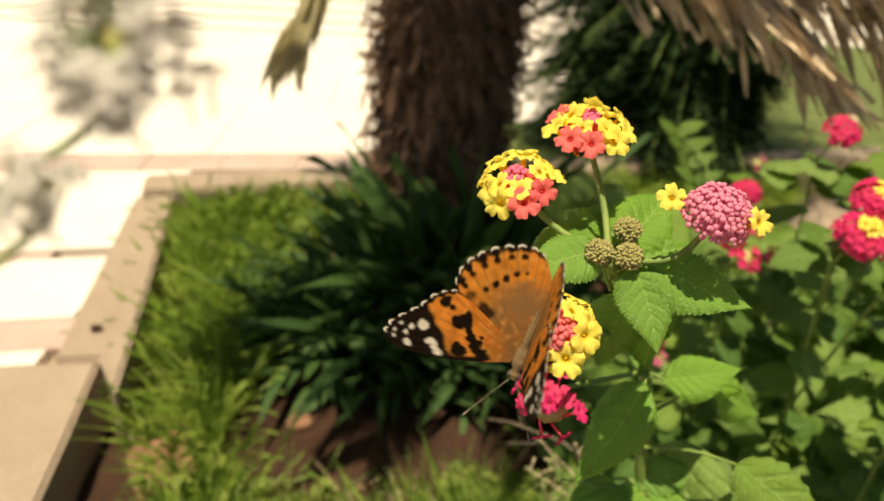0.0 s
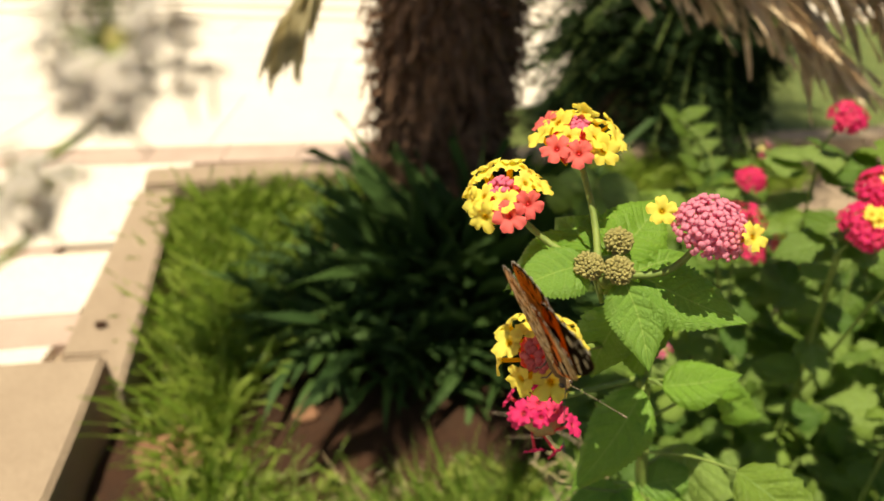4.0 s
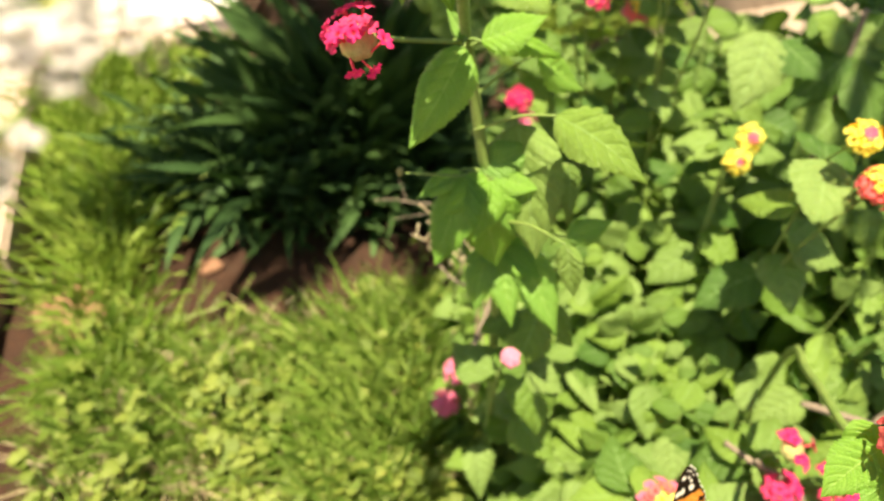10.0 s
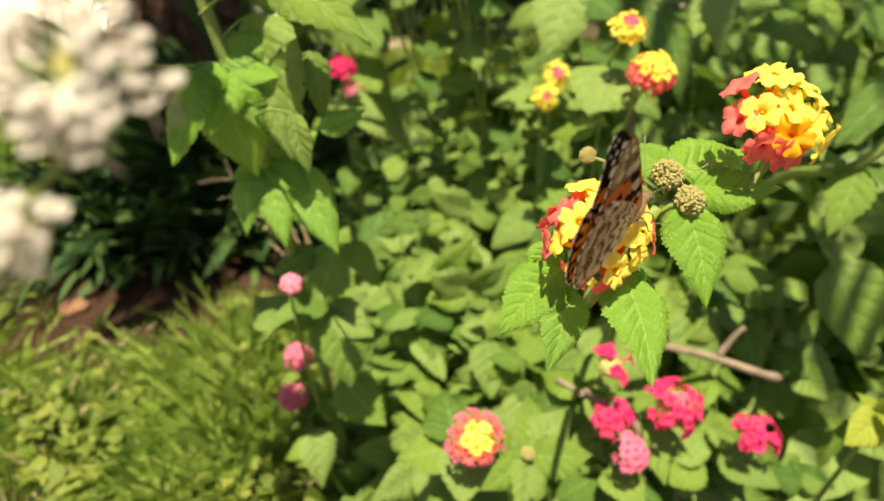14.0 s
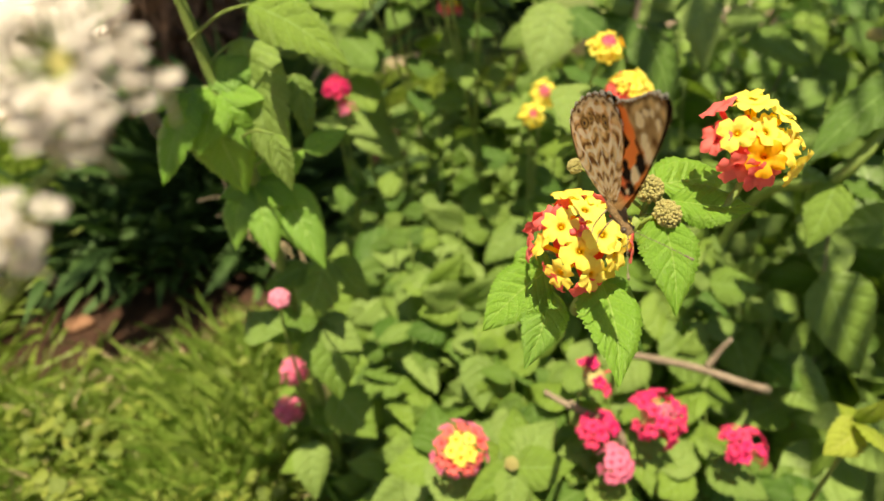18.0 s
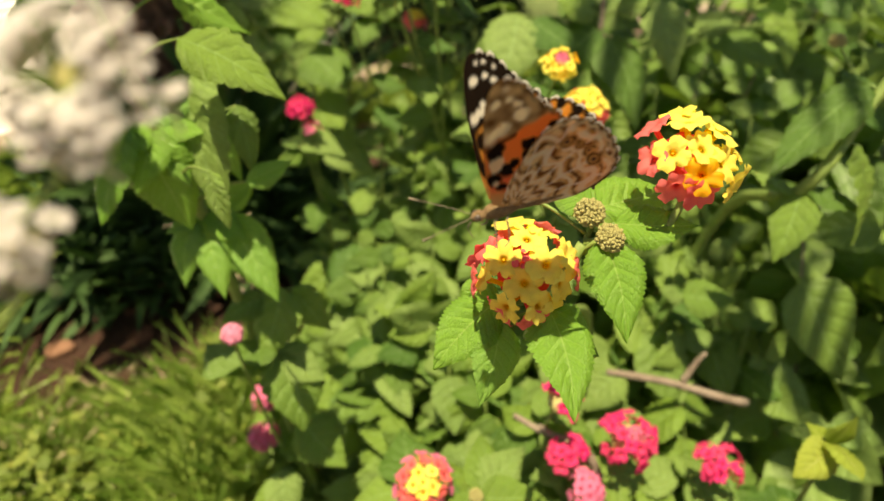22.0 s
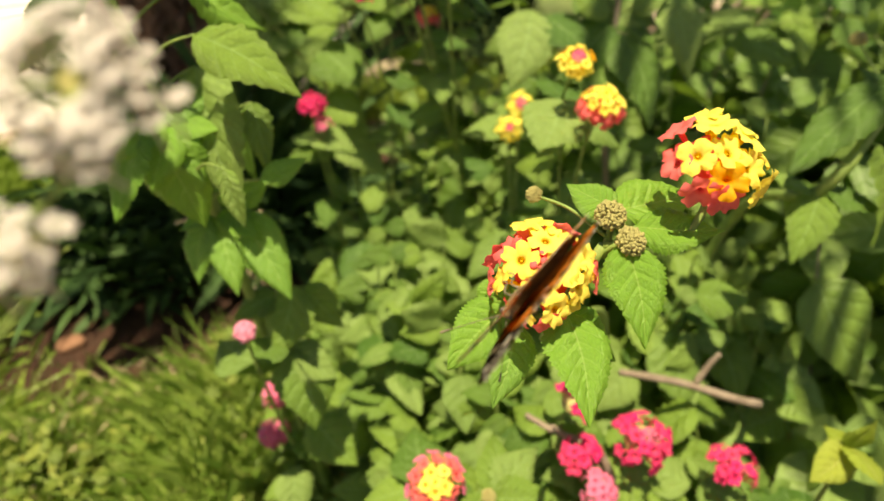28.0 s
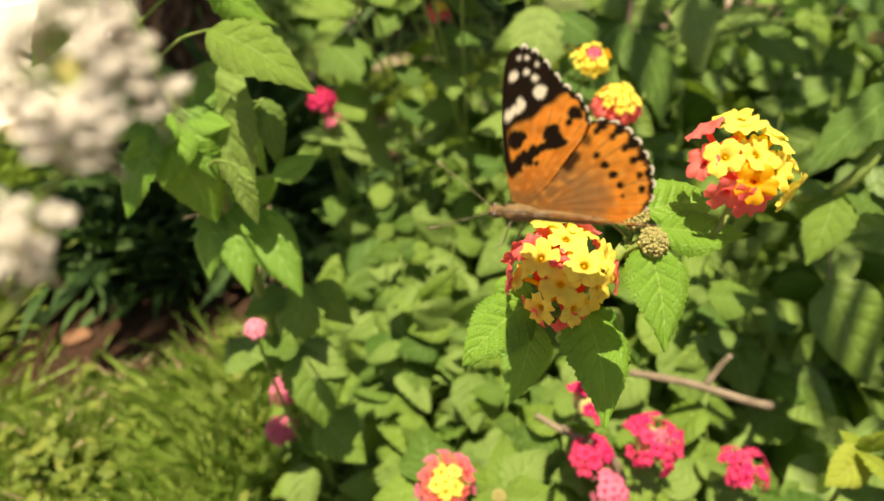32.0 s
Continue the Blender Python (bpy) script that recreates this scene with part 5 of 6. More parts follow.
def build_thicket():
    rng = random.Random(77)
    near = ((0.30, 0.20), (0.42, 0.16), (0.54, 0.20), (0.33, 0.36), (0.46, 0.36), (0.60, 0.36), (0.36, 0.54), (0.50, 0.54), (0.25, 0.27), (0.26, 0.43), (0.27, 0.58))
    for i, (x, y) in enumerate(near):
        lantana_bush((x, y, 0.0), 18 if x > 0.4 else 28, 100 + i, True, "leafy lantana bush with rough serrated green leaves", 0.074 if x > 0.4 else 0.062, 0.115)
    far = [(0.70, 0.22), (0.76, 0.46), (0.66, 0.58), (0.40, 0.74), (0.58, 0.78), (0.80, 0.72), (0.95, 0.30), (0.98, 0.60), (0.50, 0.98), (0.74, 1.0), (1.0, 0.95), (1.2, 0.45), (1.2, 0.8), (0.6, 1.25), (0.95, 1.3), (1.3, 1.2), (0.72, 0.02), (0.95, 0.02), (0.86, 0.52), (1.1, 0.66), (1.36, 0.74), (0.70, 0.74), (1.5, 1.05), (0.88, 0.86), (1.15, 1.1), (1.45, 0.45)]
    for i, (x, y) in enumerate(far):
        lantana_bush((x, y, 0.0), 17 if x > 0.62 else 24, 200 + i, False, "dense lantana bush with green leaves in sun and shade", 0.098 if x > 0.62 else 0.070, 0.15)


def sprig(at, heads_at, label, leaves=4, seed=1, size=0.042, back=0.0):
    """A shoot of the thicket that carries flower heads: (place, axis, radius, kind, keep)."""
    rng = random.Random(seed)
    plant = thing("lantana_sprig", at, label, "flowering plant", "lantana plants")
    for k, (c, axis, radius, kind, keep, *rest) in enumerate(heads_at):
        fl = rest[0] if rest else 0.0040
        c, ax = Vector(c), Vector(axis).normalized()
        node = c - ax * 0.035
        if k == 0:
            root = Vector(at) + Vector((0.10, 0.08, 0)) * back
            low = root.lerp(node, 0.6) + Vector((0.01, 0.01, 0.02))
            stem(plant, [root, root.lerp(low, 0.5) + Vector((0.02, 0.03, 0)), low, node], 0.0019, 0.0011)
            fork = low
        else:
            stem(plant, [fork, fork.lerp(node, 0.6) + Vector((0, 0, 0.008)), node], 0.0014, 0.0010)
        stem(plant, [node, c - ax * 0.015, c - ax * 0.004], 0.001, 0.0009, None, "flower_stalk")
        head(plant, c, axis, radius, kind, fl, "", seed * 7 + k, keep, 0.8)
        if k and (c - Vector(heads_at[0][0])).length < 0.05:
            continue
        for j in range(10):
            f = 0.30 + 0.066 * j
            p = root.lerp(fork, f / 0.6) if f < 0.6 else fork.lerp(node, (f - 0.6) / 0.4)
            a = j * 1.57 + rng.uniform(-0.5, 0.5)
            n = Vector((math.cos(a), math.sin(a), 0))
            ln = size * rng.uniform(0.75, 1.15)
            tip = p + n * ln * 0.85 + Vector((0, 0, rng.uniform(-0.6, 0.1) * ln))
            if blocks_sight(p, tip):
                continue
            leaf(plant, p, tip, rng.uniform(1.0, 1.2), Vector((rng.uniform(-0.3, 0.3), -0.4, 1)) + n * 0.2, rng.randrange(4), SHRUB_MESHES)
        for j in range(leaves):
            a = j * 2 * math.pi / leaves + rng.uniform(-0.4, 0.4) + 0.6
            n = Vector((math.cos(a), math.sin(a), 0))
            p = node - ax * 0.012 * (j % 3)
            ln = size * rng.uniform(0.8, 1.2)
            tip = p + n * ln * 0.9 + Vector((0, 0, rng.uniform(-0.35, 0.05) * ln))
            if blocks_sight(p, tip):
                continue
            leaf(plant, p, tip, rng.uniform(1.0, 1.25), Vector((0, -0.3, 1)) + n * 0.2, rng.randrange(4), SHRUB_MESHES)
    return plant


def flowering_sprigs():
    up = (0.0, -0.45, 0.9)
    sprig((0.43, 0.36, 0.0), (((0.3890, 0.2763, 0.4971), (-0.1, -0.6, 0.8), 0.0113, "small", 1.0, 0.0036), ((0.3963, 0.2535, 0.4774), up, 0.0133, "cap", 1.0, 0.0038)), "sunlit lantana sprig with two yellow flower heads", 5, 41, 0.055)
    sprig((0.37, 0.35, 0.0), (((0.4011, 0.3816, 0.4375), (-0.3, -0.75, 0.5), 0.0104, "small", 1.0, 0.0038), ((0.3862, 0.3682, 0.4244), (-0.3, -0.75, 0.5), 0.0097, "small", 1.0, 0.0037)), "lantana sprig with two small yellow heads with pink eyes", 5, 42, 0.055)
    sprig((0.27, 0.55, 0.0), (((0.2501, 0.5124, 0.4168), up, 0.0115, "crimson", 1.0, 0.005), ((0.2583, 0.5053, 0.3979), up, 0.008, "pale", 0.7)), "lantana sprig with a hot pink flower head", 4, 43)
    sprig((0.17, 0.36, 0.0), (((0.1730, 0.3780, 0.2000), up, 0.0114, "pale", 1.0, 0.0054), ((0.1630, 0.3740, 0.1580), up, 0.0126, "pale", 1.0, 0.0055)), "low lantana sprig with two pink flower heads", 2, 44, 0.026)
    sprig((0.27, 0.20, 0.0), (((0.2620, 0.1730, 0.2880), (-0.05, -0.6, 0.75), 0.0164, "eye", 1.0, 0.0048),), "lantana sprig with a yellow-eyed coral flower head", 5, 45, 0.05)
    sprig((0.39, 0.20, 0.0), (((0.3560, 0.1820, 0.3150), up, 0.0135, "crimson", 0.8, 0.0047), ((0.3980, 0.1660, 0.2830), (0.1, -0.5, 0.8), 0.0185, "pink", 0.75, 0.0051), ((0.3619, 0.1772, 0.2719), up, 0.0138, "crimson", 0.8, 0.0051), ((0.3652, 0.1559, 0.2598), up, 0.0118, "pale", 0.7, 0.0045)), "lantana sprig crowded with crimson and pink flower heads", 5, 46, 0.045)
    sprig((0.51, 0.22, 0.0), (((0.4735, 0.1600, 0.2375), (0.2, -0.4, 0.8), 0.0167, "crimson", 0.5, 0.0051),), "lantana sprig with a half-fallen pink flower head", 4, 47, 0.045)
    sprig((0.39, 0.57, 0.0), (((0.3631, 0.5327, 0.6099), up, 0.0135, "crimson", 0.8, 0.0044), ((0.3948, 0.4900, 0.6325), up, 0.0145, "crimson", 0.8, 0.0044)), "lantana sprig with crimson flower heads", 5, 48, 0.05, 1.0)
    sprig((0.34, 0.45, 0.0), (((0.3242, 0.4194, 0.5995), up, 0.0155, "red", 1.0), ((0.3107, 0.4035, 0.5819), up, 0.0165, "red", 1.0), ((0.3468, 0.3844, 0.5910), up, 0.0135, "crimson", 1.0)), "lantana sprig with red flower heads with yellow centres", 5, 49, 0.05, 1.0)
    sprig((0.38, 0.60, 0.0), (((0.3796, 0.5720, 0.4716), up, 0.012, "eye", 0.9, 0.004), ((0.3596, 0.6264, 0.5148), up, 0.0135, "crimson", 1.0), ((0.3744, 0.6497, 0.5375), up, 0.008, "pale", 0.7)), "lantana sprig with small red heads and an orange bud", 4, 50, 0.045, 1.0)
    sprig((0.30, 0.50, 0.0), (((0.2901, 0.5029, 0.5329), (-0.3, -0.5, 0.6), 0.016, "crimson", 0.35), ((0.2966, 0.4908, 0.5138), (0.2, -0.5, 0.5), 0.013, "crimson", 0.4)), "lantana sprig with the last pink florets on bare stalks", 2, 51, 0.04, 1.0)
    sprig((0.20, 0.22, 0.0), (((0.1950, 0.2020, 0.1750), up, 0.0067, "pale", 1.0, 0.0034), ((0.2230, 0.1930, 0.1830), up, 0.0077, "pale", 1.0, 0.0033)), "low lantana sprig with two tiny pink heads", 4, 52, 0.04)
    sprig((0.17, 0.19, 0.0), (((0.1861, 0.1713, 0.1393), up, 0.0129, "pale", 1.0, 0.0045),), "low lantana sprig with a coral pink head", 4, 53, 0.04)
    sprig((0.17, 0.33, 0.0), (((0.1700, 0.2460, 0.3710), up, 0.0060, "buds", 1.0, 0.0035),), "lantana sprig with a single pink bud cluster", 4, 54, 0.042)
    # shoots with leaves of their own that stand clear of the thicket
    p = thing("lantana_shoot", (0.52, 0.36, 0.0), "stout lantana shoot with large leaves and a spent flower head", "flowering plant", "lantana plants")
    stem(p, [(0.52, 0.36, 0.0), (0.56, 0.31, 0.33), (0.5267, 0.2031, 0.4219), (0.5600, 0.2035, 0.4670), (0.5788, 0.2045, 0.4969)], 0.005, 0.0032)
    MAIN_STEM[p.name] = [(0.52, 0.36, 0.0), (0.56, 0.31, 0.33), (0.5267, 0.2031, 0.4219), (0.5600, 0.2035, 0.4670), (0.5788, 0.2045, 0.4969)]
    leaf_on(p, (0.5672, 0.2117, 0.4835), (0.4862, 0.1913, 0.4519), 0.56, (-0.5, -0.35, 0.8), 0, SHRUB_MESHES)
    leaf_on(p, (0.5278, 0.2031, 0.4225), (0.4925, 0.1784, 0.3975), 0.85, (-0.5, -0.4, 0.7), 1, SHRUB_MESHES)
    leaf_on(p, (0.5267, 0.2041, 0.4195), (0.5015, 0.2283, 0.4307), 0.74, (0.2, -0.1, 1.0), 3, SHRUB_MESHES)
    leaf_on(p, (0.5297, 0.2031, 0.4234), (0.5572, 0.1735, 0.4183), 0.90, (0.1, -0.1, 1.0), 0, SHRUB_MESHES)
    leaf_on(p, (0.5675, 0.2024, 0.4786), (0.5631, 0.2339, 0.4878), 0.82, (0.0, 0.0, 1.0), 3, SHRUB_MESHES)
    leaf_on(p, (0.5587, 0.1986, 0.4491), (0.5477, 0.1567, 0.4066), 0.98, (0.5, -0.6, 0.4), 1, SHRUB_MESHES)
    stem(p, [(0.5724, 0.2060, 0.4770), (0.5746, 0.2284, 0.4845), (0.5774, 0.2475, 0.4966)], 0.0010, 0.0008, None, "flower_stalk")
    bud_cluster(p, (0.5760, 0.2502, 0.5004), (-0.3, -0.3, 1), 0.0048, 71)
    twig = thing("lantana_shoot", (0.36, 0.66, 0.0), "slender lantana shoot with a few rounded sunlit leaves", "flowering plant", "lantana plants")
    stem(twig, [(0.36, 0.66, 0.0), (0.2897, 0.5892, 0.3226), (0.2712, 0.5824, 0.4133), (0.2424, 0.5950, 0.4552), (0.2141, 0.6092, 0.4941), (0.2033, 0.6161, 0.5148)], 0.0026, 0.0013)
    MAIN_STEM[twig.name] = [(0.36, 0.66, 0.0), (0.2897, 0.5892, 0.3226), (0.2712, 0.5824, 0.4133), (0.2424, 0.5950, 0.4552), (0.2141, 0.6092, 0.4941), (0.2033, 0.6161, 0.5148)]
    leaf_on(twig, (0.2551, 0.6214, 0.4941), (0.2052, 0.5981, 0.4724), 1.25, UPF, 0, SHRUB_MESHES)
    leaf_on(twig, (0.2551, 0.6214, 0.4941), (0.2915, 0.5730, 0.4730), 1.25, UPF, 3, SHRUB_MESHES)
    leaf_on(twig, (0.2563, 0.6078, 0.4732), (0.2167, 0.5814, 0.4514), 1.1, UPF, 1, SHRUB_MESHES)
    leaf_on(twig, (0.2657, 0.6089, 0.4793), (0.3174, 0.6255, 0.4912), 1.2, UPF, 2, SHRUB_MESHES)
    leaf_on(twig, (0.2465, 0.6308, 0.5050), (0.1998, 0.6125, 0.4927), 1.2, UPF, 3, SHRUB_MESHES)
    leaf_on(twig, (0.2732, 0.5895, 0.4471), (0.3009, 0.5454, 0.4162), 1.35, (-0.1, -0.5, 0.85), 3, SHRUB_MESHES)
    leaf_on(twig, (0.2422, 0.5942, 0.4537), (0.2016, 0.5864, 0.4490), 1.0, (-0.2, -0.5, 0.85), 0, SHRUB_MESHES)
    leaf_on(twig, (0.2380, 0.5999, 0.4612), (0.2777, 0.6184, 0.4834), 1.0, UPF, 3, SHRUB_MESHES)
    leaf_on(twig, (0.2194, 0.6064, 0.4861), (0.1749, 0.6054, 0.4969), 1.1, (-0.2, -0.5, 0.85), 0, SHRUB_MESHES)
    leaf_on(twig, (0.2194, 0.6064, 0.4861), (0.2489, 0.6233, 0.5063), 1.1, UPF, 2, SHRUB_MESHES)
    leaf_on(twig, (0.2124, 0.6097, 0.4941), (0.1798, 0.5777, 0.4672), 1.0, (-0.1, -0.85, 0.5), 1, SHRUB_MESHES)
    leaf_on(twig, (0.2045, 0.6159, 0.5122), (0.1643, 0.6173, 0.5115), 1.1, UPF, 0, SHRUB_MESHES)
    leaf_on(twig, (0.2761, 0.5807, 0.4043), (0.3035, 0.5407, 0.3801), 1.1, UPF, 0, SHRUB_MESHES)
    leaf_on(twig, (0.2828, 0.5877, 0.3607), (0.3175, 0.5380, 0.3387), 1.1, UPF, 2, SHRUB_MESHES)
    leaf_on(twig, (0.2141, 0.7160, 0.4317), (0.1772, 0.7250, 0.4673), 1.15, UPF, 0, SHRUB_MESHES)
    leaf_on(twig, (0.2141, 0.7160, 0.4317), (0.2708, 0.6942, 0.4622), 1.2, (-0.1, -0.6, 0.8), 2, SHRUB_MESHES)
    leaf_on(twig, (0.2380, 0.6955, 0.4103), (0.2926, 0.6701, 0.4344), 1.2, (0.1, -0.7, 0.7), 3, SHRUB_MESHES)
    leaf_on(twig, (0.2380, 0.6955, 0.4103), (0.2018, 0.6898, 0.4230), 1.1, UPF, 1, SHRUB_MESHES)
    leaf_on(twig, (0.2688, 0.7043, 0.4388), (0.3138, 0.6825, 0.4639), 1.1, UPF, 0, SHRUB_MESHES)
    leaf_on(twig, (0.2793, 0.6947, 0.4284), (0.3128, 0.6380, 0.3929), 1.25, (0.2, -0.85, 0.4), 2, SHRUB_MESHES)
    leaf_on(twig, (0.2274, 0.7243, 0.4510), (0.2211, 0.7251, 0.4881), 1.1, (-0.2, -0.8, 0.5), 1, SHRUB_MESHES)
    tall = thing("lantana_shoot", (0.62, 0.52, 0.0), "tall lantana shoot with broad dark green leaves", "flowering plant", "lantana plants")
    MAIN_STEM[tall.name] = [(0.62, 0.52, 0.0), (0.4971, 0.4090, 0.3920), (0.5089, 0.4309, 0.4710), (0.5176, 0.4437, 0.5147)]
    stem(tall, MAIN_STEM[tall.name], 0.0035, 0.0022, TWIG)
    leaf_on(tall, (0.5108, 0.4208, 0.4752), (0.5230, 0.3585, 0.4207), 1.05, (0.3, -0.8, 0.5), 1, SHRUB_MESHES)
    leaf_on(tall, (0.5604, 0.4223, 0.5009), (0.5626, 0.3714, 0.4598), 1.1, (0.1, -0.85, 0.5), 2, SHRUB_MESHES)
    leaf_on(tall, (0.4402, 0.4536, 0.4940), (0.4057, 0.4120, 0.4504), 1.1, (-0.4, -0.8, 0.4), 1, SHRUB_MESHES)
    leaf_on(tall, (0.4509, 0.4476, 0.4895), (0.4755, 0.4052, 0.4725), 1.1, UPF, 0, SHRUB_MESHES)
    leaf_on(tall, (0.6506, 0.4432, 0.4605), (0.6769, 0.3948, 0.4348), 1.1, UPF, 3, SHRUB_MESHES)
    leaf_on(tall, (0.7032, 0.4383, 0.4775), (0.7006, 0.3916, 0.4408), 1.1, (0.2, -0.85, 0.5), 1, SHRUB_MESHES)
    leaf_on(tall, (0.5028, 0.4273, 0.4817), (0.4561, 0.3999, 0.4549), 1.1, (-0.2, -0.8, 0.5), 2, SHRUB_MESHES)
    leaf_on(tall, (0.5216, 0.4293, 0.4937), (0.5445, 0.4101, 0.5127), 1.1, UPF, 0, SHRUB_MESHES)
    leaf_on(tall, (0.5031, 0.4351, 0.4942), (0.4589, 0.4346, 0.5112), 1.1, UPF, 3, SHRUB_MESHES)
    leaf_on(tall, (0.6278, 0.4592, 0.4751), (0.6525, 0.4265, 0.4736), 1.15, UPF, 0, SHRUB_MESHES)
    leaf_on(tall, (0.7449, 0.4193, 0.4670), (0.7547, 0.3802, 0.4482), 1.1, UPF, 2, SHRUB_MESHES)
    leaf_on(tall, (0.5005, 0.4069, 0.4483), (0.4538, 0.3803, 0.4227), 1.1, (-0.3, -0.7, 0.6), 1, SHRUB_MESHES)
    leaf_on(tall, (0.5155, 0.4550, 0.4963), (0.5419, 0.4144, 0.4830), 1.15, UPF, 0, SHRUB_MESHES)
    leaf_on(tall, (0.5201, 0.4455, 0.4835), (0.5319, 0.4070, 0.4669), 1.1, (0.2, -0.7, 0.6), 3, SHRUB_MESHES)
    leaf_on(tall, (0.4883, 0.4672, 0.5032), (0.5138, 0.4281, 0.4917), 1.1, UPF, 2, SHRUB_MESHES)
    whorl = thing("lantana_shoot", (0.33, 0.24, 0.0), "short lantana shoot with a star of fresh leaves round unopened buds", "flowering plant", "lantana plants")
    stem(whorl, [(0.33, 0.24, 0.0), (0.3107, 0.1454, 0.2094), (0.2949, 0.1608, 0.2778)], 0.0022, 0.0012)
    MAIN_STEM[whorl.name] = [(0.33, 0.24, 0.0), (0.3107, 0.1454, 0.2094), (0.2949, 0.1608, 0.2778)]
    leaf_on(whorl, (0.2939, 0.1591, 0.2784), (0.3126, 0.1926, 0.2983), 0.9, (-0.1, -0.8, 0.5), 2, SHRUB_MESHES)
    leaf_on(whorl, (0.2939, 0.1591, 0.2784), (0.3247, 0.1418, 0.2887), 1.05, (0.1, -0.6, 0.8), 0, SHRUB_MESHES)
    leaf_on(whorl, (0.2939, 0.1591, 0.2784), (0.2768, 0.1242, 0.2696), 0.9, (0.0, -0.85, 0.5), 1, SHRUB_MESHES)
    leaf_on(whorl, (0.2939, 0.1591, 0.2784), (0.2580, 0.1497, 0.2703), 0.8, UPF, 3, SHRUB_MESHES)
    leaf_on(whorl, (0.2939, 0.1591, 0.2784), (0.3320, 0.1804, 0.2836), 1.0, UPF, 3, SHRUB_MESHES)
    bud_cluster(whorl, (0.2900, 0.1558, 0.2853), (0.0, -0.6, 0.8), 0.0038, 72)
    y = thing("yellowing_lantana", (0.50, 0.12, 0.0), "low lantana shoot with yellowed leaves", "shrub", "lantana plants")
    stem(y, [(0.50, 0.12, 0.0), (0.50, 0.125, 0.12), (0.4842, 0.0986, 0.3176)], 0.0025, 0.0015)
    for tip in ((0.4877, 0.0880, 0.3466), (0.4728, 0.1119, 0.3305), (0.4726, 0.0648, 0.3326), (0.4440, 0.0845, 0.3165)):
        leaf(y, (0.4842, 0.0986, 0.3176), Vector((0.4842, 0.0986, 0.3176)).lerp(Vector(tip), 0.8), 1.1, (0, -0.6, 0.8), 0, [YELLOW_LEAF_MESH])


def bare_branch(points, r0, r1, label, side=()):
    b = thing("bare_branch", points[0], label, "branch", "bare branches")
    stem(b, points, r0, r1, TWIG, "limb")
    for s in side:
        stem(b, s, r1, r1 * 0.6, TWIG, "twig")


def branches():
    bare_branch([(0.5900, 0.2600, 0.1700), (0.5400, 0.2090, 0.2300), (0.5150, 0.2110, 0.2420), (0.4759, 0.2290, 0.2546), (0.4356, 0.2499, 0.2591)], 0.0038, 0.0030, "weathered grey-brown branch lying through the thicket", [[(0.4888, 0.2253, 0.2540), (0.4981, 0.2254, 0.2702), (0.5026, 0.2230, 0.2804)]])
    bare_branch([(0.3900, 0.1700, 0.2300), (0.3744, 0.1757, 0.2705), (0.3540, 0.2000, 0.2723), (0.3430, 0.2200, 0.2715)], 0.0036, 0.002, "pale bare branch among the leaves", [[(0.3600, 0.1930, 0.2720), (0.3500, 0.1960, 0.2830)]])
    bare_branch([(0.4303, 0.0864, 0.1305), (0.4428, 0.1165, 0.1339), (0.4451, 0.1356, 0.1581), (0.4329, 0.1691, 0.1499), (0.4059, 0.2057, 0.1558)], 0.0042, 0.0022, "dry forked twigs at the foot of the lantana", [[(0.4451, 0.1356, 0.1581), (0.4653, 0.1642, 0.1622)], [(0.4432, 0.1190, 0.1371), (0.4677, 0.1102, 0.1495)], [(0.4395, 0.1520, 0.1538), (0.4080, 0.1375, 0.1482), (0.3845, 0.1245, 0.1396)], [(0.4370, 0.1668, 0.1484), (0.4499, 0.1956, 0.1580), (0.4464, 0.2129, 0.1630)], [(0.4140, 0.1361, 0.1485), (0.3959, 0.1594, 0.1409)]])
    bare_branch([(0.22, 0.62, 0.0), (0.1894, 0.4523, 0.3162), (0.1400, 0.4811, 0.3315), (0.1101, 0.4954, 0.3260)], 0.0010, 0.0005, "thin dry weed stalk beside the tall shoot", [[(0.1400, 0.4811, 0.3315), (0.1351, 0.4952, 0.3467)], [(0.1601, 0.4696, 0.3244), (0.1243, 0.4725, 0.3186)]])
    bare_branch([(0.1695, 0.3335, 0.2671), (0.1868, 0.3509, 0.3012), (0.1921, 0.3597, 0.3116)], 0.003, 0.002, "broken pale stick in the grass", [])
    bare_branch([(0.1953, 0.4129, 0.2788), (0.1795, 0.4259, 0.2728), (0.1631, 0.4508, 0.2808)], 0.002, 0.0012, "curved dry twig over the grass", [])


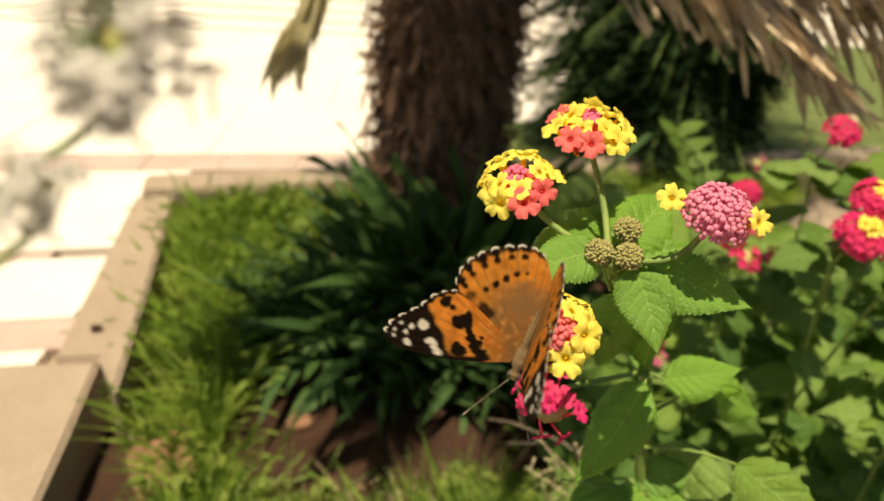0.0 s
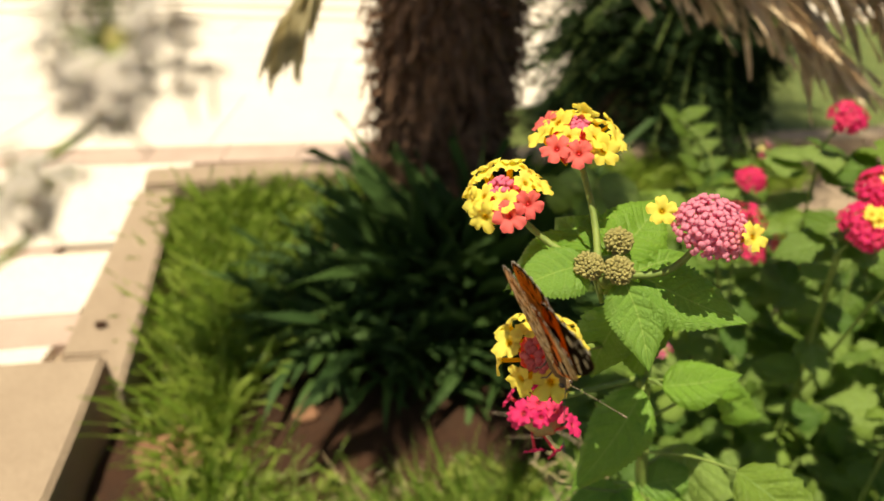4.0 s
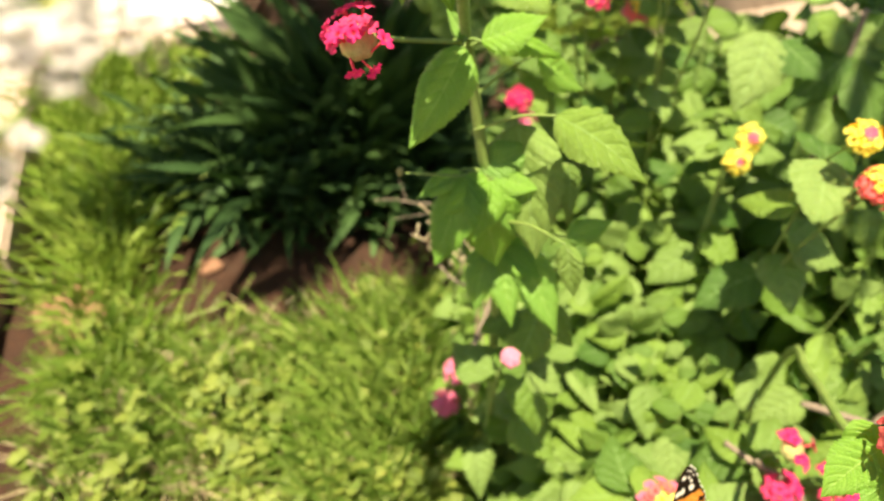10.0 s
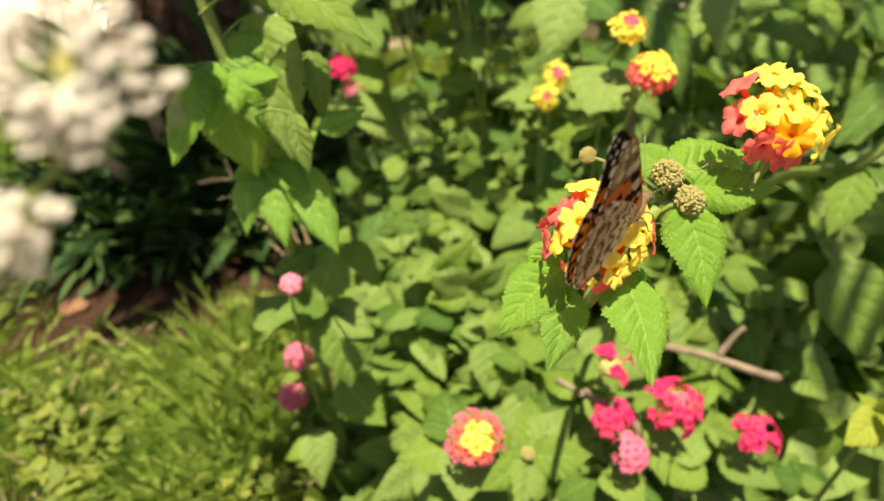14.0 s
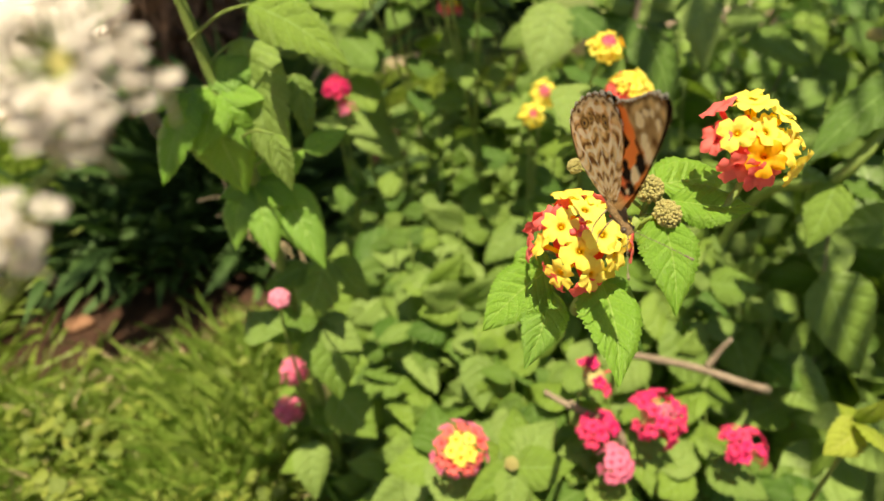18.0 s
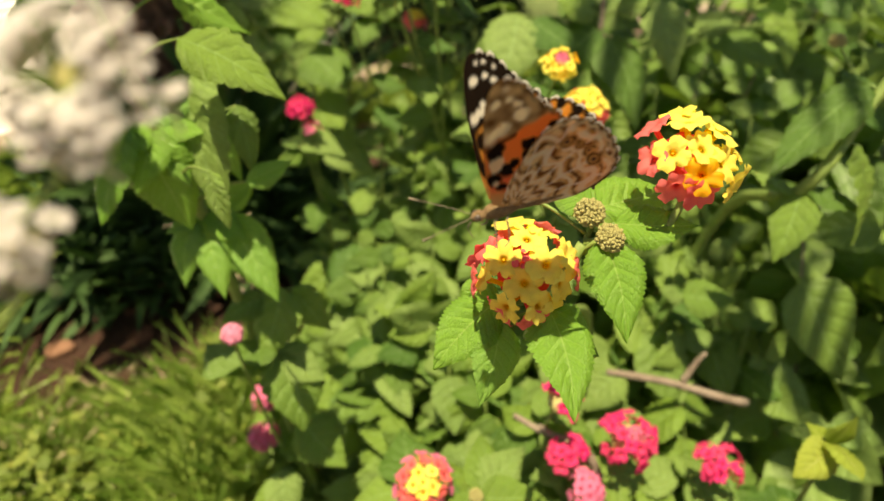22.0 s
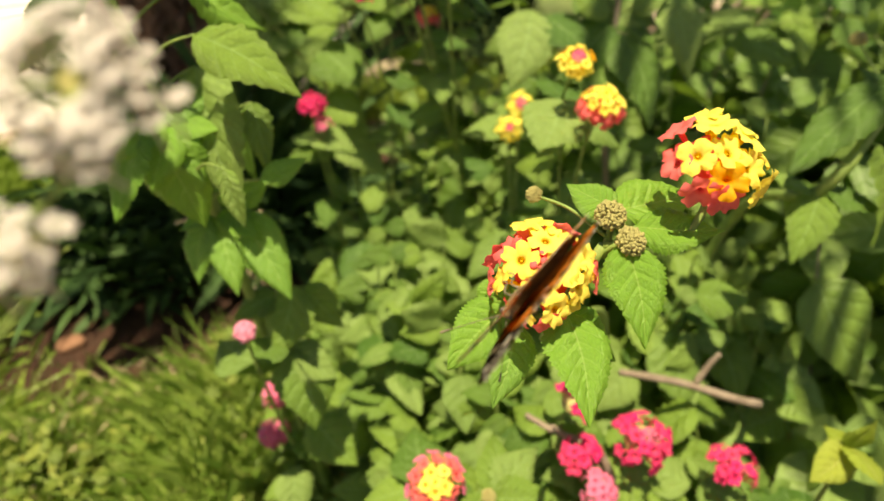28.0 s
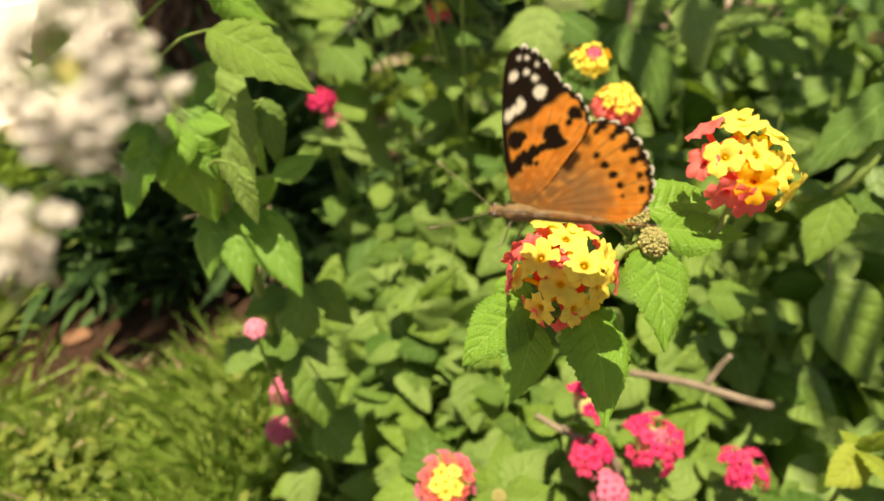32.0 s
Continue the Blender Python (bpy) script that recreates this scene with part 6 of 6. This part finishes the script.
def thin_shoots():
    """Slender young shoots and dry weed tops at the edge of the thicket."""
    th = thing("young_shoot", (0.34, 0.70, 0.0), "slender young shoot with paired narrow leaves", "shrub", "lantana plants")
    top, low = (0.3331, 0.7659, 0.5286), (0.3737, 0.7160, 0.4469)
    stem(th, [(0.34, 0.70, 0.0), low, top], 0.0018, 0.0008)
    for k in range(6):
        p = Vector(low).lerp(Vector(top), k / 5.2)
        for s in (-1, 1):
            leaf(th, p, p + Vector((s * 0.026 + 0.004, -0.006, 0.020)), 0.7, (0, -0.8, 0.6), k, SHRUB_MESHES)
    rng = random.Random(61)
    for i, (a, b) in enumerate((((0.1934, 0.4035, 0.2823), (0.1378, 0.4411, 0.3242)), ((0.1973, 0.3985, 0.2954), (0.1534, 0.4480, 0.3427)), ((0.1934, 0.4035, 0.3034), (0.1770, 0.4483, 0.3489)))):
        root = (a[0] + 0.01, a[1] + 0.02, 0.0)
        w = thing("dry_weed", root, "thin dry weed stalk with small pale seed heads", "weed", "dry weeds")
        stem(w, [root, a, b], 0.0011, 0.0005, STRAW)
        for k in range(9):
            p = Vector(a).lerp(Vector(b), 0.25 + 0.085 * k)
            q = p + Vector((rng.uniform(-0.014, 0.014), rng.uniform(-0.01, 0.01), rng.uniform(0.004, 0.016)))
            stem(w, [p, p.lerp(q, 0.5) + Vector((0, 0, 0.002)), q], 0.0005, 0.0010, STRAW, "seed_head")


thin_shoots()
build_thicket()
flowering_sprigs()
branches()

# ---- weeds, grass and straw ----


def weeds():
    rng = random.Random(5)
    leafs = [leaf_shape(2, 4, 0.42, 0, 0.2, b, 0, 0.8, 1, i) for i, b in enumerate((0.1, 0.3, -0.1))]
    th = tagged(new("groundcover_weeds"), "low yellow-green weeds with small round leaves in full sun", "weeds", kind="stuff")
    PLACE[th.name] = Matrix()
    pile, stalks = Pile(), Pile()
    stalk = leaf_shape(1, 3, 0.03, 0, 0.2, 0.1, 0)
    for k in range(4000):
        x, y = rng.uniform(-0.36, 0.30), rng.uniform(0.02, 0.80)
        if x < kerb_line(y) + (0.10 if y < 0.78 else 0.02) or (y > 0.66 and -0.2 < x < 0.2) or rng.random() < max(0, (y - 0.45) * 2.2) or rng.random() < max(0, (x - 0.12) * 4):
            continue
        if noise.noise((x * 13, y * 13, 6)) < 0.0 or rng.random() < (y - 0.36) * 2.5:
            continue
        base = Vector((x, y, lumpy(x, y)))
        h = rng.uniform(0.025, 0.10)
        top = base + Vector((rng.uniform(-0.02, 0.02), rng.uniform(-0.02, 0.02), h))
        m, s = frame_along(base, top, (0, -1, 0.2))
        stalks.add(stalk, m @ Matrix.Scale(s, 4))
        for j in range(rng.randint(4, 8)):
            p = base.lerp(top, 1 - 0.16 * j * rng.random())
            a = rng.uniform(0, 6.28)
            tip = p + Vector((math.cos(a), math.sin(a), rng.uniform(-0.1, 0.6))).normalized() * rng.uniform(0.009, 0.022)
            m, s = frame_along(p, tip, (rng.uniform(-0.4, 0.4), rng.uniform(-0.5, 0.3), 1))
            pile.add(rng.choice(leafs), m @ Matrix.Scale(s, 4))
    a = put("weed_leaves", pile.mesh("weed_leaves", LEAF_WEED), th)
    b = put("weed_stalks", stalks.mesh("weed_stalks", STEM), th)
    for o in (a, b):
        tagged(o, kind="stuff")


def grass(name, spots, blades, length, label, seed, mat, width=0.018):
    """Tufts of arching blades: (x, y, spread)."""
    rng = random.Random(seed)
    pile = Pile()
    shapes = [leaf_shape(1, 6, width, 0, 0.5, b, 0, 0.45, 1, i) for i, b in enumerate((0.15, 0.35, 0.6))]
    for x0, y0, sp in spots:
        for k in range(blades):
            x, y = rng.gauss(x0, sp), rng.gauss(y0, sp)
            if x < kerb_line(y) + (0.09 if y < 0.78 else 0.005) or y > 1.385 + 0.273 * (x + 0.575) or (y > 0.645 and -0.235 < x < 0.26 and y < 1.2) or math.hypot(x + 0.277, y - 0.635) < 0.042 or math.hypot(x - 0.150, y - 0.335) < 0.05:
                continue
            base = Vector((x, y, lumpy(x, y) - 0.003))
            a = rng.uniform(0, 6.28)
            tilt = rng.uniform(0.05, 0.75)
            ln = length * rng.uniform(0.45, 1.15)
            tip = base + Vector((math.cos(a) * tilt, math.sin(a) * tilt, 1)).normalized() * ln
            m, s = frame_along(base, tip, Vector((-math.cos(a), -math.sin(a), 0.4)))
            pile.add(rng.choice(shapes), m @ Matrix.Scale(s, 4))
    ob = put(name, pile.mesh(name, mat), None)
    tagged(ob, label, "grass", kind="stuff")


def build_grass():
    rng = random.Random(3)
    weeds()
    edge = [(kerb_line(y) + rng.uniform(0.04, 0.21), y, 0.03) for y in [0.60 + 0.016 * i for i in range(52)]]
    grass("kerb_grass", edge, 95, 0.135, "lush green grass growing along the kerb", 1, GRASS, 0.015)
    back = [(-0.5 + 0.05 * i, 1.35 + 0.0136 * i, 0.03) for i in range(34)]
    grass("back_grass", back, 80, 0.14, "grass at the far end of the bed", 2, GRASS, 0.018)
    mid = [(rng.uniform(-0.30, 0.24), rng.uniform(0.42, 0.62), 0.03) for _ in range(66)]
    mid += [(rng.uniform(-0.31, -0.20), rng.uniform(0.52, 0.70), 0.03) for _ in range(16)]
    grass("bed_grass", mid, 70, 0.095, "fine green grass in the middle of the bed", 3, GRASS_FINE, 0.014)
    tuft = [(rng.uniform(0.05, 0.22), rng.uniform(0.28, 0.60), 0.025) for _ in range(26)]
    grass("tall_grass", tuft, 90, 0.13, "tall fine grass blades beside the lantana", 4, GRASS_FINE, 0.013)
    dry = [(rng.uniform(-0.32, 0.25), rng.uniform(0.05, 0.65), 0.05) for _ in range(80)]
    grass("dry_straw", dry, 34, 0.085, "dry straw-coloured stems between the weeds", 6, STRAW, 0.012)


build_grass()


def stone_at(at, size, label, seed):
    bm = bmesh.new()
    bmesh.ops.create_icosphere(bm, subdivisions=3, radius=1)
    for v in bm.verts:
        v.co = Vector((math.copysign(abs(v.co.x) ** 0.6, v.co.x) * size[0], math.copysign(abs(v.co.y) ** 0.6, v.co.y) * size[1], v.co.z * size[2]))
        v.co *= 1 + 0.14 * noise.noise(v.co * 40 + Vector((seed, 0, 0)))
    me = bpy.data.meshes.new("stone")
    bm.to_mesh(me)
    bm.free()
    me.materials.append(ROCK)
    ob = put("stone", me, None, Matrix.Translation(at) @ Matrix.Rotation(0.5, 4, "Z"))
    tagged(ob, label, "stone", "stones in the bed")


stone_at((-0.290, 0.690, 0.026), (0.044, 0.055, 0.036), "flat pinkish broken stone lying in the grass", 1)
stone_at((-0.125, 0.807, 0.004), (0.020, 0.016, 0.008), "small orange-brown stone on the bare soil", 2)


def kerb_mark():
    ob = put("clod", tube("clod", [(0, 0, 0), (0.004, 0.003, 0.004), (0.010, 0.004, 0.0005)], 0.005, 0.006, SOIL, 9, (0, 0, 0), 0.2, 5), None, Matrix.Translation((-0.457, 0.886, 0.105)))
    tagged(ob, "small dark clod of earth on the kerb", "clod")


kerb_mark()

# ---- what moves ----
# seconds, place in metres, turn in degrees, lift of the right and of the left wings
FLIGHT = [
    (0.0, 0.0531, 0.1851, 0.6501, -76, -8, 161, 11, 81),
    (0.3, 0.0530, 0.1838, 0.6518, -75, -8, 163, 9, 83),
    (0.6, 0.0531, 0.1869, 0.6510, -65, -3, 157, 9, 85),
    (1.0, 0.0537, 0.1878, 0.6493, -57, -0, 159, 69, 81),
    (1.3, 0.0584, 0.1807, 0.6533, -62, 13, 147, 10, 67),
    (1.6, 0.0581, 0.1852, 0.6516, -60, 8, 156, 13, 71),
    (2.0, 0.0590, 0.1913, 0.6518, -45, 20, 165, 89, 89),
    (2.4, 0.0614, 0.1870, 0.6574, -26, 6, -179, 56, 85),
    (2.7, 0.0620, 0.1801, 0.6512, -43, 27, -157, 86, 86),
    (3.0, 0.0656, 0.1874, 0.6542, -45, 21, -164, 82, 89),
    (3.3, 0.0668, 0.1763, 0.6537, -40, 19, -158, 86, 86),
    (3.5, 0.0639, 0.1877, 0.6527, -48, 23, -154, 86, 86),
    (5.5, 0.0650, 0.1945, 0.6396, -67, 21, 145, 85, 86),
    (6.0, 0.0582, 0.1757, 0.6503, -73, 9, 159, 77, 86),
    (6.3, 0.0579, 0.1810, 0.6479, -63, 12, 159, 76, 86),
    (6.5, 0.0677, 0.1841, 0.6480, -46, 39, -162, 81, 73),
    (6.8, 0.0709, 0.1785, 0.6406, -16, 45, -115, 60, 56),
    (7.0, 0.0767, 0.1843, 0.6436, -1, 39, -96, 55, 66),
    (7.1, 0.0947, 0.1746, 0.6708, 51, 26, -43, 73, 75),
    (7.25, 0.2347, 0.1546, 0.6108, 51, 26, -43, 60, 60),
    (7.6, 0.4200, 0.0000, 0.6200, 51, 26, -43, 20, 20),
    (8.3, 0.6200, -0.2200, 0.5500, 0, -0, -60, 30, 30),
    (8.65, 0.6000, -0.2000, 0.5000, 0, -0, 0, 30, 30),
    (9.0, 0.5500, -0.1500, 0.4500, 0, -0, 60, 30, 30),
    (9.6, 0.2019, 0.1052, 0.4036, 32, -29, 66, 24, 45),
    (10.0, 0.2019, 0.1052, 0.3996, 32, -29, 66, 24, 45),
    (10.2, 0.2143, 0.1281, 0.3955, 22, -34, 50, 28, 47),
    (10.6, 0.2166, 0.1301, 0.3774, 17, -30, 62, 33, 54),
    (11.0, 0.2217, 0.1286, 0.3537, 5, -28, 63, 44, 57),
    (11.2, 0.2285, 0.1292, 0.3449, 16, -29, 63, 14, 41),
    (11.4, 0.1862, 0.1349, 0.3661, 73, 16, 23, 5, 15),
    (11.6, 0.1388, 0.1688, 0.4360, 47, 5, -11, 70, 72),
    (12.0, 0.2330, 0.0523, 0.5249, 26, 18, -47, 15, 10),
    (12.2, 0.2341, 0.0516, 0.5216, 17, 11, -47, 11, 10),
    (12.4, 0.2364, 0.0542, 0.5150, 45, -1, -11, 7, 8),
    (12.6, 0.2412, 0.0541, 0.5081, 35, -4, -22, 20, 19),
    (12.8, 0.2374, 0.0500, 0.5128, 43, -14, -32, 33, 30),
    (13.0, 0.2385, 0.0467, 0.5141, 48, -15, -40, 32, 27),
    (13.2, 0.2528, 0.0595, 0.4988, 58, -11, -28, 63, 53),
    (13.4, 0.2405, 0.0399, 0.5197, 39, 16, -22, -7, -6),
    (13.6, 0.2390, 0.0440, 0.5193, 54, 29, -11, -5, -5),
    (13.8, 0.2393, 0.0397, 0.5192, 77, 31, -10, -9, -9),
    (14.0, 0.2508, 0.0512, 0.5091, 29, 8, -58, 89, 85),
    (14.5, 0.2539, 0.0500, 0.5096, 28, 10, -63, 89, 85),
    (16.5, 0.2500, 0.0335, 0.5279, 6, 13, -122, 82, 59),
    (17.0, 0.2483, 0.0447, 0.5225, 5, 8, -137, 86, 86),
    (17.3, 0.2463, 0.0361, 0.5284, -25, -12, 176, 61, 81),
    (17.6, 0.2534, 0.0451, 0.5253, -33, -3, 172, 85, 85),
    (18.0, 0.2553, 0.0411, 0.5218, -31, 4, -176, 88, 89),
    (18.5, 0.2549, 0.0391, 0.5239, -41, -4, 175, 89, 89),
    (19.0, 0.2593, 0.0431, 0.5200, -45, -6, 175, 89, 89),
    (19.3, 0.2572, 0.0402, 0.5317, -66, -13, 165, 87, 87),
    (19.6, 0.2523, 0.0398, 0.5338, -20, -7, 144, 49, 40),
    (20.0, 0.2618, 0.0507, 0.5244, -39, -6, 130, 89, 89),
    (20.5, 0.2625, 0.0496, 0.5294, -15, 0, 125, 86, 85),
    (21.0, 0.2604, 0.0506, 0.5319, -8, -5, 83, 71, 76),
    (21.5, 0.2636, 0.0596, 0.5245, -19, 0, 83, 86, 86),
    (22.0, 0.2557, 0.0459, 0.5345, -12, -5, 84, 76, 79),
    (22.5, 0.2548, 0.0537, 0.5268, -32, -10, 94, 86, 86),
    (23.0, 0.2532, 0.0487, 0.5246, -42, -8, 88, 86, 86),
    (23.5, 0.2469, 0.0453, 0.5279, -46, -18, 98, 86, 86),
    (24.0, 0.2525, 0.0401, 0.5238, -40, -2, 140, 89, 89),
    (24.5, 0.2559, 0.0462, 0.5176, -70, -3, 149, 81, 86),
    (25.0, 0.2600, 0.0419, 0.5176, -59, 7, 169, 75, 68),
    (25.2, 0.2622, 0.0412, 0.5169, -67, 11, 161, 84, 81),
    (25.5, 0.2631, 0.0411, 0.5163, -53, 6, 175, 87, 87),
    (27.5, 0.2528, 0.0402, 0.5191, -76, -30, 137, 55, 64),
    (27.8, 0.2507, 0.0341, 0.5169, -83, -27, 136, 84, 85.5),
    (28.0, 0.2492, 0.0346, 0.5203, -85, -31, 135, 84, 85.5),
    (28.3, 0.2482, 0.0370, 0.5186, -76, -35, 131, 84, 85.5),
    (28.6, 0.2503, 0.0416, 0.5190, -53, -28, 115, 87, 87),
    (29.0, 0.2456, 0.0424, 0.5264, -46, -36, 98, 84, 87),
    (29.3, 0.2481, 0.0451, 0.5246, -42, -34, 91, 86, 85),
    (29.6, 0.2526, 0.0508, 0.5214, -31, -31, 87, 86, 86),
    (30.0, 0.2517, 0.0503, 0.5290, -21, -28, 62, 69, 80),
    (30.4, 0.2480, 0.0460, 0.5291, -8, -20, 79, 51, 48),
    (30.7, 0.2527, 0.0561, 0.5227, -16, -0, 68, 55, 62),
    (31.0, 0.2493, 0.0434, 0.5351, 2, -5, 62, 74, 52),
    (31.2, 0.2475, 0.0398, 0.5359, -15, -17, 38, 84, 86),
    (31.4, 0.2433, 0.0371, 0.5359, -16, -14, 44, 84, 86),
    (31.6, 0.2462, 0.0440, 0.5321, -14, -13, 49, 68, 80),
    (31.8, 0.2489, 0.0482, 0.5349, 5, -31, 67, 51, 57),
    (32.0, 0.2483, 0.0484, 0.5342, 5, -27, 67, 49, 56),
]
# seconds and the turn in degrees by which the tall shoot bends in the wind
SWAY_A = [(0, 0.15, 0.04, -1.28), (0.5, 0.12, 0.09, -1.27), (1, 0.15, 0.07, -1.26), (1.5, 0.06, 0.01, -1.19), (2, 0.10, 0.01, -1.32), (2.5, 0.35, 0.13, -1.44), (3, 0.32, -0.03, -1.70), (3.5, 0.54, 0.05, -2.35), (5.5, -0.27, -0.44, 1.50), (6, -0.10, -0.23, 0.99), (6.5, -0.79, -0.11, 1.60), (7, -0.03, -0.61, 0.69), (7.5, -0.24, -0.64, 1.53), (8, -0.15, -0.20, 1.05), (8.5, -0.38, -0.46, 2.09), (9, -0.26, -0.42, 1.48)]
# the near shoot's turns, fitted so that it keeps its place in the camera's view
SWAY_R = [(10.5, -1.33, -1.65, -0.14), (11, 0.64, -2.34, -0.19), (11.5, 0.55, -1.21, -0.09), (12, 0.88, -1.49, -0.11), (13.5, 0.32, -2.51, 0.55), (14, 0.17, -2.47, 0.67), (14.5, 0.06, -1.87, 0.10), (16.5, 0.72, 1.22, -4.86), (17, 0.58, 0.59, -3.76), (17.5, 0.79, 0.27, -3.19), (18, 0.72, 0.37, -2.92), (18.5, 0.55, 0.21, -2.23), (19, 0.59, -0.03, -1.64), (19.5, 0.12, -0.54, 0.75), (20, -0.10, -0.64, 1.90), (20.5, -0.11, -0.61, 1.95), (21, -0.12, -0.66, 1.96), (21.5, -0.11, -0.48, 1.30), (22, -0.09, -0.06, 0.43), (22.5, -0.01, 0.10, -0.31), (23, -0.01, 0.03, -0.06), (23.5, -0.03, -0.05, 0.11), (24, 0.01, -0.10, 0.18), (24.5, -0.04, -0.03, 0.05), (25, 0.01, -0.03, 0.02), (25.5, -0.09, 0.02, 0.13), (27.5, -0.08, 0.16, -0.28), (28, 0.00, 0.38, -0.80), (28.5, -0.01, 0.41, -0.93), (29, 0.05, 0.42, -1.27), (29.5, 0.02, 0.39, -1.18), (30, -0.11, 0.18, -0.28), (30.5, -0.09, 0.25, -0.47), (31, -0.04, 0.44, -0.90), (31.5, -0.01, 0.56, -1.33), (32, -0.03, 0.98, -2.23)]
# seconds, and where the umbel sits before the eye: to the right, up, ahead, and its turn in degrees
UMBEL = [(0, -0.0560, 0.0345, 0.113, 0), (6, -0.0555, 0.0335, 0.113, 0), (8.5, -0.0555, 0.0345, 0.113, 0), (9, -0.0565, 0.036, 0.113, 0), (10, -0.066, 0.042, 0.113, 5), (11, -0.067, 0.041, 0.113, 9), (12, -0.0665, 0.0400, 0.113, 11), (13, -0.0685, 0.031, 0.113, 12),
         (14, -0.064, 0.030, 0.113, 12), (17, -0.065, 0.0305, 0.113, 12), (19, -0.064, 0.030, 0.113, 12), (23, -0.0635, 0.0275, 0.113, 12), (25, -0.063, 0.027, 0.113, 12), (28, -0.063, 0.027, 0.113, 12), (32, -0.063, 0.029, 0.113, 12)]


def between(rows, t):
    for a, b in zip(rows, rows[1:]):
        if a[0] <= t <= b[0]:
            k = (t - a[0]) / (b[0] - a[0])
            return [p + (q - p) * k for p, q in zip(a[1:], b[1:])]
    return list(rows[-1][1:])


def motions():
    walk(butterfly, [(t, pose(x, y, z, rx, ry, rz)) for t, x, y, z, rx, ry, rz, right, left in FLIGHT])
    for wing, side, kind in WINGS:
        lag = 2 if kind == "hindwing" else 0
        rows = []
        for row in FLIGHT:
            up = row[7 if side > 0 else 8]
            up += 3 * min(1.0, max(0.0, (up - 80) / 4))
            back = 16 * min(1.0, max(0.0, (up - 55) / 30)) if kind == "forewing" else 0
            rows.append((row[0], pose(side * 0.0012, 0, 0.001, 0, -side * (up - lag), 0) @ pose(0, 0, 0, 0, 0, -side * back)))
        walk(wing, rows)
    walk(plant_a, [(t, pose(*A_BASE, rx, ry, rz)) for t, rx, ry, rz in SWAY_A + [(10.5, 0, 0, 0), (32, 0, 0, 0)]])
    walk(plant_r, [(t, pose(*R_BASE, rx, ry, rz)) for t, rx, ry, rz in [(0, 0, 0, 0)] + SWAY_R])
    rows = []
    for t, eye, target, roll in PATH:
        x, y, ahead, turn = between(UMBEL, t)
        rows.append((t, look(eye, target, roll) @ pose(0.57 * x, 0.57 * y, -0.57 * ahead, 0, 0, turn)))
    walk(umbel, rows)


build_paving()
motions()
